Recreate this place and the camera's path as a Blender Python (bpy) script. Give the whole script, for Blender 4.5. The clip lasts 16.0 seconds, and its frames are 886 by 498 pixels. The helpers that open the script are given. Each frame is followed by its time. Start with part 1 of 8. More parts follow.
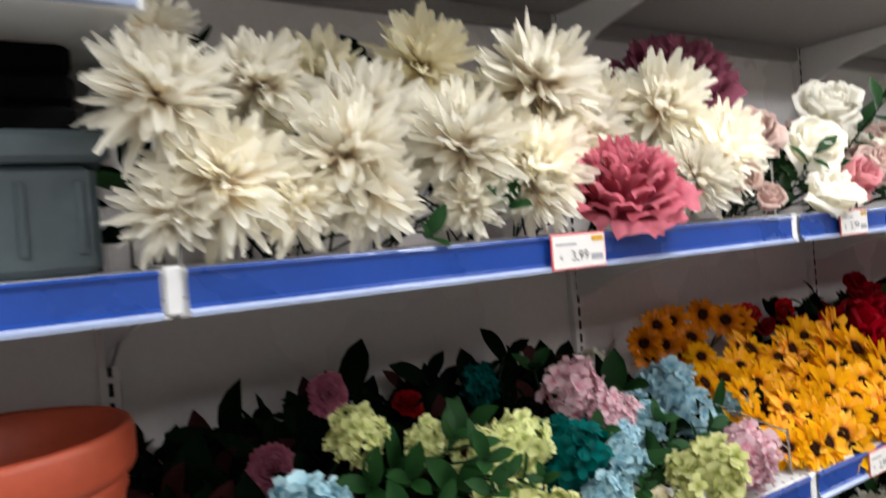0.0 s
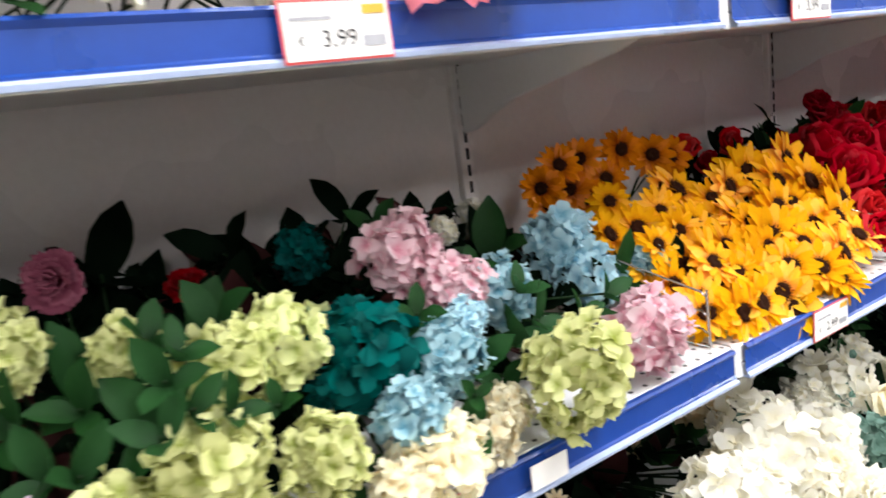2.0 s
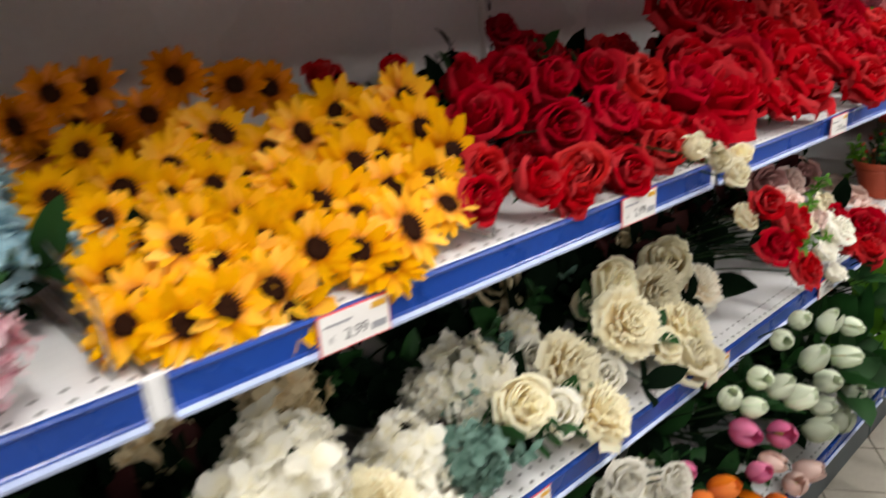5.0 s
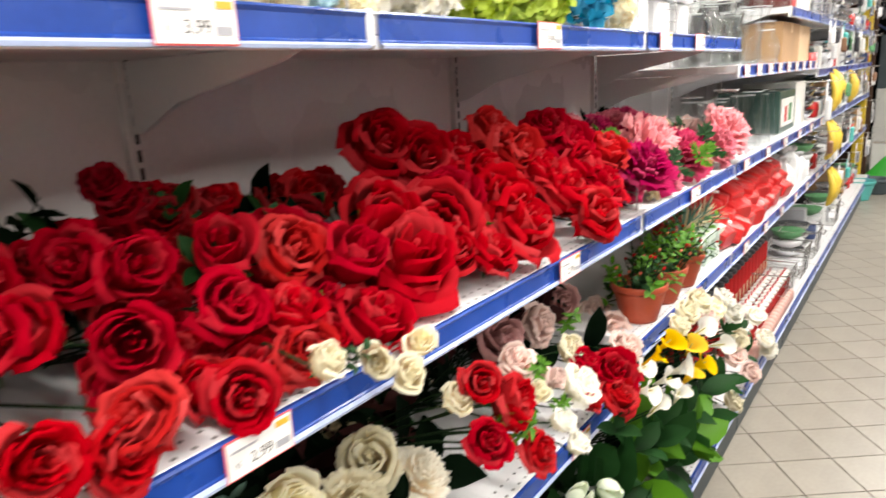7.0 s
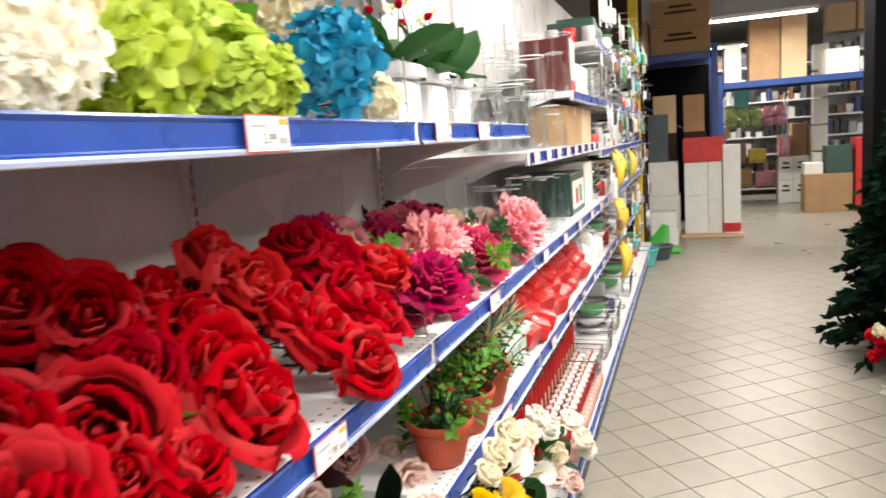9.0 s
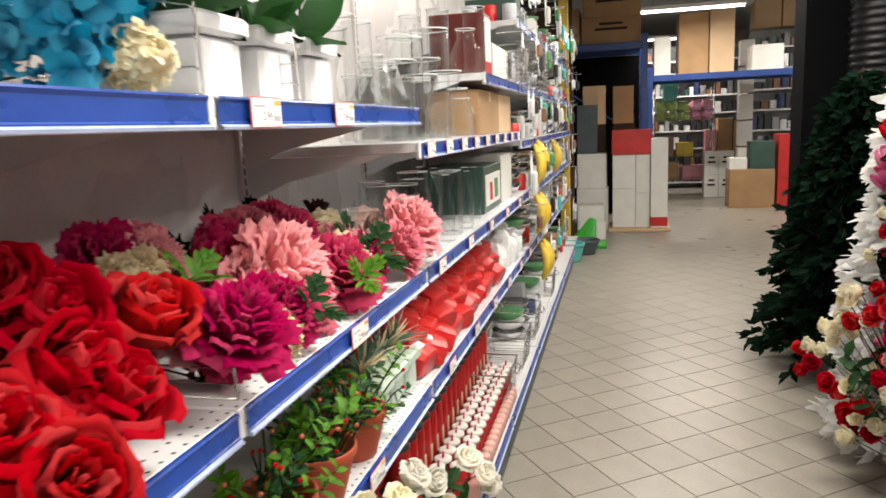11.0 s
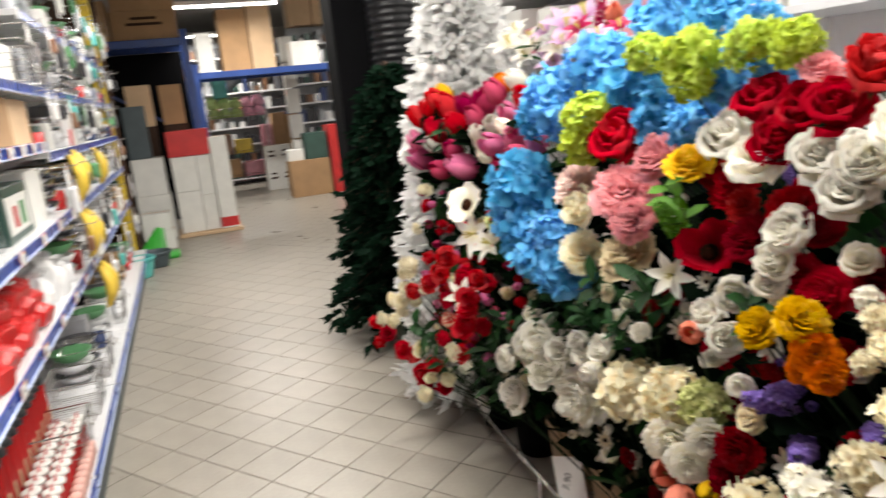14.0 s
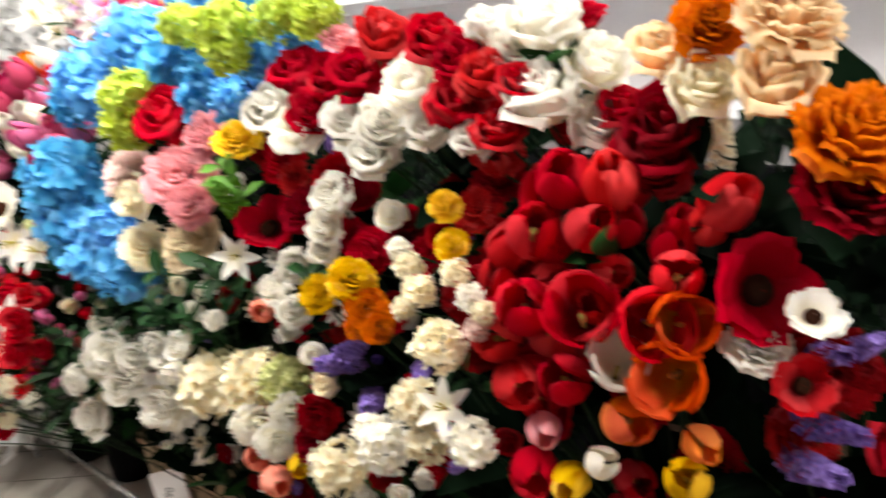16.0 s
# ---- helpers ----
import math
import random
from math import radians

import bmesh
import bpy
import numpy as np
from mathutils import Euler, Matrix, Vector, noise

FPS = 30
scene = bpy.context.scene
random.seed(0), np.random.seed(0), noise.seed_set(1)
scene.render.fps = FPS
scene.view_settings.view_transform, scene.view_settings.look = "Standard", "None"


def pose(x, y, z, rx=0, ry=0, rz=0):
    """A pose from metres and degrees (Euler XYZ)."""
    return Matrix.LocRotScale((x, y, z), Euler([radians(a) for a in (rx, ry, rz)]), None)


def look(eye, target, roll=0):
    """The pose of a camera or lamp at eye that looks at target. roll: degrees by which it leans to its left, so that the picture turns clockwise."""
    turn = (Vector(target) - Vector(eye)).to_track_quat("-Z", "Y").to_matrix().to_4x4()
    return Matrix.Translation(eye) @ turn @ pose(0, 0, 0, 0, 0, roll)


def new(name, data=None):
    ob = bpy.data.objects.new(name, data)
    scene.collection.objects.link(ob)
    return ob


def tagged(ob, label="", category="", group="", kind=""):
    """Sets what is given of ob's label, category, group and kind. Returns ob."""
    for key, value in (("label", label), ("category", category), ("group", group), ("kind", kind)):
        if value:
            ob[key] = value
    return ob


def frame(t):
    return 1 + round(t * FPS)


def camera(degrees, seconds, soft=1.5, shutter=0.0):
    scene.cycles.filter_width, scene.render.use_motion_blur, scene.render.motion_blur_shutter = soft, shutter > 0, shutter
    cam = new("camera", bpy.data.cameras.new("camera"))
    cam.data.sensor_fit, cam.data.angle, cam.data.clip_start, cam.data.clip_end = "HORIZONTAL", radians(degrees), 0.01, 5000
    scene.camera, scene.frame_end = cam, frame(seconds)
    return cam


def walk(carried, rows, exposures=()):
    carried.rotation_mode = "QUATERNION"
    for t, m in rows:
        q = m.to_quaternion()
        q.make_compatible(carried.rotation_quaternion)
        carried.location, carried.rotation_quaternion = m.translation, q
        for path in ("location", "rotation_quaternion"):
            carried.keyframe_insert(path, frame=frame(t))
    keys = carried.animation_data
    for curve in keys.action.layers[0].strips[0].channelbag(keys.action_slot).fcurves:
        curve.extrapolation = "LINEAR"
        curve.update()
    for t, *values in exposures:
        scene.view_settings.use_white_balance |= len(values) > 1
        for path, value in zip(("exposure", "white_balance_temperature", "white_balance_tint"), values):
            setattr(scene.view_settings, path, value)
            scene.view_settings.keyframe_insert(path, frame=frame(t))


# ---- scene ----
cam = camera(64.9, 16.0, soft=1.5, shutter=0.7)
PATH = [
    (0, (0.675, -0.133, 1.51), (-1.012, 0.941, 1.481), -4.6),
    (0.5, (0.657, -0.036, 1.487), (-1.032, 1.019, 1.3), -5.8),
    (1, (0.632, 0.045, 1.447), (-1.068, 1.054, 1.144), -7.4),
    (1.5, (0.558, 0.144, 1.428), (-1.137, 1.138, 1.056), -6.0),
    (2, (0.512, 0.24, 1.421), (-1.128, 1.304, 0.999), -7.5),
    (2.5, (0.522, 0.322, 1.404), (-1.122, 1.359, 0.935), -7.6),
    (3, (0.546, 0.437, 1.371), (-1.064, 1.437, 0.733), -3.9),
    (3.5, (0.597, 0.536, 1.347), (-0.98, 1.505, 0.59), -4.2),
    (4, (0.627, 0.615, 1.346), (-0.913, 1.619, 0.56), -5.4),
    (4.5, (0.633, 0.705, 1.342), (-0.802, 1.866, 0.572), -3.8),
    (5, (0.592, 0.839, 1.356), (-0.833, 2.076, 0.693), -4.0),
    (7.5, (0.577, 1.411, 1.427), (-0.488, 3.041, 0.974), -2.8),
    (8, (0.561, 1.517, 1.437), (-0.456, 3.186, 1.013), -2.4),
    (8.5, (0.532, 1.631, 1.444), (-0.316, 3.411, 1.109), -2.0),
    (9, (0.499, 1.727, 1.451), (-0.172, 3.588, 1.159), -4.1),
    (11.5, (0.535, 2.221, 1.443), (0.125, 4.145, 1.084), -2.0),
    (12, (0.537, 2.255, 1.439), (0.306, 4.203, 1.05), -2.4),
    (12.5, (0.553, 2.294, 1.438), (0.667, 4.241, 0.992), -4.1),
    (13, (0.562, 2.304, 1.44), (0.907, 4.225, 1.003), -4.4),
    (13.5, (0.567, 2.304, 1.448), (1.037, 4.197, 1.006), -6.1),
    (14, (0.573, 2.312, 1.445), (1.226, 4.153, 1.011), -5.8),
    (14.5, (0.593, 2.323, 1.433), (1.485, 4.05, 0.962), -7.2),
    (15, (0.611, 2.336, 1.422), (1.69, 3.949, 0.938), -6.5),
    (15.5, (0.62, 2.316, 1.42), (1.941, 3.736, 0.933), -6.2),
    (16, (0.636, 2.311, 1.406), (2.167, 3.477, 0.859), -4.6),
]
EXPOSURES = [
    (0.0, -1.0, 6150, 10), (1.0, -0.45, 6100, 10), (1.7, -0.38, 6100, 10), (2.5, -0.52, 6250, 10), (3.2, -0.62, 6350, 10), (4.0, -0.82, 6450, 10), (5.0, -1.02, 6500, 10),
    (7.5, -0.12, 6600, 10), (8.5, 0.0, 6650, 10), (9.0, -0.33, 6750, 10), (11.5, -0.76, 6850, 10), (13.0, -0.76, 6700, 10), (14.5, -0.36, 6550, 10), (16.0, -0.04, 6500, 10),
]
walk(cam, [(t, look(eye, target, roll)) for t, eye, target, roll in PATH], EXPOSURES)

# ---- world and lights ----
world = bpy.data.worlds.new("world")
scene.world = world
world.use_nodes = True
world.node_tree.nodes["Background"].inputs[0].default_value = (0.75, 0.8, 0.9, 1)
world.node_tree.nodes["Background"].inputs[1].default_value = 0.01
LAMP_W = 80.0
AISLE_W = 105.0
FAR_W = 94.0
MID_W = 116.0


# ---- materials ----
def node_mat(name):
    m = bpy.data.materials.new(name)
    m.use_nodes = True
    nt = m.node_tree
    return m, nt, nt.nodes["Principled BSDF"]


def link(nt, a, b):
    nt.links.new(a, b)


def noise_node(nt, scale, detail=3, coord="Object"):
    tc = nt.nodes.new("ShaderNodeTexCoord")
    n = nt.nodes.new("ShaderNodeTexNoise")
    n.inputs["Scale"].default_value = scale
    n.inputs["Detail"].default_value = detail
    link(nt, tc.outputs[coord], n.inputs["Vector"])
    return n


def ramp(nt, src, stops):
    r = nt.nodes.new("ShaderNodeValToRGB")
    el = r.color_ramp.elements
    while len(el) < len(stops):
        el.new(0.5)
    for e, (p, c) in zip(el, stops):
        e.position, e.color = p, (*c, 1)
    link(nt, src, r.inputs[0])
    return r


def mixc(nt, fac, a, b, mode="MIX"):
    m = nt.nodes.new("ShaderNodeMix")
    m.data_type, m.blend_type = "RGBA", mode
    for sock, v in ((m.inputs[0], fac), (m.inputs[6], a), (m.inputs[7], b)):
        if isinstance(v, (int, float)):
            sock.default_value = v
        elif isinstance(v, tuple):
            sock.default_value = (*v, 1)
        else:
            link(nt, v, sock)
    return m.outputs[2]


def bump(nt, bsdf, src, strength, dist=0.002):
    b = nt.nodes.new("ShaderNodeBump")
    b.inputs["Strength"].default_value = strength
    b.inputs["Distance"].default_value = dist
    link(nt, src, b.inputs["Height"])
    link(nt, b.outputs[0], bsdf.inputs["Normal"])


def plain(name, col, rough=0.5, metal=0.0, var=0.15, scale=6.0, bumpy=0.15, grain=90.0, spec=0.5):
    """A surface with large soft variation, fine grain and a little relief."""
    m, nt, b = node_mat(name)
    big, fine = noise_node(nt, scale, 4), noise_node(nt, grain, 2)
    dark = tuple(c * (1 - var) for c in col)
    lite = tuple(min(1, c * (1 + var)) for c in col)
    c1 = ramp(nt, big.outputs[0], [(0.3, dark), (0.7, lite)])
    c2 = mixc(nt, 0.12, c1.outputs[0], fine.outputs[0], "OVERLAY")
    info = nt.nodes.new("ShaderNodeObjectInfo")
    hsv = nt.nodes.new("ShaderNodeHueSaturation")
    mr = nt.nodes.new("ShaderNodeMapRange")
    mr.inputs[3].default_value, mr.inputs[4].default_value = 1 - var * 0.6, 1 + var * 0.6
    link(nt, info.outputs["Random"], mr.inputs[0])
    link(nt, mr.outputs[0], hsv.inputs["Value"])
    link(nt, c2, hsv.inputs["Color"])
    link(nt, hsv.outputs[0], b.inputs["Base Color"])
    b.inputs["Metallic"].default_value = metal
    b.inputs["Specular IOR Level"].default_value = spec
    rr = nt.nodes.new("ShaderNodeMapRange")
    rr.inputs[3].default_value, rr.inputs[4].default_value = max(0.03, rough - 0.1), min(1, rough + 0.12)
    link(nt, big.outputs[0], rr.inputs[0])
    link(nt, rr.outputs[0], b.inputs["Roughness"])
    if bumpy:
        bump(nt, b, fine.outputs[0], bumpy)
    return m


def petal(name, base, tip, mid=0.5, thin=0.36, rough=0.8, spec=0.06, vary=0.17):
    """Dyed cloth: the colour runs from the petal's foot to its rim."""
    m, nt, b = node_mat(name)
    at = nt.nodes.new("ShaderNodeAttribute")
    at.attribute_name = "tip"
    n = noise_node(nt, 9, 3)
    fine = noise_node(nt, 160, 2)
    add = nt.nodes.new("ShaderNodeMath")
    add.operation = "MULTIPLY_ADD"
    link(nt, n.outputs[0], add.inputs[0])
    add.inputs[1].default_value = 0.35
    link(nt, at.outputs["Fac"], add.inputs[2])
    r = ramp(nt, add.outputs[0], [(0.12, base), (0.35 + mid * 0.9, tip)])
    info = nt.nodes.new("ShaderNodeObjectInfo")
    hsv = nt.nodes.new("ShaderNodeHueSaturation")
    for k, lo, hi in (("Value", 0.85, 1.12), ("Hue", 0.497, 0.503), ("Saturation", 1.06, 0.97)):
        mr = nt.nodes.new("ShaderNodeMapRange")
        mr.inputs[3].default_value, mr.inputs[4].default_value = lo, hi
        link(nt, info.outputs["Random"], mr.inputs[0])
        link(nt, mr.outputs[0], hsv.inputs[k])
    # each petal is dyed a little lighter or darker than the next
    geo = nt.nodes.new("ShaderNodeNewGeometry")
    each = nt.nodes.new("ShaderNodeHueSaturation")
    for k, lo, hi in (("Value", 1 - vary, 1 + vary * 0.75), ("Saturation", 1.07, 0.92)):
        mr = nt.nodes.new("ShaderNodeMapRange")
        mr.inputs[3].default_value, mr.inputs[4].default_value = lo, hi
        link(nt, geo.outputs["Random Per Island"], mr.inputs[0])
        link(nt, mr.outputs[0], each.inputs[k])
    link(nt, mixc(nt, 0.05, r.outputs[0], fine.outputs[0], "OVERLAY"), each.inputs["Color"])
    link(nt, each.outputs[0], hsv.inputs["Color"])
    link(nt, hsv.outputs[0], b.inputs["Base Color"])
    b.inputs["Roughness"].default_value = rough
    b.inputs["Specular IOR Level"].default_value = spec
    bump(nt, b, fine.outputs[0], 0.25, 0.001)
    tr = nt.nodes.new("ShaderNodeBsdfTranslucent")
    link(nt, hsv.outputs[0], tr.inputs[0])
    mx = nt.nodes.new("ShaderNodeMixShader")
    mx.inputs[0].default_value = thin
    link(nt, b.outputs[0], mx.inputs[1])
    link(nt, tr.outputs[0], mx.inputs[2])
    link(nt, mx.outputs[0], nt.nodes["Material Output"].inputs[0])
    return m


def glassy(name, tint=(0.982, 0.99, 0.988)):
    """Thin clear glass: see-through, with gloss that grows towards its edges."""
    m, nt, b = node_mat(name)
    clear = nt.nodes.new("ShaderNodeBsdfTransparent")
    clear.inputs[0].default_value = (*tint, 1)
    gloss = nt.nodes.new("ShaderNodeBsdfGlossy")
    gloss.inputs["Roughness"].default_value = 0.06
    lw = nt.nodes.new("ShaderNodeLayerWeight")
    lw.inputs[0].default_value = 0.10
    mx = nt.nodes.new("ShaderNodeMixShader")
    link(nt, lw.outputs["Facing"], mx.inputs[0])
    link(nt, clear.outputs[0], mx.inputs[1])
    link(nt, gloss.outputs[0], mx.inputs[2])
    link(nt, mx.outputs[0], nt.nodes["Material Output"].inputs[0])
    return m


PET = {
    "ivory": petal("cloth_ivory", (0.97, 0.80, 0.58), (0.985, 0.955, 0.85), thin=0.55, vary=0.05),
    "cream": petal("cloth_cream", (0.86, 0.70, 0.40), (0.95, 0.90, 0.70), thin=0.45, vary=0.08),
    "white": petal("cloth_white", (0.90, 0.85, 0.66), (0.97, 0.95, 0.87), thin=0.45, vary=0.06),
    "beige": petal("cloth_beige", (0.68, 0.48, 0.24), (0.84, 0.72, 0.48), thin=0.32),
    "lime": petal("cloth_lime", (0.32, 0.38, 0.07), (0.80, 0.82, 0.40)),
    "vivid_lime": petal("cloth_vivid_lime", (0.34, 0.46, 0.03), (0.62, 0.76, 0.14)),
    "teal": petal("cloth_teal", (0.002, 0.045, 0.045), (0.006, 0.125, 0.115)),
    "sky": petal("cloth_sky", (0.16, 0.40, 0.54), (0.50, 0.72, 0.80)),
    "blue": petal("cloth_blue", (0.05, 0.26, 0.55), (0.17, 0.53, 0.85), thin=0.45),
    "turquoise": petal("cloth_turquoise", (0.01, 0.17, 0.33), (0.04, 0.34, 0.55)),
    "pink": petal("cloth_pink", (0.70, 0.14, 0.19), (0.94, 0.44, 0.47), thin=0.45),
    "pale_pink": petal("cloth_pale_pink", (0.75, 0.45, 0.36), (0.86, 0.66, 0.60)),
    "rose_pink": petal("cloth_rose_pink", (0.42, 0.04, 0.10), (0.70, 0.20, 0.26)),
    "mauve": petal("cloth_mauve", (0.30, 0.06, 0.12), (0.45, 0.14, 0.22)),
    "magenta": petal("cloth_magenta", (0.26, 0.006, 0.04), (0.5, 0.035, 0.115)),
    "hot_pink": petal("cloth_hot_pink", (0.60, 0.05, 0.22), (0.80, 0.22, 0.42)),
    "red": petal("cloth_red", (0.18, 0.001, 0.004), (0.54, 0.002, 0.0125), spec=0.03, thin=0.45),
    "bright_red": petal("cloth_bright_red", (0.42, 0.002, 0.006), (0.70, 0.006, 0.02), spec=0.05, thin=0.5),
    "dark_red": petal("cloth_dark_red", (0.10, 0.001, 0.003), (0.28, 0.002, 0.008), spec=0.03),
    "mauve_pink": petal("cloth_mauve_pink", (0.40, 0.17, 0.16), (0.58, 0.32, 0.31)),
    "pale_green": petal("cloth_pale_green", (0.30, 0.44, 0.20), (0.84, 0.90, 0.74), mid=0.35),
    "coral": petal("cloth_coral", (0.70, 0.10, 0.05), (0.82, 0.27, 0.18)),
    "orange": petal("cloth_orange", (0.62, 0.08, 0.002), (0.85, 0.22, 0.006)),
    "peach": petal("cloth_peach", (0.90, 0.42, 0.12), (0.94, 0.74, 0.46), thin=0.45),
    "blush": petal("cloth_blush", (0.74, 0.28, 0.38), (0.93, 0.70, 0.75), thin=0.45),
    "flame": petal("cloth_flame", (0.80, 0.42, 0.02), (0.72, 0.09, 0.01)),
    "yellow": petal("cloth_yellow", (0.74, 0.38, 0.004), (0.88, 0.56, 0.01)),
    "sun": petal("cloth_sun", (0.62, 0.12, 0.001), (0.95, 0.49, 0.004), mid=0.35, vary=0.1),
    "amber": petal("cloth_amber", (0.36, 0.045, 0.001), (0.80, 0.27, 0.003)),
    "purple": petal("cloth_purple", (0.13, 0.07, 0.32), (0.30, 0.20, 0.60)),
    "lilac": petal("cloth_lilac", (0.45, 0.22, 0.45), (0.70, 0.48, 0.66)),
    "leaf": petal("leaf_green", (0.009, 0.036, 0.009), (0.02, 0.078, 0.019), rough=0.5, spec=0.2, vary=0.5),
    # near-black green: the shade between the flowers is put into this leaf colour
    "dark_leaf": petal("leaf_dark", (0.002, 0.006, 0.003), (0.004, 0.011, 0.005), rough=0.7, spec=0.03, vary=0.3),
    "bright_leaf": petal("leaf_bright", (0.06, 0.17, 0.012), (0.10, 0.27, 0.02), rough=0.5, spec=0.2, vary=0.3),
    "sage": petal("leaf_sage", (0.10, 0.19, 0.15), (0.18, 0.30, 0.25), rough=0.6),
    "plum_leaf": petal("leaf_plum", (0.03, 0.012, 0.012), (0.06, 0.02, 0.02), rough=0.6, spec=0.04, vary=0.3),
    "pine": petal("pine_needles", (0.0025, 0.009, 0.005), (0.005, 0.018, 0.009), rough=0.7, spec=0.04),
    "tinsel": petal("white_tinsel", (0.9, 0.9, 0.88), (0.98, 0.98, 0.97), rough=0.6, thin=0.58, vary=0.04),
}
M_DARK = plain("flower_centre", (0.026, 0.008, 0.003), 0.95, bumpy=0.6, grain=400, spec=0.08)
M_EYE = plain("flower_eye", (0.42, 0.36, 0.08), 0.8)
M_STEM = plain("plastic_stem", (0.008, 0.024, 0.006), 0.6, spec=0.15)
M_WHITE = plain("white_enamel", (0.74, 0.74, 0.75), 0.35, var=0.05, scale=3)
M_PANEL = plain("back_panel_enamel", (0.73, 0.695, 0.69), 0.27, var=0.06, scale=2)
# greyer than the white shelves: the underside's shade is put into the colour
M_TOP_SHADE = plain("top_shelf_shaded", (0.27, 0.255, 0.25), 0.5, var=0.06)
M_RAIL = plain("blue_price_rail", (0.012, 0.055, 0.30), 0.28, var=0.12, scale=9, bumpy=0.05)
M_LIP = plain("pale_rail_lip", (0.42, 0.50, 0.72), 0.3, var=0.1)
M_METAL = plain("bright_wire", (0.62, 0.60, 0.58), 0.25, 1.0)
M_SLOT = plain("slot_shadow_black", (0.012, 0.012, 0.014), 0.8)
M_TAG = plain("tag_paper", (0.82, 0.80, 0.78), 0.6, var=0.03)
M_TAGRED = plain("tag_red_edge", (0.75, 0.10, 0.10), 0.6)
M_TAGYEL = plain("tag_yellow_mark", (0.75, 0.42, 0.04), 0.6)
M_INK = plain("ink", (0.02, 0.02, 0.025), 0.6)
M_GREYINK = plain("grey_ink", (0.35, 0.35, 0.38), 0.6)
M_TERRA = plain("terracotta_plastic", (0.38, 0.062, 0.025), 0.5, var=0.12, scale=5)
M_CHAR = plain("charcoal_plastic", (0.022, 0.027, 0.032), 0.45)
M_GREYP = plain("slate_plastic", (0.055, 0.075, 0.085), 0.5)
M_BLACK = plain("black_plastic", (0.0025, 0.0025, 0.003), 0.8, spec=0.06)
M_RIB = plain("ribbed_black_plastic", (0.004, 0.004, 0.005), 0.38, var=0.05, bumpy=0.05, spec=0.28)
M_CARD = plain("cardboard", (0.40, 0.24, 0.12), 0.8, var=0.12, scale=4, bumpy=0.2)
M_CARDL = plain("pale_cardboard", (0.60, 0.42, 0.26), 0.8, var=0.08, scale=4)
M_BOXW = plain("white_carton", (0.70, 0.69, 0.65), 0.6, var=0.06)
M_REDP = plain("red_gloss_card", (0.52, 0.02, 0.02), 0.3, var=0.15)
M_STEEL_B = plain("blue_rack_steel", (0.014, 0.05, 0.22), 0.4)
M_YEL = plain("yellow_paint", (0.66, 0.46, 0.03), 0.45)
M_BROWN = plain("brown_board", (0.05, 0.026, 0.016), 0.7, spec=0.2)
M_GREEN = plain("green_plastic", (0.03, 0.30, 0.03), 0.4)
M_AQUA = plain("aqua_plastic", (0.10, 0.45, 0.42), 0.4)
M_GLASS = glassy("clear_glass")
# near-white colour standing in for the highlight along a glass edge
M_RIM_GLINT = plain("glass_rim_highlight", (0.80, 0.83, 0.83), 0.12, var=0.05, bumpy=0.0)
M_CEIL = plain("ceiling_paint", (0.42, 0.42, 0.42), 0.9, var=0.05)
M_WALL = plain("wall_paint", (0.42, 0.41, 0.39), 0.85, var=0.06)
M_KRAFT = plain("kraft_paper", (0.42, 0.30, 0.18), 0.8)
M_BANANA = plain("banana_yellow", (0.75, 0.52, 0.06), 0.45)
M_SILVER = plain("silver_tray", (0.6, 0.6, 0.62), 0.2, 1.0)
M_PALEGREEN = plain("pale_green_ceramic", (0.50, 0.60, 0.52), 0.35)
M_DKRED = plain("dark_red_card", (0.13, 0.014, 0.010), 0.35)
M_DKGREEN = plain("dark_green_card", (0.03, 0.075, 0.06), 0.35)
M_WAX = plain("red_wax", (0.45, 0.012, 0.014), 0.25)
M_PINKW = plain("pink_wax", (0.72, 0.42, 0.36), 0.4)
M_GROUT = plain("dark_grout", (0.10, 0.085, 0.07), 0.9)
M_TILE = plain("beige_floor_tile", (0.315, 0.287, 0.243), 0.3, var=0.09, scale=5, bumpy=0.05, grain=60)
M_PERF = plain("perforated_shelf_white", (0.74, 0.74, 0.75), 0.35, var=0.04)
MIXED = [plain("stock_" + n, c, 0.4) for n, c in (("grey", (0.35, 0.36, 0.38)), ("white", (0.7, 0.7, 0.7)), ("green", (0.10, 0.28, 0.12)),
         ("brown", (0.22, 0.11, 0.06)), ("navy", (0.03, 0.05, 0.14)), ("black", (0.03, 0.03, 0.035)), ("pink", (0.6, 0.25, 0.3)))]


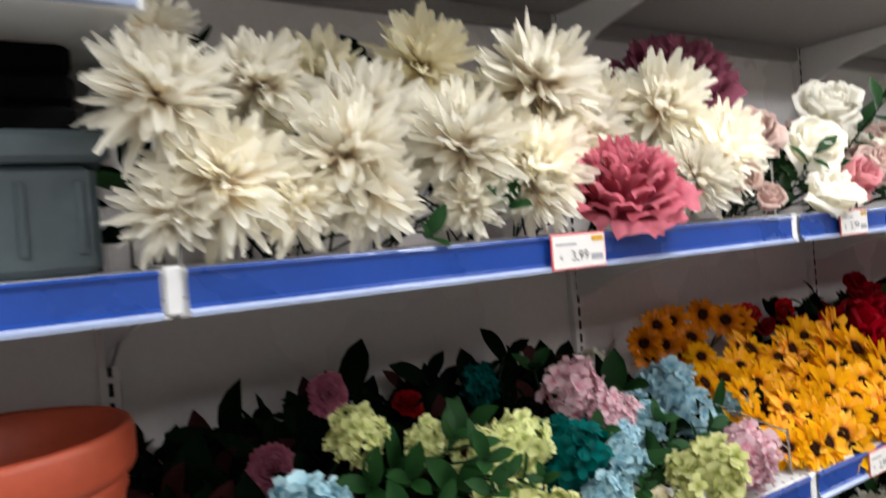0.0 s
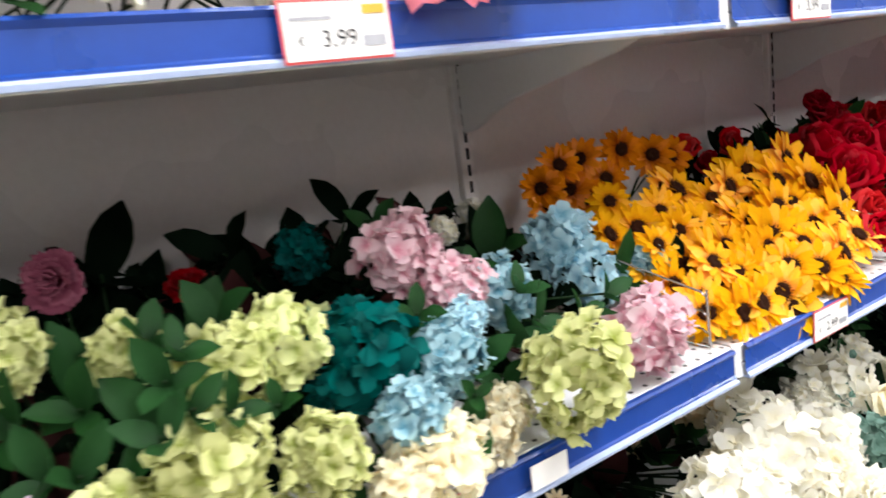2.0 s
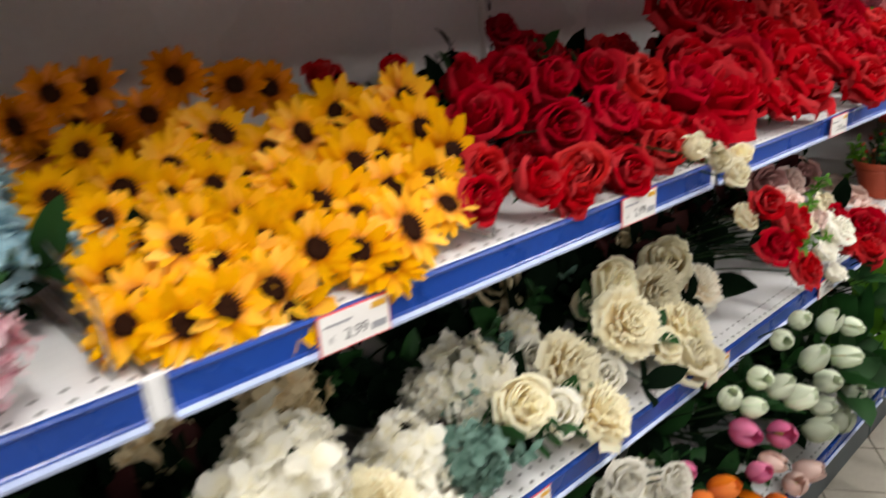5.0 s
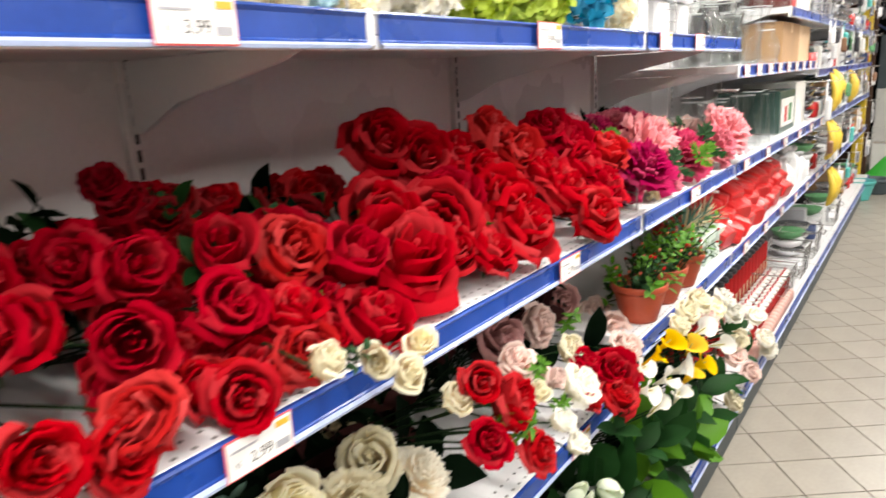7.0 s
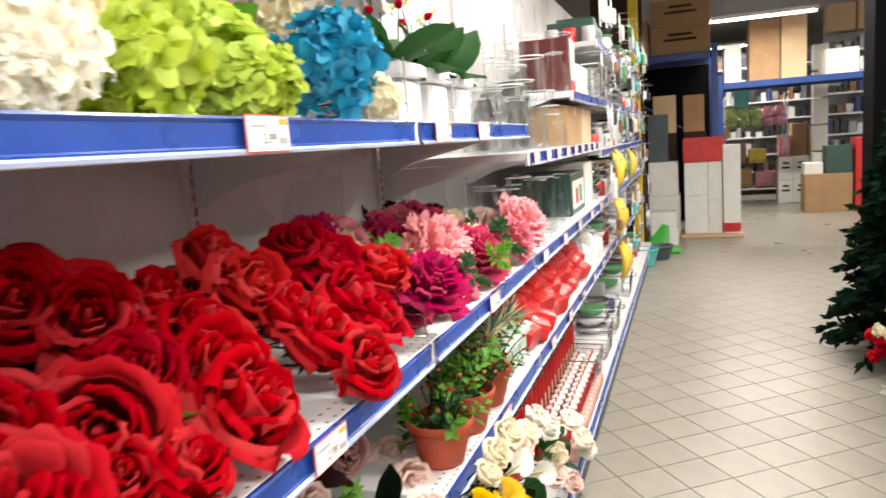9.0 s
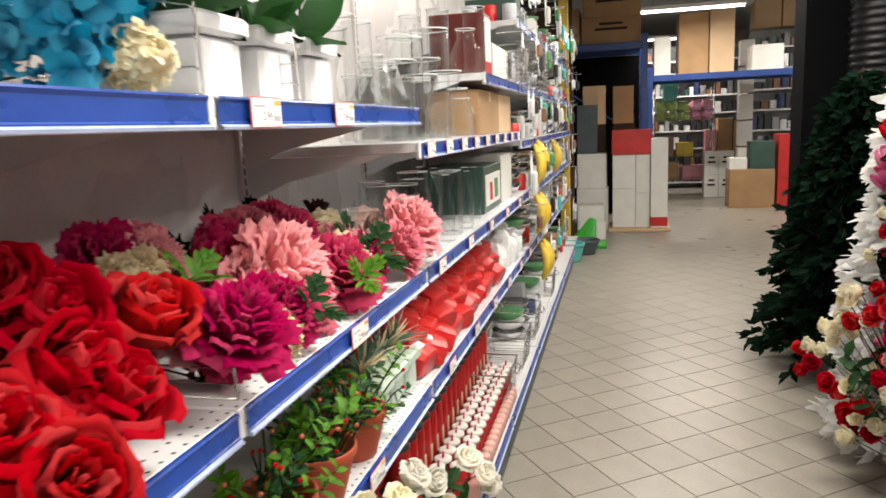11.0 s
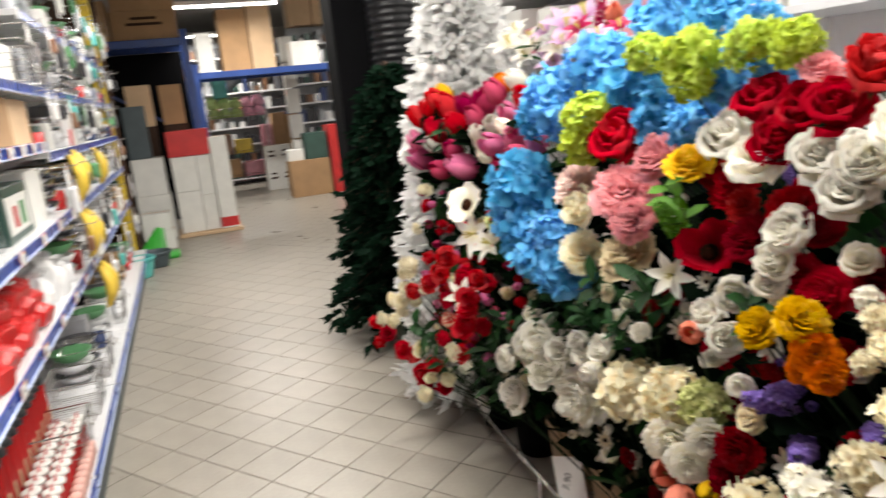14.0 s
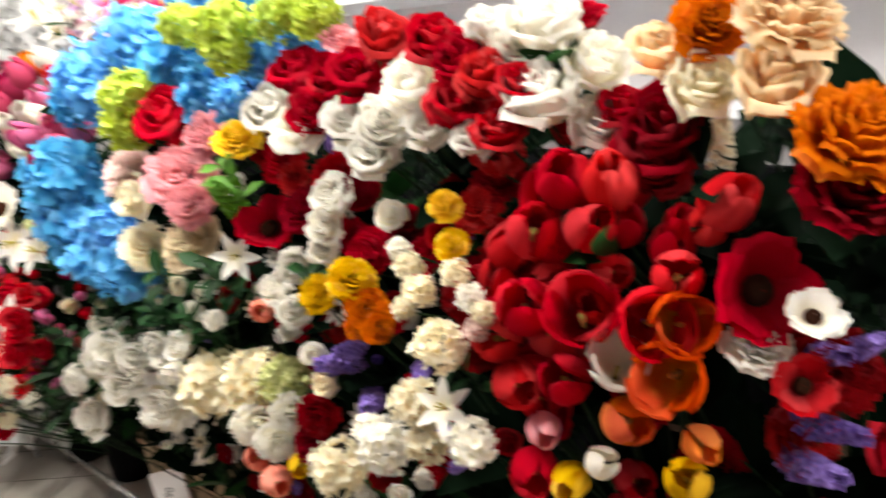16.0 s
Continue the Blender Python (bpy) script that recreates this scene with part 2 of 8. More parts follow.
def perforate(m):
    """Rows of small punched holes near the front edge of a shelf."""
    nt, b = m.node_tree, m.node_tree.nodes["Principled BSDF"]
    tc = nt.nodes.new("ShaderNodeTexCoord")
    sc = nt.nodes.new("ShaderNodeVectorMath")
    sc.operation = "SCALE"
    sc.inputs[3].default_value = 40
    fr = nt.nodes.new("ShaderNodeVectorMath")
    fr.operation = "FRACTION"
    sub = nt.nodes.new("ShaderNodeVectorMath")
    sub.operation = "SUBTRACT"
    sub.inputs[1].default_value = (0.5, 0.5, 0)
    mul = nt.nodes.new("ShaderNodeVectorMath")
    mul.operation = "MULTIPLY"
    mul.inputs[1].default_value = (1, 1, 0)
    ln = nt.nodes.new("ShaderNodeVectorMath")
    ln.operation = "LENGTH"
    lt = nt.nodes.new("ShaderNodeMath")
    lt.operation = "LESS_THAN"
    lt.inputs[1].default_value = 0.13
    link(nt, tc.outputs["Object"], sc.inputs[0])
    link(nt, sc.outputs[0], fr.inputs[0])
    link(nt, fr.outputs[0], sub.inputs[0])
    link(nt, sub.outputs[0], mul.inputs[0])
    link(nt, mul.outputs[0], ln.inputs[0])
    link(nt, ln.outputs["Value"], lt.inputs[0])
    sep = nt.nodes.new("ShaderNodeSeparateXYZ")
    link(nt, tc.outputs["Object"], sep.inputs[0])
    edge = nt.nodes.new("ShaderNodeMath")
    edge.operation = "GREATER_THAN"
    edge.inputs[1].default_value = -0.05
    link(nt, sep.outputs[0], edge.inputs[0])
    top = nt.nodes.new("ShaderNodeMath")
    top.operation = "GREATER_THAN"
    top.inputs[1].default_value = -0.004
    link(nt, sep.outputs[2], top.inputs[0])
    both = nt.nodes.new("ShaderNodeMath")
    both.operation = "MULTIPLY"
    link(nt, edge.outputs[0], both.inputs[0])
    link(nt, top.outputs[0], both.inputs[1])
    hole = nt.nodes.new("ShaderNodeMath")
    hole.operation = "MULTIPLY"
    link(nt, lt.outputs[0], hole.inputs[0])
    link(nt, both.outputs[0], hole.inputs[1])
    old = b.inputs["Base Color"].links[0].from_socket
    link(nt, mixc(nt, hole.outputs[0], old, (0.03, 0.03, 0.03)), b.inputs["Base Color"])


perforate(M_PERF)


# ---- mesh tools ----
class Build:
    """Collects vertices, faces, a foot-to-rim value and material slots for one mesh."""

    def __init__(self):
        self.v, self.f, self.t, self.m = [], [], [], []

    def grid(self, pts, tips, slot=0, closed=False):
        k, n, w = len(self.v), len(pts), len(pts[0])
        for row, tip in zip(pts, tips):
            for p in row:
                self.v.append(tuple(p))
                self.t.append(tip)
        for i in range(n - 1):
            for j in range(w if closed else w - 1):
                j2 = (j + 1) % w
                self.f.append((k + i * w + j, k + i * w + j2, k + (i + 1) * w + j2, k + (i + 1) * w + j))
                self.m.append(slot)

    def leaf(self, mat, length, width, bend=0.0, cup=0.15, seg=3, sharp=1.0, foot=0.35, slot=0, wave=0.0, fold=0.0):
        rows, tips = [], []
        for i in range(seg + 1):
            u = i / seg
            w = width * (foot * (1 - u) ** 2 + math.sin(math.pi * min(1, u * 0.96 + 0.02)) ** (0.75 * sharp) * (0.75 + 0.25 * u))
            if i == seg:
                w = width * (0.06 if sharp >= 1 else 0.3 if sharp > 0.7 else 0.55)
            z = bend * u * u
            wv = wave * math.sin(u * 9 + len(self.v))
            rows.append([mat @ Vector((length * u, -w, z + cup * w + wv)), mat @ Vector((length * u, 0, z - fold * w)), mat @ Vector((length * u, w, z + cup * w - wv))])
            tips.append(u)
        self.grid(rows, tips, slot)

    def tube(self, pts, radii, sides=6, slot=0, cap=True):
        rows = []
        for i, p in enumerate(pts):
            p = Vector(p)
            d = (Vector(pts[min(i + 1, len(pts) - 1)]) - Vector(pts[max(i - 1, 0)])).normalized()
            a = d.orthogonal().normalized()
            b = d.cross(a)
            rows.append([p + (a * math.cos(2 * math.pi * s / sides) + b * math.sin(2 * math.pi * s / sides)) * radii[i] for s in range(sides)])
        k = len(self.v)
        self.grid(rows, [i / max(1, len(pts) - 1) for i in range(len(pts))], slot, True)
        if cap:
            for base in (k, k + (len(pts) - 1) * sides):
                self.f.append(tuple(range(base, base + sides)))
                self.m.append(slot)

    def lathe(self, prof, sides=16, slot=0, off=(0, 0, 0)):
        """A profile of (radius, height) turned about z."""
        o = Vector(off)
        rows = [[o + Vector((r * math.cos(2 * math.pi * s / sides), r * math.sin(2 * math.pi * s / sides), h)) for s in range(sides)] for r, h in prof]
        self.grid(rows, [i / (len(prof) - 1) for i in range(len(prof))], slot, True)

    def box(self, a, b, slot=0, ch=0.0):
        """A box between two corners, with chamfered upright edges."""
        (x0, y0, z0), (x1, y1, z1) = a, b
        c = min(ch, (x1 - x0) / 3, (y1 - y0) / 3, (z1 - z0) / 3)
        if c <= 0:
            ring = [(x0, y0), (x1, y0), (x1, y1), (x0, y1)]
            levels = [(z0, 0), (z1, 0)]
        else:
            ring = [(x0 + c, y0), (x1 - c, y0), (x1, y0 + c), (x1, y1 - c), (x1 - c, y1), (x0 + c, y1), (x0, y1 - c), (x0, y0 + c)]
            levels = [(z0, c), (z0 + c, 0), (z1 - c, 0), (z1, c)]
        k, n = len(self.v), len(ring)
        cx, cy = (x0 + x1) / 2, (y0 + y1) / 2
        for z, ins in levels:
            for x, y in ring:
                self.v.append((x - math.copysign(min(ins, abs(x - cx)), x - cx), y - math.copysign(min(ins, abs(y - cy)), y - cy), z))
                self.t.append(0.5)
        for i in range(len(levels) - 1):
            for j in range(n):
                j2 = (j + 1) % n
                self.f.append((k + i * n + j, k + i * n + j2, k + (i + 1) * n + j2, k + (i + 1) * n + j))
                self.m.append(slot)
        top = k + (len(levels) - 1) * n
        self.f += [tuple(range(k + n - 1, k - 1, -1)), tuple(range(top, top + n))]
        self.m += [slot, slot]
        return self

    def mesh(self, name, mats, smooth=True):
        me = bpy.data.meshes.new(name)
        me.from_pydata(self.v, [], self.f)
        for m in mats:
            me.materials.append(m)
        me.polygons.foreach_set("material_index", self.m)
        me.polygons.foreach_set("use_smooth", [smooth] * len(self.f))
        at = me.attributes.new("tip", "FLOAT", "POINT")
        at.data.foreach_set("value", self.t)
        me.update()
        return me


def thing(name, label, category, at=(0, 0, 0), group="", kind=""):
    ob = new(name)
    ob.location = at
    ob.empty_display_size = 0.05
    return tagged(ob, label, category, group, kind)


def part(name, me, parent, m=None, label=""):
    """One mesh as a child; m is its pose in the parent's own space."""
    ob = new(name, me)
    ob.parent = parent
    if m is not None:
        ob.matrix_basis = m
    return tagged(ob, label)


def solid(name, me, label, category, m=None, group="", kind=""):
    ob = new(name, me)
    if m is not None:
        ob.matrix_basis = m
    return tagged(ob, label, category, group, kind)


def boxmesh(name, a, b, mat, ch=0.003):
    return Build().box(a, b, 0, ch).mesh(name, [mat], False)


def aim(direction, roll=0.0):
    """A turn that lays +z along the direction."""
    return Vector(direction).to_track_quat("Z", "Y").to_matrix().to_4x4() @ Matrix.Rotation(roll, 4, "Z")


def spin(a, tilt, r=0.0, h=0.0, twist=0.0):
    """A petal's pose: turned by a about z, raised by tilt from the flat, starting r out and h up."""
    return Matrix.Rotation(a, 4, "Z") @ Matrix.Translation((r, 0, h)) @ Matrix.Rotation(-tilt, 4, "Y") @ Matrix.Rotation(twist, 4, "X")


# ---- flower heads, of radius 1 with the face along +z ----
def cup_petal(b, a, span, prof, rnd, ruff=0.0, slot=0, n=6, sag=0.22, off=(0, 0, 0), lean=0.0):
    """A cupped petal: a patch of a turned profile of (radius, height)."""
    rows, tips = [], []
    for i, (r, h) in enumerate(prof):
        u = i / (len(prof) - 1)
        row = []
        for j in range(n + 1):
            v = j / n * 2 - 1
            drop = (v ** 4) * sag * u * u
            ru = ruff * u * math.sin(v * 7 + a * 5) * 0.5
            ang = a + span * v * (0.55 + 0.45 * math.sin(math.pi * min(0.9, u * 0.8 + 0.15)))
            rr = r * (1 + 0.04 * math.sin(a * 7)) + ru
            row.append(Vector((rr * math.cos(ang) + off[0] * u, rr * math.sin(ang) + off[1] * u, h - drop + ru + off[2] * u + lean * v * u)))
        rows.append(row)
        tips.append(u)
    b.grid(rows, tips, slot)


def head_dahlia(rnd):
    """A shaggy ball of long blunt petals, looser at the rim."""
    b = Build()
    for n, tilt, ln, w, h in ((18, -0.40, 1.05, 0.125, -0.06), (22, -0.14, 1.14, 0.13, 0.0), (23, 0.12, 1.16, 0.13, 0.05), (22, 0.36, 1.1, 0.13, 0.1), (20, 0.58, 1.02, 0.125, 0.14), (17, 0.80, 0.94, 0.12, 0.17), (14, 1.0, 0.84, 0.115, 0.19), (10, 1.2, 0.74, 0.11, 0.2), (7, 1.42, 0.64, 0.10, 0.2)):
        o = rnd.random() * 6
        for i in range(n):
            L = ln * rnd.uniform(0.72, 1.14)
            b.leaf(spin(o + i * 2 * math.pi / n + rnd.uniform(-0.22, 0.22), tilt + rnd.uniform(-0.26, 0.26), 0.05, h, rnd.uniform(-0.7, 0.7)), L, w * rnd.uniform(0.8, 1.3), rnd.uniform(-0.22, 0.38) * ln, rnd.uniform(0.3, 0.7), 5, 0.75, 0.35, 0, 0.016)
    return b, []


def head_hydrangea(rnd, n=72, tall=1.0):
    """Ragged four-petalled florets over a lumpy, uneven ball."""
    b = Build()
    lumps = [(Vector((rnd.gauss(0, 1), rnd.gauss(0, 1), rnd.gauss(0.3, 1))).normalized(), rnd.uniform(-0.26, 0.20)) for _ in range(6)]
    for i in range(n):
        z = 1 - (i + 0.5) / n * 1.7
        rr = math.sqrt(max(0, 1 - z * z))
        a = i * 2.39996 + rnd.uniform(-0.25, 0.25)
        d = Vector((rr * math.cos(a), rr * math.sin(a), z))
        far = 0.86 + sum(k * max(0.0, d.dot(c)) ** 3 for c, k in lumps)
        p = d * far * rnd.uniform(0.72, 1.08)
        p.z *= tall
        m = Matrix.Translation(p) @ aim(d + Vector((rnd.uniform(-0.65, 0.65), rnd.uniform(-0.65, 0.65), rnd.uniform(-0.4, 0.5))), rnd.random() * 6)
        s = rnd.uniform(0.22, 0.39)
        for k in range(4):
            b.leaf(m @ spin(k * math.pi / 2 + rnd.uniform(-0.15, 0.15), rnd.uniform(-0.1, 0.6), 0, 0, rnd.uniform(-0.3, 0.3)), s * rnd.uniform(0.8, 1.2), s * rnd.uniform(0.42, 0.6), rnd.uniform(-0.2, 0.12), rnd.uniform(-0.1, 0.5), 4, 0.55, 0.2, 0, 0.04)
    return b, []


def head_spray(rnd):
    """A ragged cluster of small pointed florets."""
    b = Build()
    for i in range(46):
        z = 1 - (i + 0.5) / 46 * 1.7
        rr = math.sqrt(max(0, 1 - z * z))
        a = i * 2.39996 + rnd.uniform(-0.3, 0.3)
        d = Vector((rr * math.cos(a), rr * math.sin(a), z))
        m = Matrix.Translation(d * rnd.uniform(0.45, 0.9)) @ aim(d + Vector((rnd.uniform(-0.7, 0.7), rnd.uniform(-0.7, 0.7), rnd.uniform(-0.4, 0.5))), rnd.random() * 6)
        s = rnd.uniform(0.3, 0.44)
        for k in range(5):
            b.leaf(m @ spin(k * 1.257, rnd.uniform(0.2, 0.8)), s, s * 0.44, rnd.uniform(-0.08, 0.06), 0.25, 2, 0.7, 0.25)
    return b, []


def head_sunflower(rnd):
    """Two flat rings of broad petals round a raised dark heart."""
    b = Build()
    for n, tilt, ln, h in ((15, -0.08, 1.0, -0.02), (14, 0.2, 0.93, 0.02)):
        o = rnd.random()
        for i in range(n):
            b.leaf(spin(o + i * 2 * math.pi / n + rnd.uniform(-0.12, 0.12), tilt + rnd.uniform(-0.2, 0.25), 0.2, h, rnd.uniform(-0.35, 0.35)), ln * 0.82 * rnd.uniform(0.85, 1.08), 0.15 * rnd.uniform(0.9, 1.15), rnd.uniform(-0.16, 0.14), 0.3, 4, 0.85, 0.7)
    b.lathe([(0.0, 0.10), (0.09, 0.13), (0.18, 0.16), (0.25, 0.14), (0.29, 0.08), (0.30, -0.03)], 14, 1)
    for i in range(22):
        b.leaf(spin(i * 0.2856, 0.9 + rnd.uniform(-0.3, 0.3), 0.26, 0.06), 0.14, 0.04, 0.0, 0.2, 1, 1.0, 1.0, 1)
    return b, [M_DARK]


def head_rose(rnd, open_=1.0):
    """Wide lapped petals round a tight spiral heart; a low open_ gives a bud."""
    b = Build()
    rings = ((3, 0.12, 0.70, 1.25, 0.03), (4, 0.24, 0.70, 1.05, 0.05), (4, 0.38, 0.66, 1.05, 0.08), (5, 0.53, 0.57, 0.92, 0.11), (5, 0.67, 0.42, 0.92, 0.14), (6, 0.76, 0.16, 0.85, 0.15))
    if open_ < 0.8:
        rings = ((3, 0.16, 0.95, 1.2, 0.02), (3, 0.34, 0.92, 1.2, 0.05), (4, 0.52, 0.80, 1.05, 0.09), (4, 0.66, 0.55, 1.05, 0.15))
    for n, r, h, span, lip in rings:
        o = rnd.random() * 6
        for i in range(n):
            R, Hh = r * rnd.uniform(0.88, 1.12), h + rnd.uniform(-0.09, 0.06)
            lp = lip * rnd.uniform(0.6, 1.5)
            prof = [(0.06, -0.55), (R * 0.78, -0.42), (R * 1.04, Hh * 0.2 - 0.1), (R * 1.06, Hh * 0.72), (R + lp * 0.6, Hh), (R + lp * 1.3, Hh - lp * rnd.uniform(0.3, 0.8))]
            w = 0.05 + 0.16 * r
            cup_petal(b, o + i * 2 * math.pi / n + rnd.uniform(-0.4, 0.4), span * rnd.uniform(0.8, 1.12), prof, rnd, rnd.uniform(0.02, 0.08), 0, 8, rnd.uniform(0.14, 0.32), (rnd.uniform(-w, w), rnd.uniform(-w, w), rnd.uniform(-w, w)), rnd.uniform(-0.14, 0.14))
    b.tube([(0, 0, -0.3), (0.02, 0, 0.6)], [0.12, 0.05], 6, 0)
    for i in range(5):
        b.leaf(spin(i * 1.257, -0.5, 0.05, -0.45), 0.55, 0.1, -0.1, 0.2, 2, 1.0, 0.4, 1)
    return b, [PET["leaf"]]


def head_calla(rnd):
    """One rolled petal, flared and pointed at the lip, round a thin spadix."""
    b = Build()
    rows, tips = [], []
    for i, (r, z) in enumerate(((0.07, -1.0), (0.13, -0.55), (0.22, -0.1), (0.38, 0.3), (0.62, 0.55), (0.8, 0.58))):
        row = []
        for j in range(11):
            a = -2.7 + j * 0.54
            k = 0.5 + 0.5 * math.cos(a)
            row.append(Vector((r * (0.7 + 0.5 * k) * math.cos(a), r * 0.85 * math.sin(a), z + (0.34 * k - 0.12) * (i / 5) ** 2)))
        rows.append(row)
        tips.append(i / 5)
    b.grid(rows, tips, 0)
    b.tube([(0, 0, -0.5), (0.03, 0, 0.45)], [0.05, 0.04], 6, 1)
    return b, [M_EYE]


def head_tulip(rnd, open_=0.0):
    b = Build()
    for n, k in ((3, 1.0), (3, 0.86)):
        o = rnd.random() * 2 + (1.05 if k < 1 else 0)
        for i in range(n):
            t = 0.18 + open_ * 0.75
            prof = [(0.08, -0.75), (0.52 * k, -0.55), (0.68 * k, -0.1), (0.62 * k + 0.2 * open_, 0.4), ((0.28 + t) * k, 0.85), ((0.12 + t * 1.1) * k, 1.0)]
            cup_petal(b, o + i * 2.094, 0.95, prof, rnd, 0.03)
    b.tube([(0, 0, -0.7), (0, 0, 0.1)], [0.06, 0.09], 6, 1)
    return b, [M_EYE]


def head_peony(rnd):
    """Many crimped petals packed into a low dome."""
    b = Build()
    for n, r, h, span in ((5, 0.12, 0.62, 1.1), (8, 0.28, 0.60, 0.9), (10, 0.44, 0.54, 0.85), (11, 0.60, 0.42, 0.8), (12, 0.76, 0.26, 0.8), (11, 0.88, 0.06, 0.8), (9, 0.95, -0.14, 0.8)):
        o = rnd.random() * 6
        for i in range(n):
            k, Hh = rnd.uniform(0.82, 1.14), h + rnd.uniform(-0.10, 0.08)
            prof = [(0.05, -0.45), (r * 0.7 * k, -0.22 + Hh * 0.15), (r * k, Hh * 0.65), (r * 1.04 * k + 0.03, Hh), (r * 1.1 * k + 0.07, Hh + rnd.uniform(-0.04, 0.05))]
            cup_petal(b, o + i * 2 * math.pi / n + rnd.uniform(-0.15, 0.15), span * math.pi / n * 1.6, prof, rnd, rnd.uniform(0.08, 0.16), 0, 6, 0.14)
    return b, []


def head_daisy(rnd):
    b = Build()
    for i in range(9):
        b.leaf(spin(i * 0.698, rnd.uniform(0.1, 0.4), 0.15), 0.85, 0.2, -0.1, 0.2, 3, 0.8, 0.5)
    b.lathe([(0.02, 0.16), (0.16, 0.15), (0.25, 0.03), (0.24, -0.05)], 8, 1)
    return b, [M_DARK]


def head_poppy(rnd):
    b = Build()
    for n, r in ((4, 1.0), (4, 0.85)):
        o = rnd.random() * 3
        for i in range(n):
            prof = [(0.05, -0.15), (r * 0.5, -0.05), (r * 0.85, 0.25), (r * 1.0, 0.42)]
            cup_petal(b, o + i * 1.571, 0.85, prof, rnd, 0.08)
    b.lathe([(0.02, 0.2), (0.16, 0.18), (0.3, 0.06), (0.3, -0.05)], 10, 1)
    return b, [M_DARK]


def head_lily(rnd):
    b = Build()
    for i in range(6):
        b.leaf(spin(i * 1.047, 0.7 + rnd.uniform(-0.1, 0.1), 0.08, -0.3), 1.15, 0.26, -0.45, 0.5, 4, 1.0, 0.5)
    for i in range(5):
        b.tube([(0, 0, -0.2), (0.15 * math.cos(i * 1.26), 0.15 * math.sin(i * 1.26), 0.5)], [0.02, 0.035], 4, 1)
    return b, [M_EYE]


def head_spike(rnd):
    b = Build()
    for i in range(42):
        u = i / 42
        a = i * 2.4
        r = 0.34 * (1 - 0.75 * u)
        m = Matrix.Translation((r * math.cos(a), r * math.sin(a), -0.9 + 2.0 * u)) @ aim((math.cos(a), math.sin(a), 0.5))
        for k in range(4):
            b.leaf(m @ spin(k * 1.57, 0.5), 0.2, 0.09, 0, 0.3, 2, 0.8, 0.4)
    return b, []


def head_bud(rnd):
    b = Build()
    b.lathe([(0.05, -0.9), (0.55, -0.5), (0.72, 0.0), (0.5, 0.6), (0.1, 0.95)], 8, 0)
    for i in range(4):
        b.leaf(spin(i * 1.57, 1.0, 0.1, -0.9), 0.8, 0.2, 0.1, 0.3, 2, 1.0, 0.5, 1)
    return b, [PET["leaf"]]


def head_sprig(rnd, n=9, long=1.0, wide=0.2):
    """A leafy twig that grows along +z."""
    b = Build()
    b.tube([(0, 0, -1), (0.06, 0.03, 0), (0.02, 0.1, 0.9)], [0.025, 0.02, 0.01], 4, 1, False)
    for i in range(n):
        u = i / n
        m = Matrix.Translation((0.03, 0.05 * u, -0.8 + 1.7 * u)) @ spin(i * 2.3 + rnd.random(), rnd.uniform(0.1, 0.8))
        b.leaf(m, long * rnd.uniform(0.5, 0.85), wide * rnd.uniform(0.8, 1.2), rnd.uniform(-0.25, 0.05), 0.3, 3, 1.0, 0.15, 0, 0, 0.1)
    return b, [M_STEM]


def head_bigleaf(rnd):
    b = Build()
    b.leaf(spin(0, 1.2, 0, -0.8), 1.8, 0.48, -0.35, 0.25, 5, 1.0, 0.1, 0, 0.03, 0.15)
    b.leaf(spin(2.2, 0.9, 0, -0.8), 1.5, 0.42, -0.3, 0.25, 5, 1.0, 0.1, 0, 0.03, 0.15)
    b.leaf(spin(4.1, 0.7, 0, -0.8), 1.4, 0.40, -0.3, 0.25, 5, 1.0, 0.1, 0, 0.03, 0.15)
    return b, [M_STEM]


def head_lobed(rnd):
    """Three deeply lobed leaves, like those of a vine or an oak."""
    b = Build()
    for base, up in ((0.0, 1.0), (2.2, 0.75), (4.2, 0.6)):
        m = spin(base, up, 0, -0.7)
        b.leaf(m, 1.5, 0.16, -0.3, 0.25, 4, 1.0, 0.2, 0, 0.03, 0.15)
        for at, a, ln in ((0.25, 0.9, 0.75), (0.25, -0.9, 0.75), (0.6, 0.75, 0.7), (0.6, -0.75, 0.7), (0.95, 0.6, 0.5), (0.95, -0.6, 0.5)):
            b.leaf(m @ Matrix.Translation((at, 0, -0.3 * (at / 1.5) ** 2)) @ Matrix.Rotation(a + rnd.uniform(-0.15, 0.15), 4, "Z"), ln * rnd.uniform(0.85, 1.1), 0.15, -0.1, 0.2, 3, 1.0, 0.4, 0, 0.02, 0.1)
    return b, [M_STEM]


def head_grass(rnd):
    b = Build()
    for i in range(16):
        b.leaf(spin(rnd.random() * 6.28, rnd.uniform(0.7, 1.5), 0, -0.9), rnd.uniform(1.2, 2.0), 0.06, rnd.uniform(-0.9, -0.2), 0.3, 4, 1.0, 0.8)
    return b, []


SHAPES = {
    "dahlia": head_dahlia, "hydrangea": head_hydrangea, "tall_hydrangea": lambda r: head_hydrangea(r, 90, 1.4), "sunflower": head_sunflower,
    "spray": head_spray, "rose": head_rose, "rosebud": lambda r: head_rose(r, 0.45), "tulip": head_tulip, "open_tulip": lambda r: head_tulip(r, 0.6), "peony": head_peony,
    "daisy": head_daisy, "poppy": head_poppy, "lily": head_lily, "calla": head_calla, "spike": head_spike, "bud": head_bud, "sprig": head_sprig,
    "bigleaf": head_bigleaf, "lobed": head_lobed, "grass": head_grass, "fern": lambda r: head_sprig(r, 22, 0.7, 0.09),
}
HEADS = {}


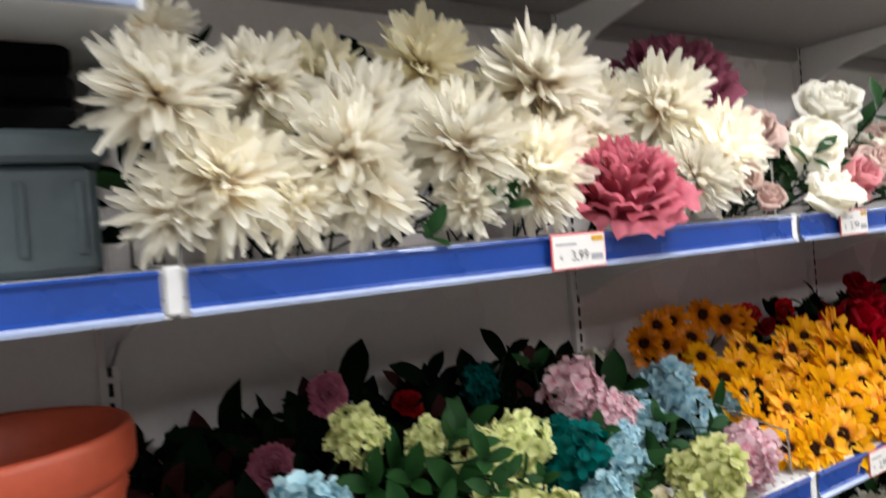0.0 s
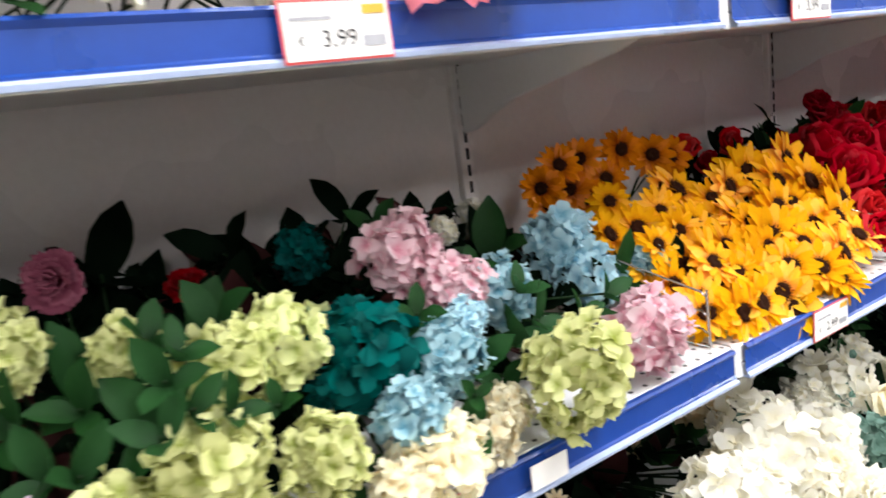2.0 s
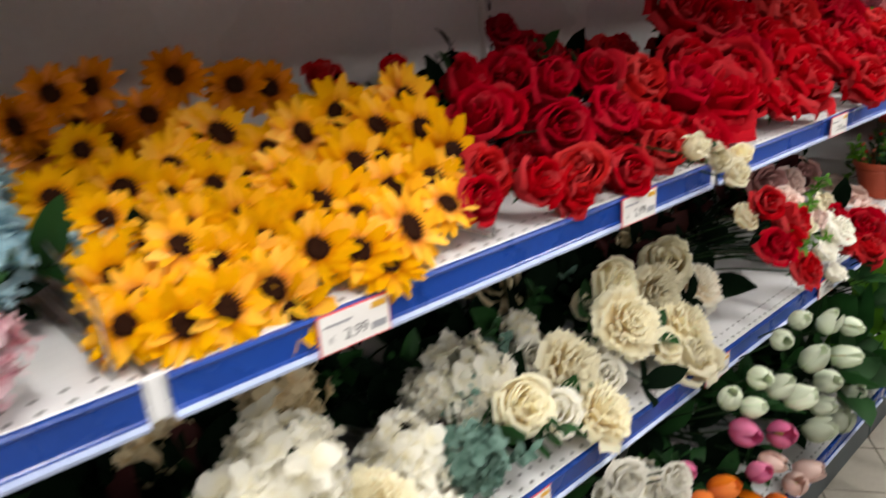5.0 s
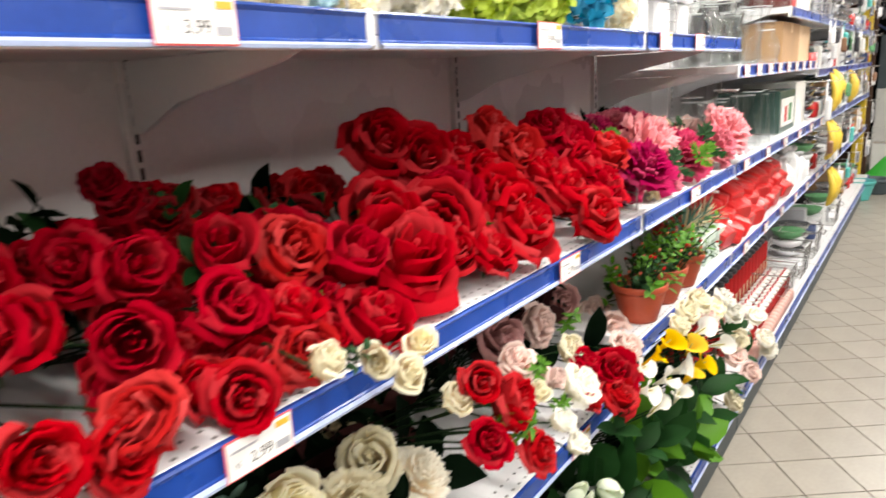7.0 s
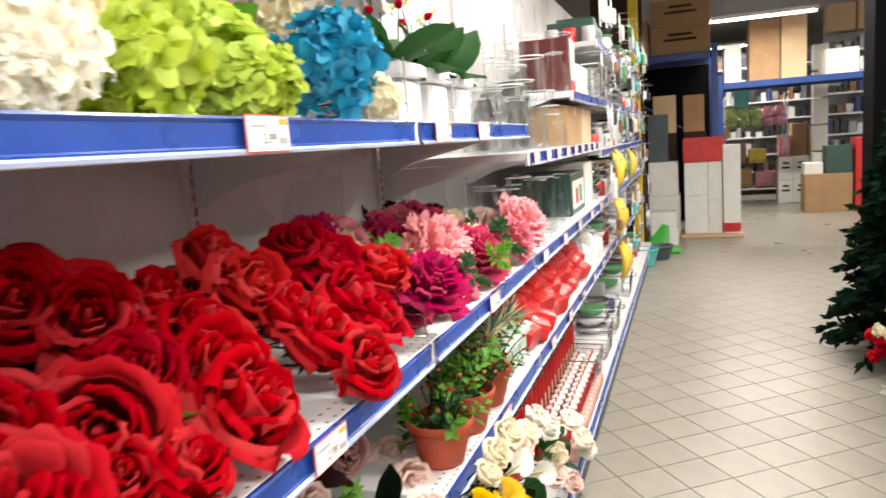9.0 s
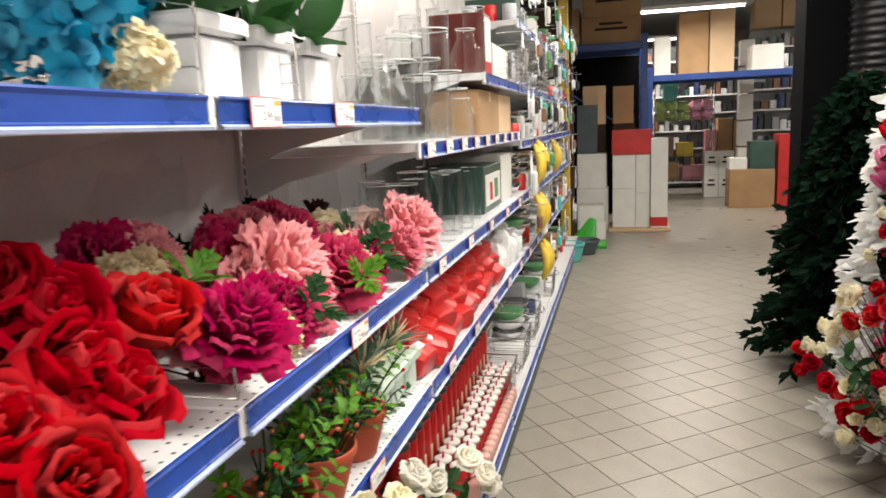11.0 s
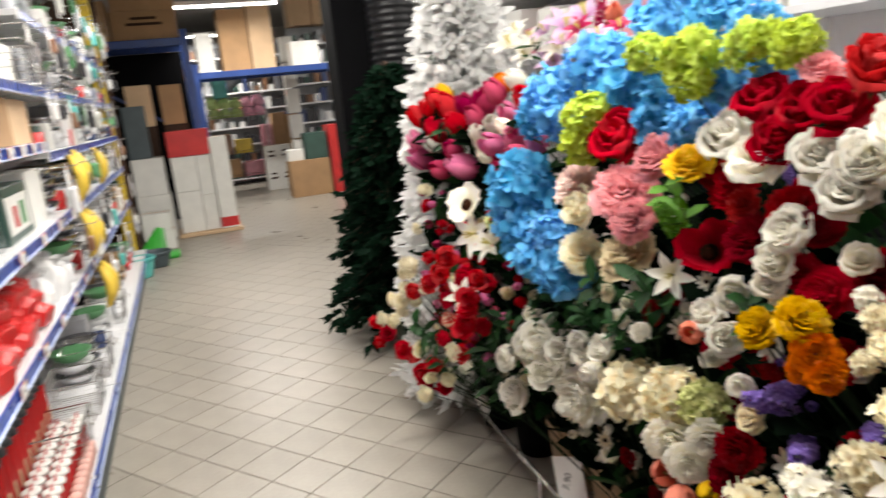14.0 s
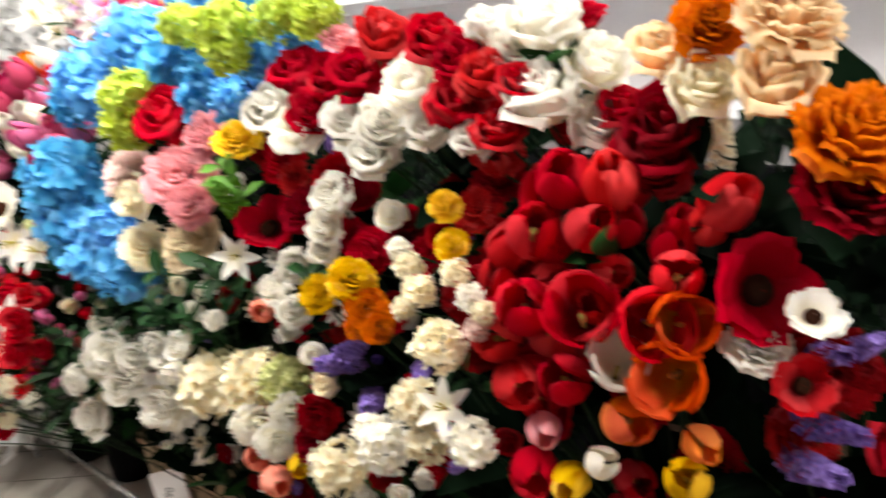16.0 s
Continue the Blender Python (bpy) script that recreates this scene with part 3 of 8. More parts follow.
def head_mesh(shape, colour, k):
    key = (shape, colour, k)
    if key not in HEADS:
        b, extra = SHAPES[shape](random.Random(hash_of(shape) + 17 * k))
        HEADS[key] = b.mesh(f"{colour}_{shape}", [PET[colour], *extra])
    return HEADS[key]


def hash_of(text):
    return sum((i + 1) * ord(c) for i, c in enumerate(text))


LEAFY = ("sprig", "bigleaf", "lobed", "grass", "fern")
RND = random.Random(5)


def stem_tube(bd, a, b, sag, r=0.0022):
    mid = (a + b) / 2 + Vector((0, 0, sag))
    q1, q2 = a.lerp(mid, 0.6), mid.lerp(b, 0.5)
    bd.tube([a, q1, q2, b], [r, r, r, r * 0.8], 4)


def bunch(name, label, category, base, heads, face, group=""):
    """An artificial bunch: heads of (shape, colour, x, y, z, radius) on stems that rise from its base."""
    top = thing(name, label, category, base, group)
    o = Vector(base)
    bundle = Build() if len(heads) > 9 else None
    for shape, colour, x, y, z, r in heads:
        p = Vector((x, y, z)) - o
        d = Vector(face) + Vector((RND.uniform(-0.4, 0.4), RND.uniform(-0.45, 0.45), RND.uniform(-0.3, 0.4)))
        if face[0] < 0:
            d.z += max(-0.25, (z - 1.0) * 1.3)
        if shape in LEAFY:
            d = Vector((face[0] * 0.8, RND.uniform(-0.8, 0.8), 0.9)) + p.normalized() * 0.4
        m = Matrix.Translation(p) @ aim(d, RND.random() * 6.28) @ Matrix.Diagonal((r, r, r, 1))
        part("leaf" if shape in LEAFY else "flower_head", head_mesh(shape, colour, RND.randrange(3)), top, m)
        back = p - d.normalized() * r * 0.5
        foot = Vector((RND.uniform(-0.02, 0.02), RND.uniform(-0.03, 0.03), 0))
        if bundle is None:
            b = Build()
            stem_tube(b, foot, back, 0.03)
            part("stem", b.mesh("stem", [M_STEM]), top)
        else:
            stem_tube(bundle, foot, back, 0.03)
    if bundle is not None:
        part("stalk", bundle.mesh("stalk", [M_STEM]), top, None, "thin dark green stalks")["kind"] = "stuff"
    return top


# ---- building shell ----
GROUND_Y0, GROUND_Y1 = -2.6, 21.0
solid("floor", boxmesh("floor", (-3.3, GROUND_Y0 - 0.3, -0.12), (6.3, GROUND_Y1 + 0.3, -0.006), M_GROUT, 0), "dark grouted shop floor under beige tiles", "floor", kind="structure")
solid("ceiling", boxmesh("ceiling", (-3.0, GROUND_Y0, 3.5), (6.0, GROUND_Y1, 3.62), M_CEIL, 0), "plain off-white shop ceiling", "ceiling", kind="structure")
for nm, a, b in (("wall_west", (-3.1, GROUND_Y0, 0), (-3.0, GROUND_Y1, 3.5)), ("wall_east", (6.0, GROUND_Y0, 0), (6.1, GROUND_Y1, 3.5)),
                 ("wall_south", (-3.1, GROUND_Y0 - 0.1, 0), (6.1, GROUND_Y0, 3.5)), ("wall_north", (-3.1, GROUND_Y1, 0), (6.1, GROUND_Y1 + 0.1, 3.5))):
    solid(nm, boxmesh(nm, a, b, M_WALL, 0), "plain painted shop wall", "wall", kind="structure")


# ---- ceiling lamps ----
def emit_mat():
    m, nt, b = node_mat("lamp_tube_glow")
    b.inputs["Emission Color"].default_value = (1, 0.97, 0.92, 1)
    b.inputs["Emission Strength"].default_value = 14
    return m


M_GLOW = emit_mat()


def strip_lamp(x, y, z, power=LAMP_W):
    t = thing("strip_lamp", "white fluorescent strip lamp hung from the ceiling", "lamp", (x, y, z), "ceiling lamps")
    part("housing", boxmesh("housing", (-0.75, -0.06, 0.02), (0.75, 0.06, 0.07), M_WHITE), t)
    b = Build()
    b.tube([(-0.72, 0, 0), (0.72, 0, 0)], [0.018, 0.018], 10)
    part("tube", b.mesh("tube", [M_GLOW]), t, None, "glowing tube")
    for sx in (-0.5, 0.5):
        b = Build()
        b.tube([(sx, 0, 0.07), (sx, 0, 3.5 - z)], [0.004, 0.004], 5)
        part("suspension_wire", b.mesh("suspension_wire", [M_METAL]), t)
    la = bpy.data.lights.new("strip_light", "AREA")
    la.shape, la.size, la.size_y, la.energy, la.color = "RECTANGLE", 1.44, 0.08, power, (1, 0.965, 0.91)
    lo = new("strip_light", la)
    lo.location = (x, y, z - 0.03)
    return t


for ly in (-1.2, 1.0, 3.5, 5.9, 8.4, 13.0, 16.8):
    strip_lamp(1.0 if ly < 10 else 1.48, ly, 2.76 if ly < 10 else 2.95, MID_W if ly == 3.5 else LAMP_W if ly < 8 else FAR_W)
for ly in (-1.0, 1.2, 3.4, 5.6, 8.4, 13.5):
    strip_lamp(3.9, ly, 2.95, AISLE_W if ly < 10 else LAMP_W)


# ---- shelving ----
def rail_mesh(y0, y1):
    b = Build()
    # profile in x, z: a flat channel between two lips
    prof = [(0.0, 0.0), (0.006, 0.0), (0.008, -0.003), (0.006, -0.006), (0.0045, -0.008), (0.0045, -0.034), (0.0065, -0.036), (0.0065, -0.038)]
    rows = [[Vector((x, y, z)) for y in (y0, (y0 + y1) / 2, y1)] for x, z in prof]
    b.grid(rows, [0.5] * len(rows), 0)
    low = [(0.0065, -0.038), (0.012, -0.041), (0.011, -0.045), (0.0, -0.045)]
    b.grid([[Vector((x, y, z)) for y in (y0, (y0 + y1) / 2, y1)] for x, z in low], [0.5] * 4, 1)
    return b.mesh("price_rail", [M_RAIL, M_LIP], False)


def shelf_mesh(depth, width, mat):
    b = Build()
    b.box((-depth, 0.004, -0.028), (-0.001, width - 0.004, 0.0), 0, 0.002)
    b.box((-0.012, 0.004, -0.046), (0.0, width - 0.004, -0.0285), 0, 0.001)
    return b.mesh("shelf_board", [mat], False)


def bracket_mesh(depth):
    b = Build()
    pts = [(-depth + 0.0, -0.03), (-0.10, -0.03), (-0.16, -0.05), (-0.28, -0.075), (-0.40, -0.10), (-depth + 0.03, -0.145), (-depth, -0.15)]
    k = len(b.v)
    for s in (-0.0015, 0.0015):
        for x, z in pts:
            b.v.append((x, s, z))
            b.t.append(0.5)
    n = len(pts)
    b.f += [tuple(range(n)), tuple(range(2 * n - 1, n - 1, -1))]
    b.m += [0, 0]
    for i in range(n):
        j = (i + 1) % n
        b.f.append((i, j, n + j, n + i))
        b.m.append(0)
    return b.mesh("bracket", [M_WHITE], False)


def upright_mesh(h):
    b = Build()
    b.box((-0.022, -0.016, 0), (0.0, 0.016, h), 0, 0.002)
    z = 0.25
    while z < h - 0.05:
        b.box((-0.001, -0.0035, z), (0.0012, 0.0035, z + 0.021), 1)
        z += 0.031
    return b.mesh("upright", [M_PANEL, M_SLOT], False)


BRACKET, UPRIGHT = bracket_mesh(0.53), upright_mesh(2.15)
SHELF, RAIL = shelf_mesh(0.551, 1.0, M_PERF), rail_mesh(0.012, 0.988)
TOPSHELF = shelf_mesh(0.551, 1.0, M_TOP_SHADE)
FLANGE = boxmesh("back_flange", (-0.551, 0.02, -0.068), (-0.528, 0.98, -0.0285), M_TOP_SHADE, 0.003)
ENDCAP = boxmesh("end_clip", (-0.004, -0.008, -0.043), (0.003, 0.008, 0.003), M_WHITE, 0.002)


def bay(y, levels, label, top=2.15, upper=0):
    """One metre of wall shelving: panel, uprights, boards on brackets, with a rail on each board's edge."""
    t = thing("shelving_bay", label, "shelving", (0, y, 0), "wall shelving bays")
    part("back_panel", boxmesh("back_panel", (-0.575, 0.002, 0.0), (-0.552, 0.998, top), M_PANEL, 0.002), t)
    part("upright", UPRIGHT, t, Matrix.Translation((-0.535, 0.0, 0)))
    for z in levels:
        low = z < 0.3
        dx = 0.07 if low else 0.0
        s = part("shelf_board", SHELF, t, Matrix.Translation((dx, 0, z)))
        part("price_rail", RAIL, s, None, "blue plastic price rail with a pale lower lip")
        part("end_clip", ENDCAP, s, None)
        if not low:
            part("bracket", BRACKET, s, Matrix.Translation((0, 0.004, 0)))
            part("bracket", BRACKET, s, Matrix.Translation((0, 0.996, 0)))
    if upper:
        s = part("top_shelf", TOPSHELF, t, Matrix.Translation((0, 0, upper)), "deep top shelf, greyed for the shade on its underside")
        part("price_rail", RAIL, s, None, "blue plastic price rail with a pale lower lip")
        part("back_flange", FLANGE, s, None, "folded flange at the shelf back, greyed for shade")
        for yy in (0.004, 0.996):
            part("bracket", BRACKET, s, Matrix.Translation((0, yy, 0)))
    part("plinth", boxmesh("plinth", (-0.5, 0.004, 0.0), (0.055, 0.996, 0.14), M_GREYP, 0.002), t)
    return t


ZA, ZB, ZC, ZD = 1.502, 1.06, 0.648, 0.19
LABEL = "white metal wall shelving with blue price rails"
bay(-2.0, (1.79, ZA, ZB, ZC, ZD), LABEL)
bay(-1.0, (1.785, ZA, ZB, ZC, ZD), LABEL)
for n in range(3):
    bay(n * 1.0, (ZA, ZB, ZC, ZD), LABEL, upper=2.035)
bay(3.0, (ZA, ZB, 0.72, ZD), LABEL, upper=2.035)
bay(4.0, (1.41, ZB, 0.72, ZD), LABEL, 2.6)
bay(5.0, (1.66, 1.41, ZB, 0.72, ZD), LABEL, 2.6)
for n in (6, 7, 8, 9):
    bay(n * 1.0, (2.0, 1.66, 1.36, ZB, 0.72, ZD), LABEL, 2.6)


# ---- price tags and wire dividers ----
def text_mesh(s, size, mat):
    cu = bpy.data.curves.new("print", "FONT")
    cu.body, cu.size, cu.align_x = s, size, "CENTER"
    ob = bpy.data.objects.new("print", cu)
    scene.collection.objects.link(ob)
    me = bpy.data.meshes.new_from_object(ob.evaluated_get(bpy.context.evaluated_depsgraph_get()))
    bpy.data.objects.remove(ob)
    me.materials.clear()
    me.materials.append(mat)
    return me


PRICE, PRICE2 = text_mesh("3,99", 0.018, M_INK), text_mesh("2,99", 0.018, M_INK)
EURO = text_mesh("€", 0.009, M_INK)
TAGPAPER = boxmesh("paper", (-0.045, -0.021, 0), (0.045, 0.021, 0.0008), M_TAG, 0)
TAGEDGE = boxmesh("border", (-0.047, -0.023, -0.001), (0.047, 0.023, -0.0003), M_TAGRED, 0)
TAGMARK = boxmesh("mark", (0.022, 0.011, 0.001), (0.042, 0.018, 0.0014), M_TAGYEL, 0)
TAGBAR = boxmesh("bar", (0.020, -0.013, 0.001), (0.040, -0.005, 0.0014), M_GREYINK, 0)
TAGLINE = boxmesh("line", (-0.040, 0.008, 0.001), (-0.005, 0.0105, 0.0014), M_GREYINK, 0)


def price_tag(y, z, x=0.0, w=1.0):
    m = Matrix.Translation((x + 0.0135, y, z)) @ Euler((math.pi / 2, 0, math.pi / 2)).to_matrix().to_4x4() @ Matrix.Diagonal((w, 1, 1, 1))
    t = solid("price_tag", TAGPAPER, "white paper price tag with a thin red border in the rail", "price tag", m, "price tags on the rails")
    part("border", TAGEDGE, t)
    part("mark", TAGMARK, t)
    part("bar", TAGBAR, t)
    part("line", TAGLINE, t)
    part("price", PRICE2 if z < 1.2 else PRICE, t, Matrix.Translation((0, -0.012, 0.0012)))
    part("euro_sign", EURO, t, Matrix.Translation((-0.032, -0.010, 0.0012)))


for y, z in ((0.495, ZA), (1.17, ZA), (1.738, ZA), (2.475, ZA), (3.131, ZA), (3.444, ZA), (1.21, ZB), (0.50, ZB), (1.75, ZB), (2.55, ZB), (3.45, ZB), (0.9, ZC), (1.48, ZC), (2.05, ZC), (2.6, ZC), (3.5, 0.72)):
    price_tag(y, z - 0.021)
solid("paper_slip", boxmesh("paper_slip", (0.0135, 0.632, ZB - 0.036), (0.0145, 0.682, ZB - 0.008), M_TAG, 0.0005), "small blank white paper slip in the rail", "paper slip")
for n in range(9):
    price_tag(4.08 + n * 0.22, 1.41 - 0.021, 0, 0.9)
for n in range(7):
    price_tag(4.15 + n * 0.42, ZB - 0.021, 0, 0.9)
    price_tag(4.22 + n * 0.40, 0.72 - 0.021, 0, 0.9)


def divider(y, z, h=0.075, d=0.3):
    b = Build()
    for k, hh in enumerate((h, h * 0.66, h * 0.33)):
        b.tube([(-d, 0, hh + 0.05 if k == 0 else hh), (-0.03, 0, hh), (-0.022, 0, hh - 0.006)], [0.0016] * 3, 5)
    b.tube([(-0.022, 0, h + 0.004), (-0.02, 0, 0.001)], [0.0022, 0.0022], 6)
    b.tube([(-d, 0, h + 0.05), (-d, 0, 0.001)], [0.0022, 0.0022], 6)
    b.tube([(-d, 0, 0.002), (-0.02, 0, 0.002)], [0.0022, 0.0022], 6)
    solid("wire_divider", b.mesh("wire_divider", [M_METAL]), "bright bent-wire shelf divider", "divider", Matrix.Translation((0, y, z + 0.0012)), "wire dividers")


for y, z, h in ((0.975, ZB, 0.075), (1.46, ZB, 0.075), (3.03, ZB, 0.075), (0.012, ZA, 0.15), (0.985, ZA, 0.09), (1.985, ZA, 0.09), (3.02, ZA, 0.12), (3.32, ZA, 0.1), (2.02, ZC, 0.07)):
    divider(y, z, h)

# ---- display stand on the other side of the aisle ----
FRONT_Y = (1.4, 2.0, 2.65, 3.03, 3.47, 3.8, 4.5, 5.0, 5.6)
FRONT_X = (1.05, 1.1, 1.2, 1.3, 1.38, 1.42, 1.445, 1.40, 1.42)
TIERS = ((0.02, 0.30), (0.36, 0.50), (0.72, 0.70))


def front(y):
    return float(np.interp(y, FRONT_Y, FRONT_X))


BUCKET_Y = [1.75 + 0.29 * n for n in range(12)]


def bucket_spot(y, tier):
    y = min(BUCKET_Y, key=lambda v: abs(v - y))
    z, dx = TIERS[tier]
    return front(y) + dx, y, z


def bucket_base(y, z):
    x, y, zz = bucket_spot(y, 2 if z > 1.15 else 1 if z > 0.8 else 0)
    return x, y, zz + 0.02


stand = thing("display_stand", "dark stepped wooden flower stand holding rows of buckets", "display stand", (1.8, 3.3, 0))
for y in BUCKET_Y:
    for tier in (1, 2):
        x, yy, z = bucket_spot(y, tier)
        part("step_board", boxmesh("step_board", (x - 0.115 - 1.8, yy - 0.144 - 3.3, z - 0.022), (x + 0.115 - 1.8, yy + 0.144 - 3.3, z - 0.002), M_BROWN, 0.003), stand)
        part("leg", boxmesh("leg", (x + 0.06 - 1.8, yy - 0.02 - 3.3, 0.0), (x + 0.10 - 1.8, yy + 0.02 - 3.3, z - 0.0225), M_BROWN, 0.003), stand)
    # black board added behind the buckets to stand for the shade there
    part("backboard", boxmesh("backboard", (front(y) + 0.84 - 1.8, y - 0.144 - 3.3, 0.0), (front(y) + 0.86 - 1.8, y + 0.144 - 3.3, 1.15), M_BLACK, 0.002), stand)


def bucket_proto(mat):
    b = Build()
    b.lathe([(0.0, 0.0), (0.078, 0.0), (0.082, 0.006), (0.102, 0.245), (0.108, 0.25), (0.108, 0.262), (0.100, 0.262), (0.097, 0.245), (0.076, 0.012), (0.0, 0.012)], 20)
    return b.mesh("bucket", [mat])


BUCK = [bucket_proto(M_BLACK), bucket_proto(M_KRAFT)]
for y in BUCKET_Y:
    for tier in range(3):
        x, yy, z = bucket_spot(y, tier)
        kraft = tier == 0 and 3.5 < yy < 4.6
        solid("bucket", BUCK[1 if kraft else 0], "kraft-wrapped flower bucket on the floor" if kraft else "black plastic flower bucket on the stand", "bucket",
              Matrix.Translation((x, yy, z if tier else 0.0005)), "buckets of the display")
# rail along the foot of the stand, and a hand-written sign
b = Build()
b.tube([(front(2.0) + 0.16, 2.0, 0.11), (front(3.2) + 0.15, 3.2, 0.11), (1.55, 4.3, 0.11), (1.58, 5.1, 0.13)], [0.009] * 4, 8)
for yy, xx in ((2.0, front(2.0) + 0.16), (3.2, front(3.2) + 0.15), (4.3, 1.55), (5.1, 1.58)):
    b.tube([(xx, yy, 0.0), (xx, yy, 0.11)], [0.008, 0.008], 8)
solid("foot_rail", b.mesh("foot_rail", [M_METAL]), "thin grey metal foot rail before the buckets", "rail")
sign = solid("price_sign", boxmesh("card", (-0.055, -0.075, 0), (0.055, 0.075, 0.002), M_TAG, 0), "white price card leaning on a bucket", "price sign",
             Matrix.Translation((1.575, 4.13, 0.18)) @ Euler((math.radians(80), 0, math.radians(-62))).to_matrix().to_4x4() @ Matrix.Rotation(0.25, 4, "Z"))
part("writing", text_mesh("7,90", 0.035, M_INK), sign, Matrix.Translation((0, -0.01, 0.003)) @ Matrix.Rotation(1.2, 4, "Z"))

LEFT, RIGHT = (0.75, -0.3, 0.55), (-0.8, -0.5, 0.35)

# ---- large heads, bunch by bunch ----
bunch("dahlia_bunch", "big ivory cloth dahlias bunched on the top shelf", "flowers", (-0.400, 0.066, 1.502), [("dahlia", "ivory", -0.035, 0.009, 1.662, 0.064), ("dahlia", "ivory", -0.035, 0.063, 1.582, 0.065), ("dahlia", "ivory", -0.035, 0.012, 1.555, 0.046), ("dahlia", "ivory", -0.120, 0.134, 1.701, 0.060), ("dahlia", "ivory", -0.330, 0.058, 1.819, 0.059), ("bigleaf", "dark_leaf", -0.330, 0.118, 1.809, 0.040)], LEFT, 'flowers on the shelves')
bunch("dahlia_bunch", "big ivory cloth dahlias bunched on the top shelf", "flowers", (-0.400, 0.239, 1.502), [("dahlia", "ivory", -0.035, 0.202, 1.605, 0.070), ("dahlia", "ivory", -0.035, 0.228, 1.562, 0.055), ("dahlia", "ivory", -0.035, 0.138, 1.558, 0.049), ("dahlia", "cream", -0.300, 0.286, 1.757, 0.069), ("bigleaf", "leaf", -0.200, 0.291, 1.694, 0.046), ("bigleaf", "leaf", 0.000, 0.289, 1.526, 0.025)], LEFT, 'flowers on the shelves')
bunch("dahlia_bunch", "big ivory cloth dahlias bunched on the top shelf", "flowers", (-0.400, 0.425, 1.502), [("dahlia", "ivory", -0.050, 0.369, 1.617, 0.071), ("dahlia", "ivory", -0.100, 0.537, 1.716, 0.090), ("dahlia", "cream", -0.250, 0.441, 1.775, 0.080), ("dahlia", "ivory", -0.035, 0.361, 1.551, 0.042), ("dahlia", "ivory", -0.035, 0.465, 1.559, 0.052), ("bigleaf", "dark_leaf", -0.350, 0.402, 1.820, 0.047), ("bigleaf", "leaf", 0.000, 0.398, 1.557, 0.030)], LEFT, 'flowers on the shelves')
bunch("peony_bunch", "deep pink and ivory cloth peonies on the top shelf", "flowers", (-0.400, 0.912, 1.502), [("peony", "rose_pink", -0.020, 0.618, 1.568, 0.088), ("dahlia", "ivory", -0.150, 0.862, 1.700, 0.090), ("dahlia", "ivory", -0.035, 0.791, 1.568, 0.063), ("peony", "mauve", -0.330, 1.135, 1.819, 0.125), ("peony", "mauve", -0.300, 1.223, 1.754, 0.070), ("bigleaf", "dark_leaf", -0.350, 0.954, 1.790, 0.073), ("dahlia", "ivory", -0.080, 0.800, 1.580, 0.053)], LEFT, 'flowers on the shelves')
bunch("rose_bunch", "pale pink and white cloth roses on the top shelf", "flowers", (-0.400, 1.126, 1.502), [("rose", "white", -0.100, 1.323, 1.716, 0.065), ("rose", "white", -0.050, 1.170, 1.625, 0.060), ("rose", "white", 0.000, 1.124, 1.533, 0.054), ("rose", "pale_pink", -0.100, 1.055, 1.655, 0.056), ("rosebud", "pale_pink", -0.020, 0.900, 1.566, 0.029), ("rosebud", "pale_pink", 0.000, 0.935, 1.530, 0.027), ("sprig", "leaf", -0.050, 1.126, 1.574, 0.068), ("sprig", "leaf", -0.100, 1.440, 1.672, 0.110), ("rosebud", "pink", 0.000, 1.208, 1.556, 0.047), ("sprig", "sage", -0.100, 0.980, 1.593, 0.073)], LEFT, 'flowers on the shelves')
bunch("hydrangea_bunch", "lime green cloth hydrangeas with dark leaves on the shelf", "flowers", (-0.400, 0.363, 1.060), [("hydrangea", "lime", -0.060, 0.380, 1.221, 0.046), ("hydrangea", "lime", -0.060, 0.430, 1.229, 0.043), ("bigleaf", "leaf", -0.120, 0.393, 1.258, 0.038), ("bigleaf", "leaf", -0.030, 0.313, 1.218, 0.043), ("bigleaf", "leaf", 0.020, 0.351, 1.204, 0.023), ("hydrangea", "lime", -0.100, 0.311, 1.253, 0.031)], LEFT, 'flowers on the shelves')
bunch("hydrangea_bunch", "lime green cloth hydrangeas with dark leaves on the shelf", "flowers", (-0.400, 0.513, 1.060), [("hydrangea", "lime", 0.040, 0.332, 1.191, 0.047), ("hydrangea", "lime", 0.020, 0.421, 1.152, 0.037), ("bigleaf", "leaf", 0.000, 0.449, 1.115, 0.027), ("tall_hydrangea", "lime", 0.020, 0.705, 1.126, 0.054), ("bigleaf", "leaf", 0.020, 0.561, 1.123, 0.033), ("bigleaf", "leaf", -0.020, 0.610, 1.170, 0.036)], LEFT, 'flowers on the shelves')
bunch("hydrangea_bunch", "teal and pale blue cloth hydrangeas on the shelf", "flowers", (-0.400, 0.599, 1.060), [("tall_hydrangea", "teal", -0.050, 0.503, 1.192, 0.052), ("hydrangea", "sky", -0.030, 0.572, 1.175, 0.044), ("hydrangea", "sky", 0.020, 0.506, 1.160, 0.034), ("hydrangea", "sky", -0.120, 0.719, 1.190, 0.043), ("bigleaf", "leaf", -0.040, 0.561, 1.230, 0.025), ("bigleaf", "leaf", -0.100, 0.731, 1.154, 0.056)], LEFT, 'flowers on the shelves')
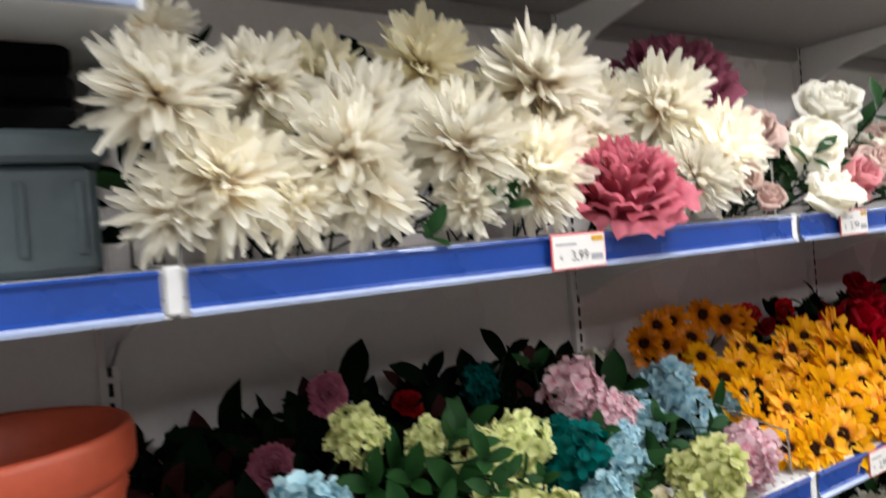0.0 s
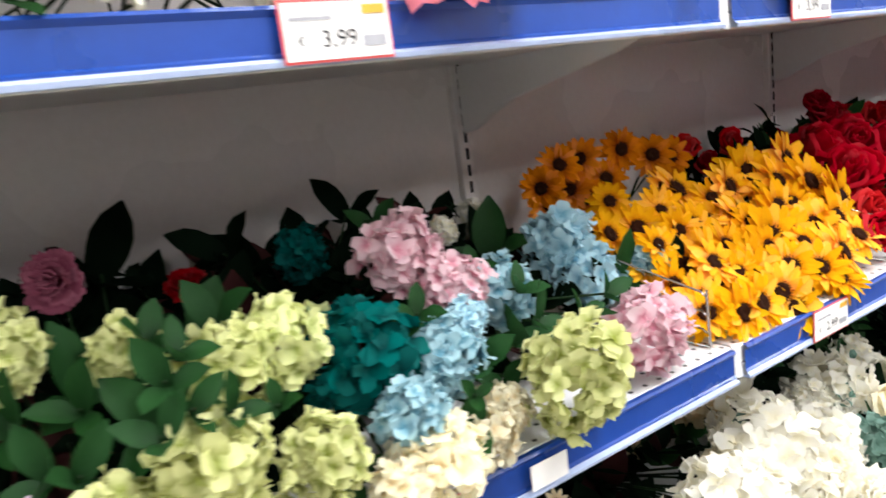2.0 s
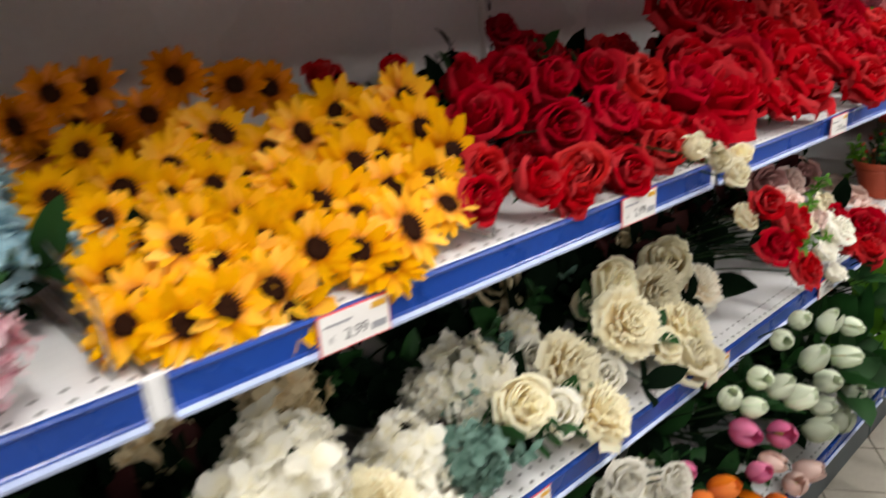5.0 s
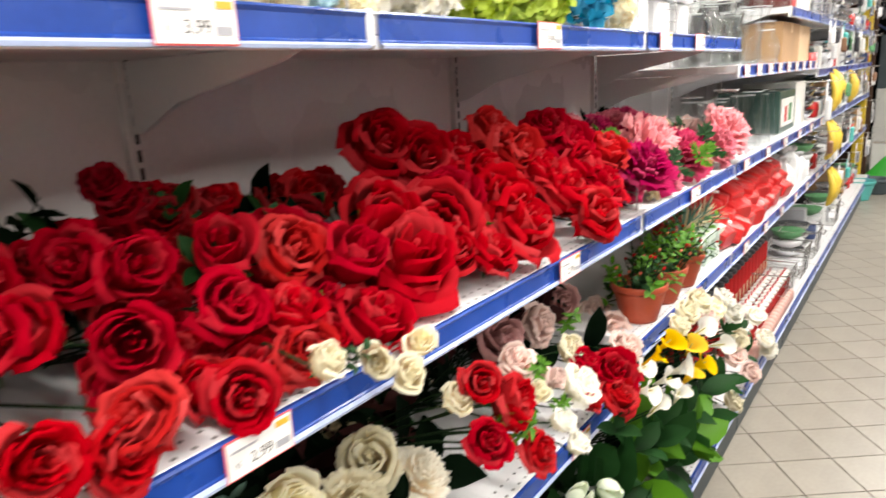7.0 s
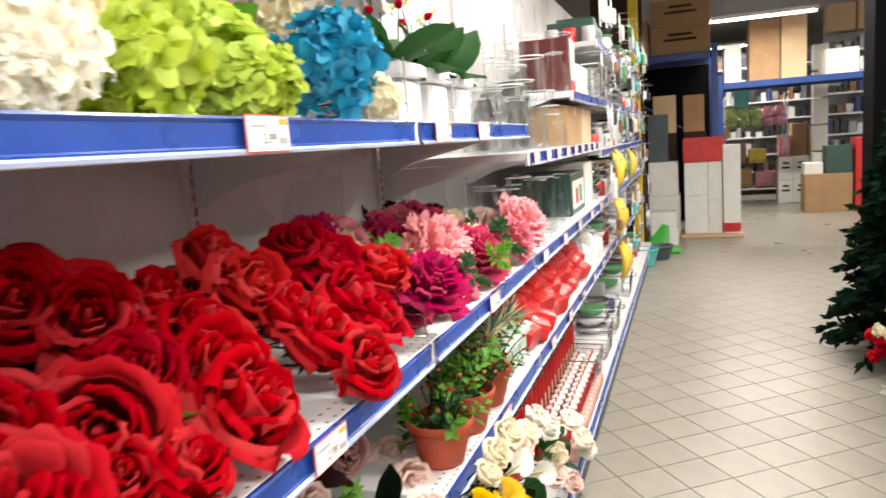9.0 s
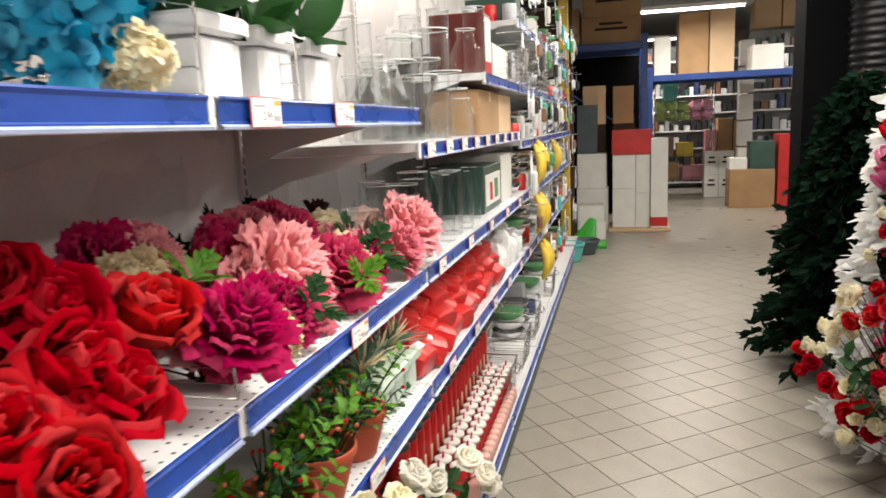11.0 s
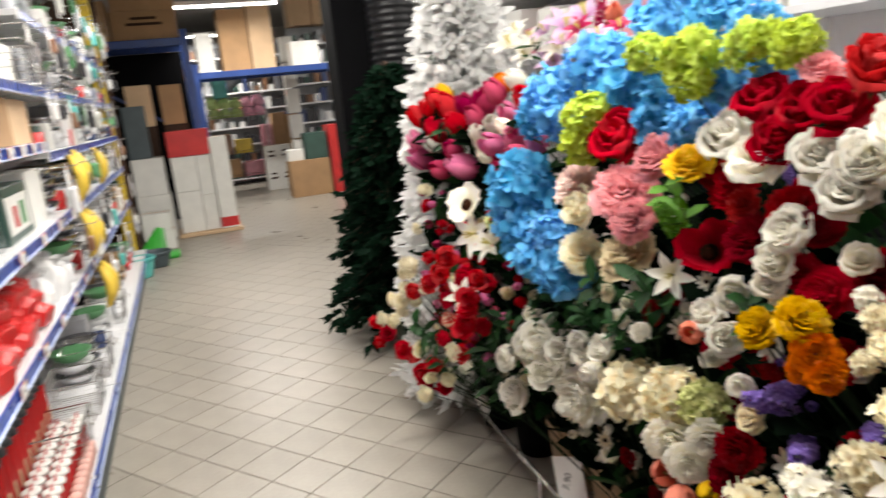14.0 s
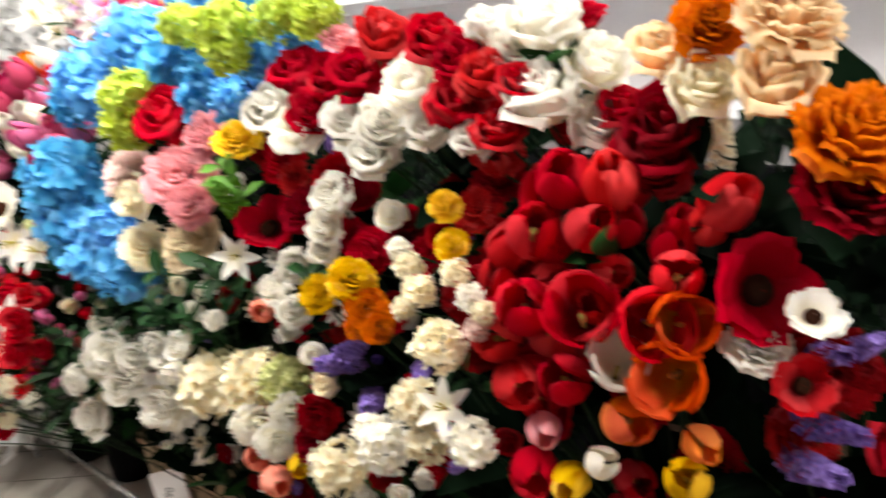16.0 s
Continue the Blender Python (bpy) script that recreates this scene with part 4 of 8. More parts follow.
bunch("hydrangea_bunch", "pale blue cloth hydrangeas with green leaves on the shelf", "flowers", (-0.400, 0.905, 1.060), [("hydrangea", "sky", -0.220, 0.911, 1.200, 0.057), ("hydrangea", "sky", -0.180, 0.921, 1.150, 0.051), ("hydrangea", "sky", -0.060, 0.625, 1.194, 0.027), ("bigleaf", "leaf", -0.250, 0.810, 1.216, 0.066), ("bigleaf", "leaf", -0.250, 1.067, 1.158, 0.060), ("bigleaf", "leaf", -0.150, 0.977, 1.156, 0.045), ("hydrangea", "sky", -0.150, 1.027, 1.153, 0.030)], LEFT, 'flowers on the shelves')
bunch("hydrangea_bunch", "pink cloth hydrangeas on the shelf", "flowers", (-0.400, 0.740, 1.060), [("hydrangea", "blush", -0.140, 0.608, 1.260, 0.050), ("hydrangea", "blush", -0.100, 0.643, 1.220, 0.039), ("hydrangea", "blush", -0.020, 0.864, 1.121, 0.054), ("hydrangea", "white", -0.380, 0.888, 1.225, 0.036), ("hydrangea", "white", -0.300, 0.773, 1.239, 0.021), ("bigleaf", "leaf", -0.300, 0.663, 1.280, 0.035)], LEFT, 'flowers on the shelves')
bunch("hydrangea_bunch", "cream cloth hydrangeas lying at the shelf edge", "flowers", (-0.400, 0.576, 1.060), [("hydrangea", "cream", 0.030, 0.526, 1.110, 0.048), ("hydrangea", "cream", 0.010, 0.590, 1.102, 0.034), ("hydrangea", "cream", -0.020, 0.635, 1.106, 0.030), ("hydrangea", "cream", 0.040, 0.480, 1.109, 0.034), ("bigleaf", "leaf", -0.030, 0.648, 1.125, 0.027)], LEFT, 'flowers on the shelves')
bunch("hydrangea_bunch", "pale blue and magenta cloth flowers on the shelf", "flowers", (-0.400, 0.187, 1.060), [("hydrangea", "sky", 0.030, 0.100, 1.242, 0.052), ("hydrangea", "sky", 0.050, 0.122, 1.211, 0.040), ("lily", "lilac", 0.030, 0.194, 1.177, 0.040), ("lily", "pink", 0.050, 0.168, 1.179, 0.036), ("bigleaf", "leaf", 0.030, 0.049, 1.236, 0.039), ("bigleaf", "leaf", -0.100, 0.286, 1.239, 0.049), ("bigleaf", "leaf", -0.150, 0.388, 1.245, 0.048)], LEFT, 'flowers on the shelves')
bunch("foliage_bunch", "artificial foliage, blackened for shade, with plum flowers against the back panel", "foliage", (-0.400, 0.614, 1.060), [("bigleaf", "dark_leaf", -0.400, 0.669, 1.292, 0.046), ("bigleaf", "dark_leaf", -0.420, 0.759, 1.228, 0.065), ("bigleaf", "dark_leaf", -0.400, 0.594, 1.252, 0.060), ("bigleaf", "dark_leaf", -0.400, 0.798, 1.243, 0.049), ("hydrangea", "teal", -0.350, 0.576, 1.245, 0.038), ("peony", "dark_red", -0.350, 0.426, 1.241, 0.025), ("bigleaf", "dark_leaf", -0.380, 0.473, 1.278, 0.048)], LEFT, 'flowers on the shelves')
bunch("foliage_bunch", "artificial foliage, blackened for shade, with plum flowers against the back panel", "foliage", (-0.400, 0.324, 1.060), [("bigleaf", "dark_leaf", -0.400, 0.353, 1.292, 0.060), ("bigleaf", "dark_leaf", -0.380, 0.265, 1.211, 0.070), ("bigleaf", "dark_leaf", -0.380, 0.370, 1.220, 0.060), ("peony", "mauve", -0.360, 0.288, 1.280, 0.031), ("bigleaf", "dark_leaf", -0.340, 0.465, 1.220, 0.061), ("bigleaf", "dark_leaf", -0.360, 0.205, 1.206, 0.060)], LEFT, 'flowers on the shelves')
bunch("foliage_bunch", "artificial foliage, blackened for shade, against the back panel", "foliage", (-0.400, 0.102, 1.060), [("bigleaf", "dark_leaf", -0.380, 0.121, 1.249, 0.070), ("bigleaf", "dark_leaf", -0.360, 0.168, 1.208, 0.071), ("bigleaf", "dark_leaf", -0.320, 0.059, 1.189, 0.070), ("bigleaf", "dark_leaf", -0.400, 0.040, 1.205, 0.052), ("bigleaf", "dark_leaf", -0.300, 0.149, 1.158, 0.061), ("peony", "mauve", -0.300, 0.170, 1.201, 0.032), ("bigleaf", "dark_leaf", -0.250, 0.011, 1.170, 0.054)], LEFT, 'flowers on the shelves')
bunch("rose_sprig", "small cream cloth roses hanging over the shelf edge", "flowers", (-0.400, 1.903, 1.060), [("rosebud", "cream", 0.070, 1.803, 1.125, 0.025), ("rosebud", "cream", 0.060, 1.895, 1.093, 0.028), ("rosebud", "cream", 0.070, 1.943, 1.056, 0.027), ("rosebud", "cream", 0.040, 2.010, 1.071, 0.028), ("sprig", "leaf", 0.050, 1.865, 1.101, 0.031)], LEFT, 'flowers on the shelves')
bunch("hydrangea_bunch", "magenta and pink cloth hydrangeas with green leaves", "flowers", (-0.400, 3.204, 1.060), [("peony", "magenta", 0.000, 3.019, 1.182, 0.079), ("peony", "magenta", -0.050, 3.236, 1.139, 0.073), ("hydrangea", "beige", -0.030, 3.195, 1.113, 0.045), ("lobed", "bright_leaf", -0.120, 3.128, 1.247, 0.055), ("lobed", "leaf", 0.010, 3.269, 1.161, 0.052), ("peony", "pink", -0.100, 3.379, 1.196, 0.099)], LEFT, 'flowers on the shelves')
bunch("hydrangea_bunch", "crimson and pink cloth peonies with green leaves", "flowers", (-0.400, 3.789, 1.060), [("peony", "magenta", -0.060, 3.536, 1.154, 0.089), ("peony", "pink", -0.030, 4.017, 1.190, 0.094), ("peony", "rose_pink", -0.030, 3.887, 1.142, 0.077), ("peony", "pale_pink", -0.150, 4.008, 1.161, 0.069), ("hydrangea", "cream", -0.250, 3.903, 1.177, 0.075), ("lobed", "leaf", -0.030, 3.723, 1.176, 0.072), ("lobed", "leaf", -0.100, 3.748, 1.212, 0.062), ("lobed", "bright_leaf", 0.020, 3.487, 1.162, 0.047)], LEFT, 'flowers on the shelves')
bunch("foliage_bunch", "dark plum artificial leaves against the back panel", "foliage", (-0.400, 3.623, 1.060), [("lobed", "dark_leaf", -0.300, 3.301, 1.200, 0.072), ("lobed", "dark_leaf", -0.380, 3.627, 1.228, 0.084), ("lobed", "plum_leaf", -0.420, 3.988, 1.210, 0.074), ("lobed", "plum_leaf", -0.420, 4.281, 1.193, 0.085), ("lobed", "dark_leaf", -0.380, 3.521, 1.218, 0.085), ("peony", "mauve", -0.380, 3.793, 1.221, 0.055), ("peony", "mauve", -0.350, 3.253, 1.249, 0.055), ("lobed", "dark_leaf", -0.400, 3.220, 1.225, 0.057)], LEFT, 'flowers on the shelves')
bunch("hydrangea_bunch", "big lime green cloth hydrangeas on the top shelf", "flowers", (-0.400, 2.548, 1.502), [("hydrangea", "vivid_lime", -0.080, 2.377, 1.556, 0.072), ("hydrangea", "vivid_lime", -0.080, 2.521, 1.566, 0.080), ("hydrangea", "vivid_lime", -0.030, 2.533, 1.547, 0.056), ("hydrangea", "vivid_lime", -0.200, 2.593, 1.655, 0.084), ("bigleaf", "bright_leaf", -0.200, 2.715, 1.672, 0.057)], LEFT, 'flowers on the shelves')
bunch("hydrangea_bunch", "turquoise cloth hydrangeas on the top shelf", "flowers", (-0.400, 2.930, 1.502), [("hydrangea", "turquoise", -0.080, 2.819, 1.597, 0.089), ("hydrangea", "turquoise", -0.150, 3.007, 1.662, 0.078), ("hydrangea", "cream", -0.030, 2.897, 1.548, 0.046), ("hydrangea", "cream", -0.300, 3.012, 1.736, 0.075), ("hydrangea", "blush", -0.350, 2.917, 1.760, 0.047)], LEFT, 'flowers on the shelves')
bunch("hydrangea_bunch", "creamy white cloth hydrangeas on the top shelf", "flowers", (-0.400, 2.247, 1.502), [("hydrangea", "white", -0.080, 2.241, 1.567, 0.066), ("hydrangea", "cream", -0.200, 2.392, 1.628, 0.065), ("hydrangea", "white", -0.030, 2.169, 1.527, 0.035), ("bigleaf", "leaf", -0.050, 2.185, 1.525, 0.019)], LEFT, 'flowers on the shelves')
bunch("hydrangea_bunch", "cream cloth hydrangeas with a few blue ones on the top shelf", "flowers", (-0.400, 1.930, 1.502), [("hydrangea", "cream", -0.050, 1.845, 1.522, 0.047), ("hydrangea", "white", -0.100, 1.952, 1.547, 0.061), ("hydrangea", "white", -0.080, 2.142, 1.553, 0.064), ("hydrangea", "cream", -0.060, 2.030, 1.530, 0.043), ("hydrangea", "sky", -0.050, 1.970, 1.531, 0.027), ("hydrangea", "cream", -0.100, 1.793, 1.533, 0.040), ("bigleaf", "leaf", -0.030, 1.775, 1.506, 0.019)], LEFT, 'flowers on the shelves')
bunch("tulip_bunch", "mixed red, pink and white cloth tulips in a bucket", "flowers", bucket_base(4.91, 1.30), [("tulip", "bright_red", 1.547, 5.053, 1.375, 0.071), ("tulip", "bright_red", 1.560, 4.868, 1.390, 0.067), ("tulip", "bright_red", 1.537, 4.926, 1.304, 0.068), ("tulip", "yellow", 1.567, 4.907, 1.442, 0.045), ("tulip", "hot_pink", 1.511, 5.105, 1.187, 0.073), ("tulip", "hot_pink", 1.533, 4.694, 1.175, 0.075), ("tulip", "white", 1.523, 4.959, 1.249, 0.052), ("sprig", "leaf", 1.540, 4.794, 1.259, 0.119)], RIGHT, 'flowers on the display stand')
bunch("tulip_bunch", "mixed magenta, orange and white cloth tulips in a bucket", "flowers", bucket_base(4.46, 1.34), [("tulip", "magenta", 1.586, 4.590, 1.397, 0.066), ("tulip", "magenta", 1.573, 4.733, 1.394, 0.054), ("tulip", "orange", 1.604, 4.460, 1.453, 0.044), ("tulip", "white", 1.602, 4.353, 1.461, 0.047), ("tulip", "white", 1.579, 4.510, 1.322, 0.050), ("tulip", "white", 1.562, 4.576, 1.272, 0.052), ("tulip", "hot_pink", 1.565, 4.306, 1.284, 0.065), ("tulip", "bright_red", 1.574, 4.230, 1.344, 0.058), ("tulip", "white", 1.556, 4.542, 1.222, 0.044), ("tulip", "hot_pink", 1.584, 4.399, 1.364, 0.048), ("tulip", "magenta", 1.550, 4.409, 1.190, 0.058)], RIGHT, 'flowers on the display stand')
bunch("orchid_bunch", "white and mauve cloth orchids in a bucket", "flowers", bucket_base(4.44, 1.59), [("lily", "white", 1.809, 4.808, 1.609, 0.082), ("lily", "white", 1.822, 4.650, 1.601, 0.072), ("lily", "white", 1.827, 4.484, 1.564, 0.060), ("lily", "lilac", 1.838, 4.428, 1.630, 0.075), ("lily", "lilac", 1.838, 4.314, 1.650, 0.068), ("spike", "magenta", 1.828, 4.205, 1.619, 0.060), ("tulip", "coral", 1.826, 4.138, 1.618, 0.040), ("sprig", "leaf", 1.814, 4.572, 1.527, 0.102), ("lily", "lilac", 1.819, 4.502, 1.520, 0.056), ("lily", "white", 1.823, 4.307, 1.572, 0.052)], RIGHT, 'flowers on the display stand')
bunch("hydrangea_bunch", "bright blue cloth hydrangeas in a bucket", "flowers", bucket_base(3.89, 1.40), [("hydrangea", "blue", 1.491, 3.900, 1.390, 0.095), ("hydrangea", "blue", 1.492, 3.712, 1.464, 0.086), ("hydrangea", "blue", 1.490, 4.046, 1.358, 0.057)], RIGHT, 'flowers on the display stand')
bunch("hydrangea_bunch", "bright blue cloth hydrangeas in a bucket", "flowers", bucket_base(3.52, 1.38), [("hydrangea", "blue", 1.458, 3.520, 1.412, 0.082), ("hydrangea", "blue", 1.430, 3.407, 1.356, 0.065), ("hydrangea", "blue", 1.467, 3.633, 1.388, 0.060)], RIGHT, 'flowers on the display stand')
bunch("hydrangea_bunch", "bright blue cloth hydrangeas in a bucket", "flowers", bucket_base(3.20, 1.40), [("hydrangea", "blue", 1.409, 3.300, 1.350, 0.052), ("hydrangea", "blue", 1.408, 3.209, 1.425, 0.058), ("hydrangea", "blue", 1.388, 3.101, 1.427, 0.047)], RIGHT, 'flowers on the display stand')
bunch("hydrangea_bunch", "bright blue cloth hydrangeas in a bucket", "flowers", bucket_base(3.30, 1.51), [("hydrangea", "blue", 1.469, 3.440, 1.522, 0.072), ("hydrangea", "blue", 1.439, 3.283, 1.517, 0.062), ("hydrangea", "blue", 1.415, 3.169, 1.499, 0.040)], RIGHT, 'flowers on the display stand')
bunch("hydrangea_bunch", "bright blue cloth hydrangeas hanging over the bucket", "flowers", bucket_base(4.01, 1.13), [("hydrangea", "blue", 1.413, 3.984, 1.184, 0.089), ("hydrangea", "blue", 1.406, 3.966, 1.073, 0.093), ("hydrangea", "blue", 1.411, 4.094, 1.122, 0.061)], RIGHT, 'flowers on the display stand')
bunch("hydrangea_bunch", "bright blue cloth hydrangeas hanging over the bucket", "flowers", bucket_base(3.82, 1.03), [("hydrangea", "blue", 1.396, 3.770, 0.999, 0.081), ("hydrangea", "blue", 1.403, 3.892, 1.015, 0.078), ("hydrangea", "blue", 1.400, 3.809, 1.085, 0.059)], RIGHT, 'flowers on the display stand')
bunch("hydrangea_bunch", "lime green cloth hydrangeas among blue ones", "flowers", bucket_base(3.40, 1.41), [("hydrangea", "vivid_lime", 1.380, 3.596, 1.372, 0.056), ("hydrangea", "vivid_lime", 1.368, 3.595, 1.316, 0.053), ("hydrangea", "vivid_lime", 1.369, 3.380, 1.476, 0.037), ("hydrangea", "vivid_lime", 1.338, 3.227, 1.458, 0.048), ("hydrangea", "vivid_lime", 1.327, 3.210, 1.422, 0.032)], RIGHT, 'flowers on the display stand')
bunch("hydrangea_bunch", "lime green cloth hydrangeas among blue ones", "flowers", bucket_base(3.06, 1.47), [("hydrangea", "vivid_lime", 1.340, 3.117, 1.471, 0.035), ("hydrangea", "vivid_lime", 1.316, 3.006, 1.464, 0.034), ("hydrangea", "vivid_lime", 1.330, 3.061, 1.473, 0.029)], RIGHT, 'flowers on the display stand')
bunch("mixed_bouquet", "mixed red, pink and yellow cloth carnations", "flowers", bucket_base(3.42, 1.24), [("rose", "bright_red", 1.389, 3.509, 1.324, 0.061), ("peony", "pink", 1.357, 3.348, 1.297, 0.043), ("peony", "pink", 1.361, 3.447, 1.224, 0.061), ("peony", "pink", 1.344, 3.404, 1.181, 0.041), ("peony", "yellow", 1.337, 3.236, 1.297, 0.035), ("peony", "pale_pink", 1.389, 3.676, 1.219, 0.056), ("rose", "cream", 1.375, 3.641, 1.173, 0.048), ("sprig", "bright_leaf", 1.329, 3.266, 1.231, 0.062), ("spike", "bright_leaf", 1.324, 3.272, 1.202, 0.048)], RIGHT, 'flowers on the display stand')
bunch("mixed_bouquet", "beige and cream cloth carnations", "flowers", bucket_base(3.49, 1.04), [("peony", "cream", 1.395, 3.676, 1.058, 0.049), ("peony", "beige", 1.369, 3.463, 1.102, 0.058), ("lily", "white", 1.337, 3.289, 1.095, 0.038), ("sprig", "leaf", 1.351, 3.367, 1.035, 0.084), ("sprig", "leaf", 1.385, 3.595, 0.984, 0.081), ("rosebud", "cream", 1.380, 3.552, 0.993, 0.022)], RIGHT, 'flowers on the display stand')
bunch("rose_bunch", "white cloth roses in a bucket", "flowers", bucket_base(2.93, 1.33), [("rose", "white", 1.340, 3.151, 1.338, 0.047), ("rose", "white", 1.320, 3.072, 1.311, 0.042), ("rose", "white", 1.292, 2.941, 1.327, 0.038), ("rose", "white", 1.272, 2.864, 1.327, 0.038), ("rose", "white", 1.271, 2.885, 1.294, 0.037), ("rose", "white", 1.268, 2.814, 1.373, 0.043), ("rose", "white", 1.251, 2.786, 1.325, 0.028)], RIGHT, 'flowers on the display stand')
bunch("rose_bunch", "red cloth roses in a bucket", "flowers", bucket_base(2.95, 1.40), [("rose", "red", 1.337, 3.082, 1.390, 0.042), ("rose", "red", 1.317, 2.993, 1.383, 0.035), ("rose", "red", 1.300, 2.926, 1.385, 0.040), ("rose", "red", 1.317, 3.028, 1.339, 0.041), ("rose", "red", 1.295, 2.878, 1.425, 0.038), ("rose", "red", 1.267, 2.779, 1.417, 0.035), ("peony", "pink", 1.322, 2.974, 1.432, 0.025)], RIGHT, 'flowers on the display stand')
bunch("rose_bunch", "red cloth roses in a bucket", "flowers", bucket_base(2.70, 1.36), [("rose", "red", 1.253, 2.742, 1.396, 0.032), ("rose", "red", 1.239, 2.699, 1.379, 0.034), ("rose", "red", 1.243, 2.739, 1.348, 0.036), ("rose", "red", 1.221, 2.673, 1.328, 0.030), ("rose", "red", 1.225, 2.655, 1.369, 0.025), ("rose", "white", 1.229, 2.710, 1.318, 0.025)], RIGHT, 'flowers on the display stand')
bunch("rose_bunch", "large white cloth roses in a bucket", "flowers", bucket_base(2.66, 1.40), [("rose", "white", 1.240, 2.638, 1.357, 0.042), ("rose", "white", 1.258, 2.678, 1.404, 0.028), ("rose", "white", 1.254, 2.640, 1.426, 0.041), ("rose", "white", 1.271, 2.712, 1.424, 0.028), ("bigleaf", "leaf", 1.246, 2.624, 1.398, 0.031)], RIGHT, 'flowers on the display stand')
bunch("carnation_bunch", "small red cloth carnations", "flowers", bucket_base(3.08, 1.23), [("peony", "red", 1.379, 3.184, 1.255, 0.037), ("peony", "dark_red", 1.388, 3.220, 1.266, 0.028), ("peony", "red", 1.370, 3.156, 1.235, 0.026), ("peony", "red", 1.346, 3.020, 1.244, 0.040), ("peony", "dark_red", 1.334, 2.984, 1.229, 0.026), ("peony", "dark_red", 1.296, 2.868, 1.193, 0.026), ("peony", "dark_red", 1.353, 3.119, 1.187, 0.038)], RIGHT, 'flowers on the display stand')
bunch("spray_bunch", "white cloth roses on a spray", "flowers", bucket_base(3.06, 1.13), [("rose", "white", 1.309, 3.008, 1.222, 0.034), ("rose", "white", 1.304, 3.024, 1.178, 0.029), ("rose", "white", 1.301, 3.034, 1.146, 0.025), ("rose", "white", 1.316, 3.120, 1.104, 0.029), ("rose", "white", 1.328, 3.187, 1.052, 0.029), ("rose", "white", 1.320, 3.139, 1.028, 0.030), ("rose", "white", 1.272, 2.873, 1.215, 0.021), ("sprig", "leaf", 1.308, 3.076, 1.091, 0.050)], RIGHT, 'flowers on the display stand')
bunch("poppy_bunch", "red cloth poppies with black hearts", "flowers", bucket_base(2.91, 1.18), [("poppy", "red", 1.365, 3.224, 1.144, 0.053), ("peony", "red", 1.310, 2.954, 1.146, 0.033), ("peony", "red", 1.282, 2.834, 1.166, 0.025), ("poppy", "red", 1.276, 2.792, 1.194, 0.029), ("peony", "red", 1.271, 2.741, 1.234, 0.026)], RIGHT, 'flowers on the display stand')
bunch("marigold_bunch", "yellow and orange cloth flowers", "flowers", bucket_base(2.89, 1.13), [("peony", "yellow", 1.255, 2.936, 1.126, 0.031), ("peony", "yellow", 1.281, 3.038, 1.084, 0.028), ("peony", "orange", 1.248, 2.909, 1.093, 0.026), ("peony", "orange", 1.242, 2.887, 1.075, 0.021), ("peony", "yellow", 1.226, 2.754, 1.245, 0.018), ("peony", "yellow", 1.215, 2.741, 1.205, 0.017), ("peony", "orange", 1.255, 2.936, 1.062, 0.020)], RIGHT, 'flowers on the display stand')
bunch("tulip_bunch", "coral cloth tulips with white carnations", "flowers", bucket_base(3.20, 0.80), [("tulip", "coral", 1.312, 3.209, 1.019, 0.031), ("tulip", "coral", 1.332, 3.317, 0.697, 0.038), ("tulip", "coral", 1.321, 3.257, 0.674, 0.043), ("tulip", "yellow", 1.304, 3.160, 0.748, 0.031), ("peony", "white", 1.328, 3.292, 0.773, 0.043), ("peony", "white", 1.304, 3.164, 0.843, 0.034), ("peony", "white", 1.317, 3.232, 0.762, 0.034), ("peony", "dark_red", 1.290, 3.086, 0.868, 0.034), ("peony", "dark_red", 1.296, 3.117, 0.807, 0.032)], RIGHT, 'flowers on the display stand')
bunch("rose_bunch", "white cloth roses with small leaves over the bucket rim", "flowers", bucket_base(4.00, 0.70), [("rose", "white", 1.429, 4.044, 0.703, 0.062), ("rose", "white", 1.423, 3.891, 0.705, 0.058), ("rose", "white", 1.407, 3.691, 0.804, 0.043), ("rosebud", "white", 1.386, 3.518, 0.941, 0.026), ("rosebud", "white", 1.428, 4.029, 0.809, 0.026), ("rose", "white", 1.434, 4.188, 0.493, 0.060), ("sprig", "leaf", 1.438, 4.310, 0.571, 0.128), ("sprig", "leaf", 1.419, 3.791, 0.850, 0.100), ("sprig", "leaf", 1.442, 4.405, 0.439, 0.097), ("sprig", "leaf", 1.382, 3.489, 0.904, 0.068), ("rosebud", "white", 1.436, 4.602, 0.443, 0.034)], RIGHT, 'flowers on the display stand')
bunch("carnation_bunch", "cream and white cloth carnations over the bucket rim", "flowers", bucket_base(3.33, 0.84), [("peony", "white", 1.416, 3.764, 0.655, 0.071), ("hydrangea", "cream", 1.382, 3.488, 0.794, 0.071), ("hydrangea", "cream", 1.354, 3.326, 0.848, 0.059), ("hydrangea", "lime", 1.332, 3.207, 0.882, 0.045), ("rose", "beige", 1.308, 3.073, 0.924, 0.025), ("rose", "white", 1.313, 3.099, 0.963, 0.021)], RIGHT, 'flowers on the display stand')
bunch("lavender_bunch", "purple cloth lavender spikes", "flowers", bucket_base(2.90, 0.96), [("spike", "purple", 1.325, 3.057, 0.952, 0.048), ("spike", "purple", 1.307, 2.982, 0.909, 0.046), ("spike", "purple", 1.264, 2.816, 0.932, 0.035), ("spike", "purple", 1.251, 2.769, 0.916, 0.033), ("spike", "purple", 1.319, 3.026, 0.982, 0.038), ("spike", "purple", 1.272, 2.849, 1.003, 0.030), ("sprig", "leaf", 1.252, 2.771, 1.037, 0.050)], RIGHT, 'flowers on the display stand')
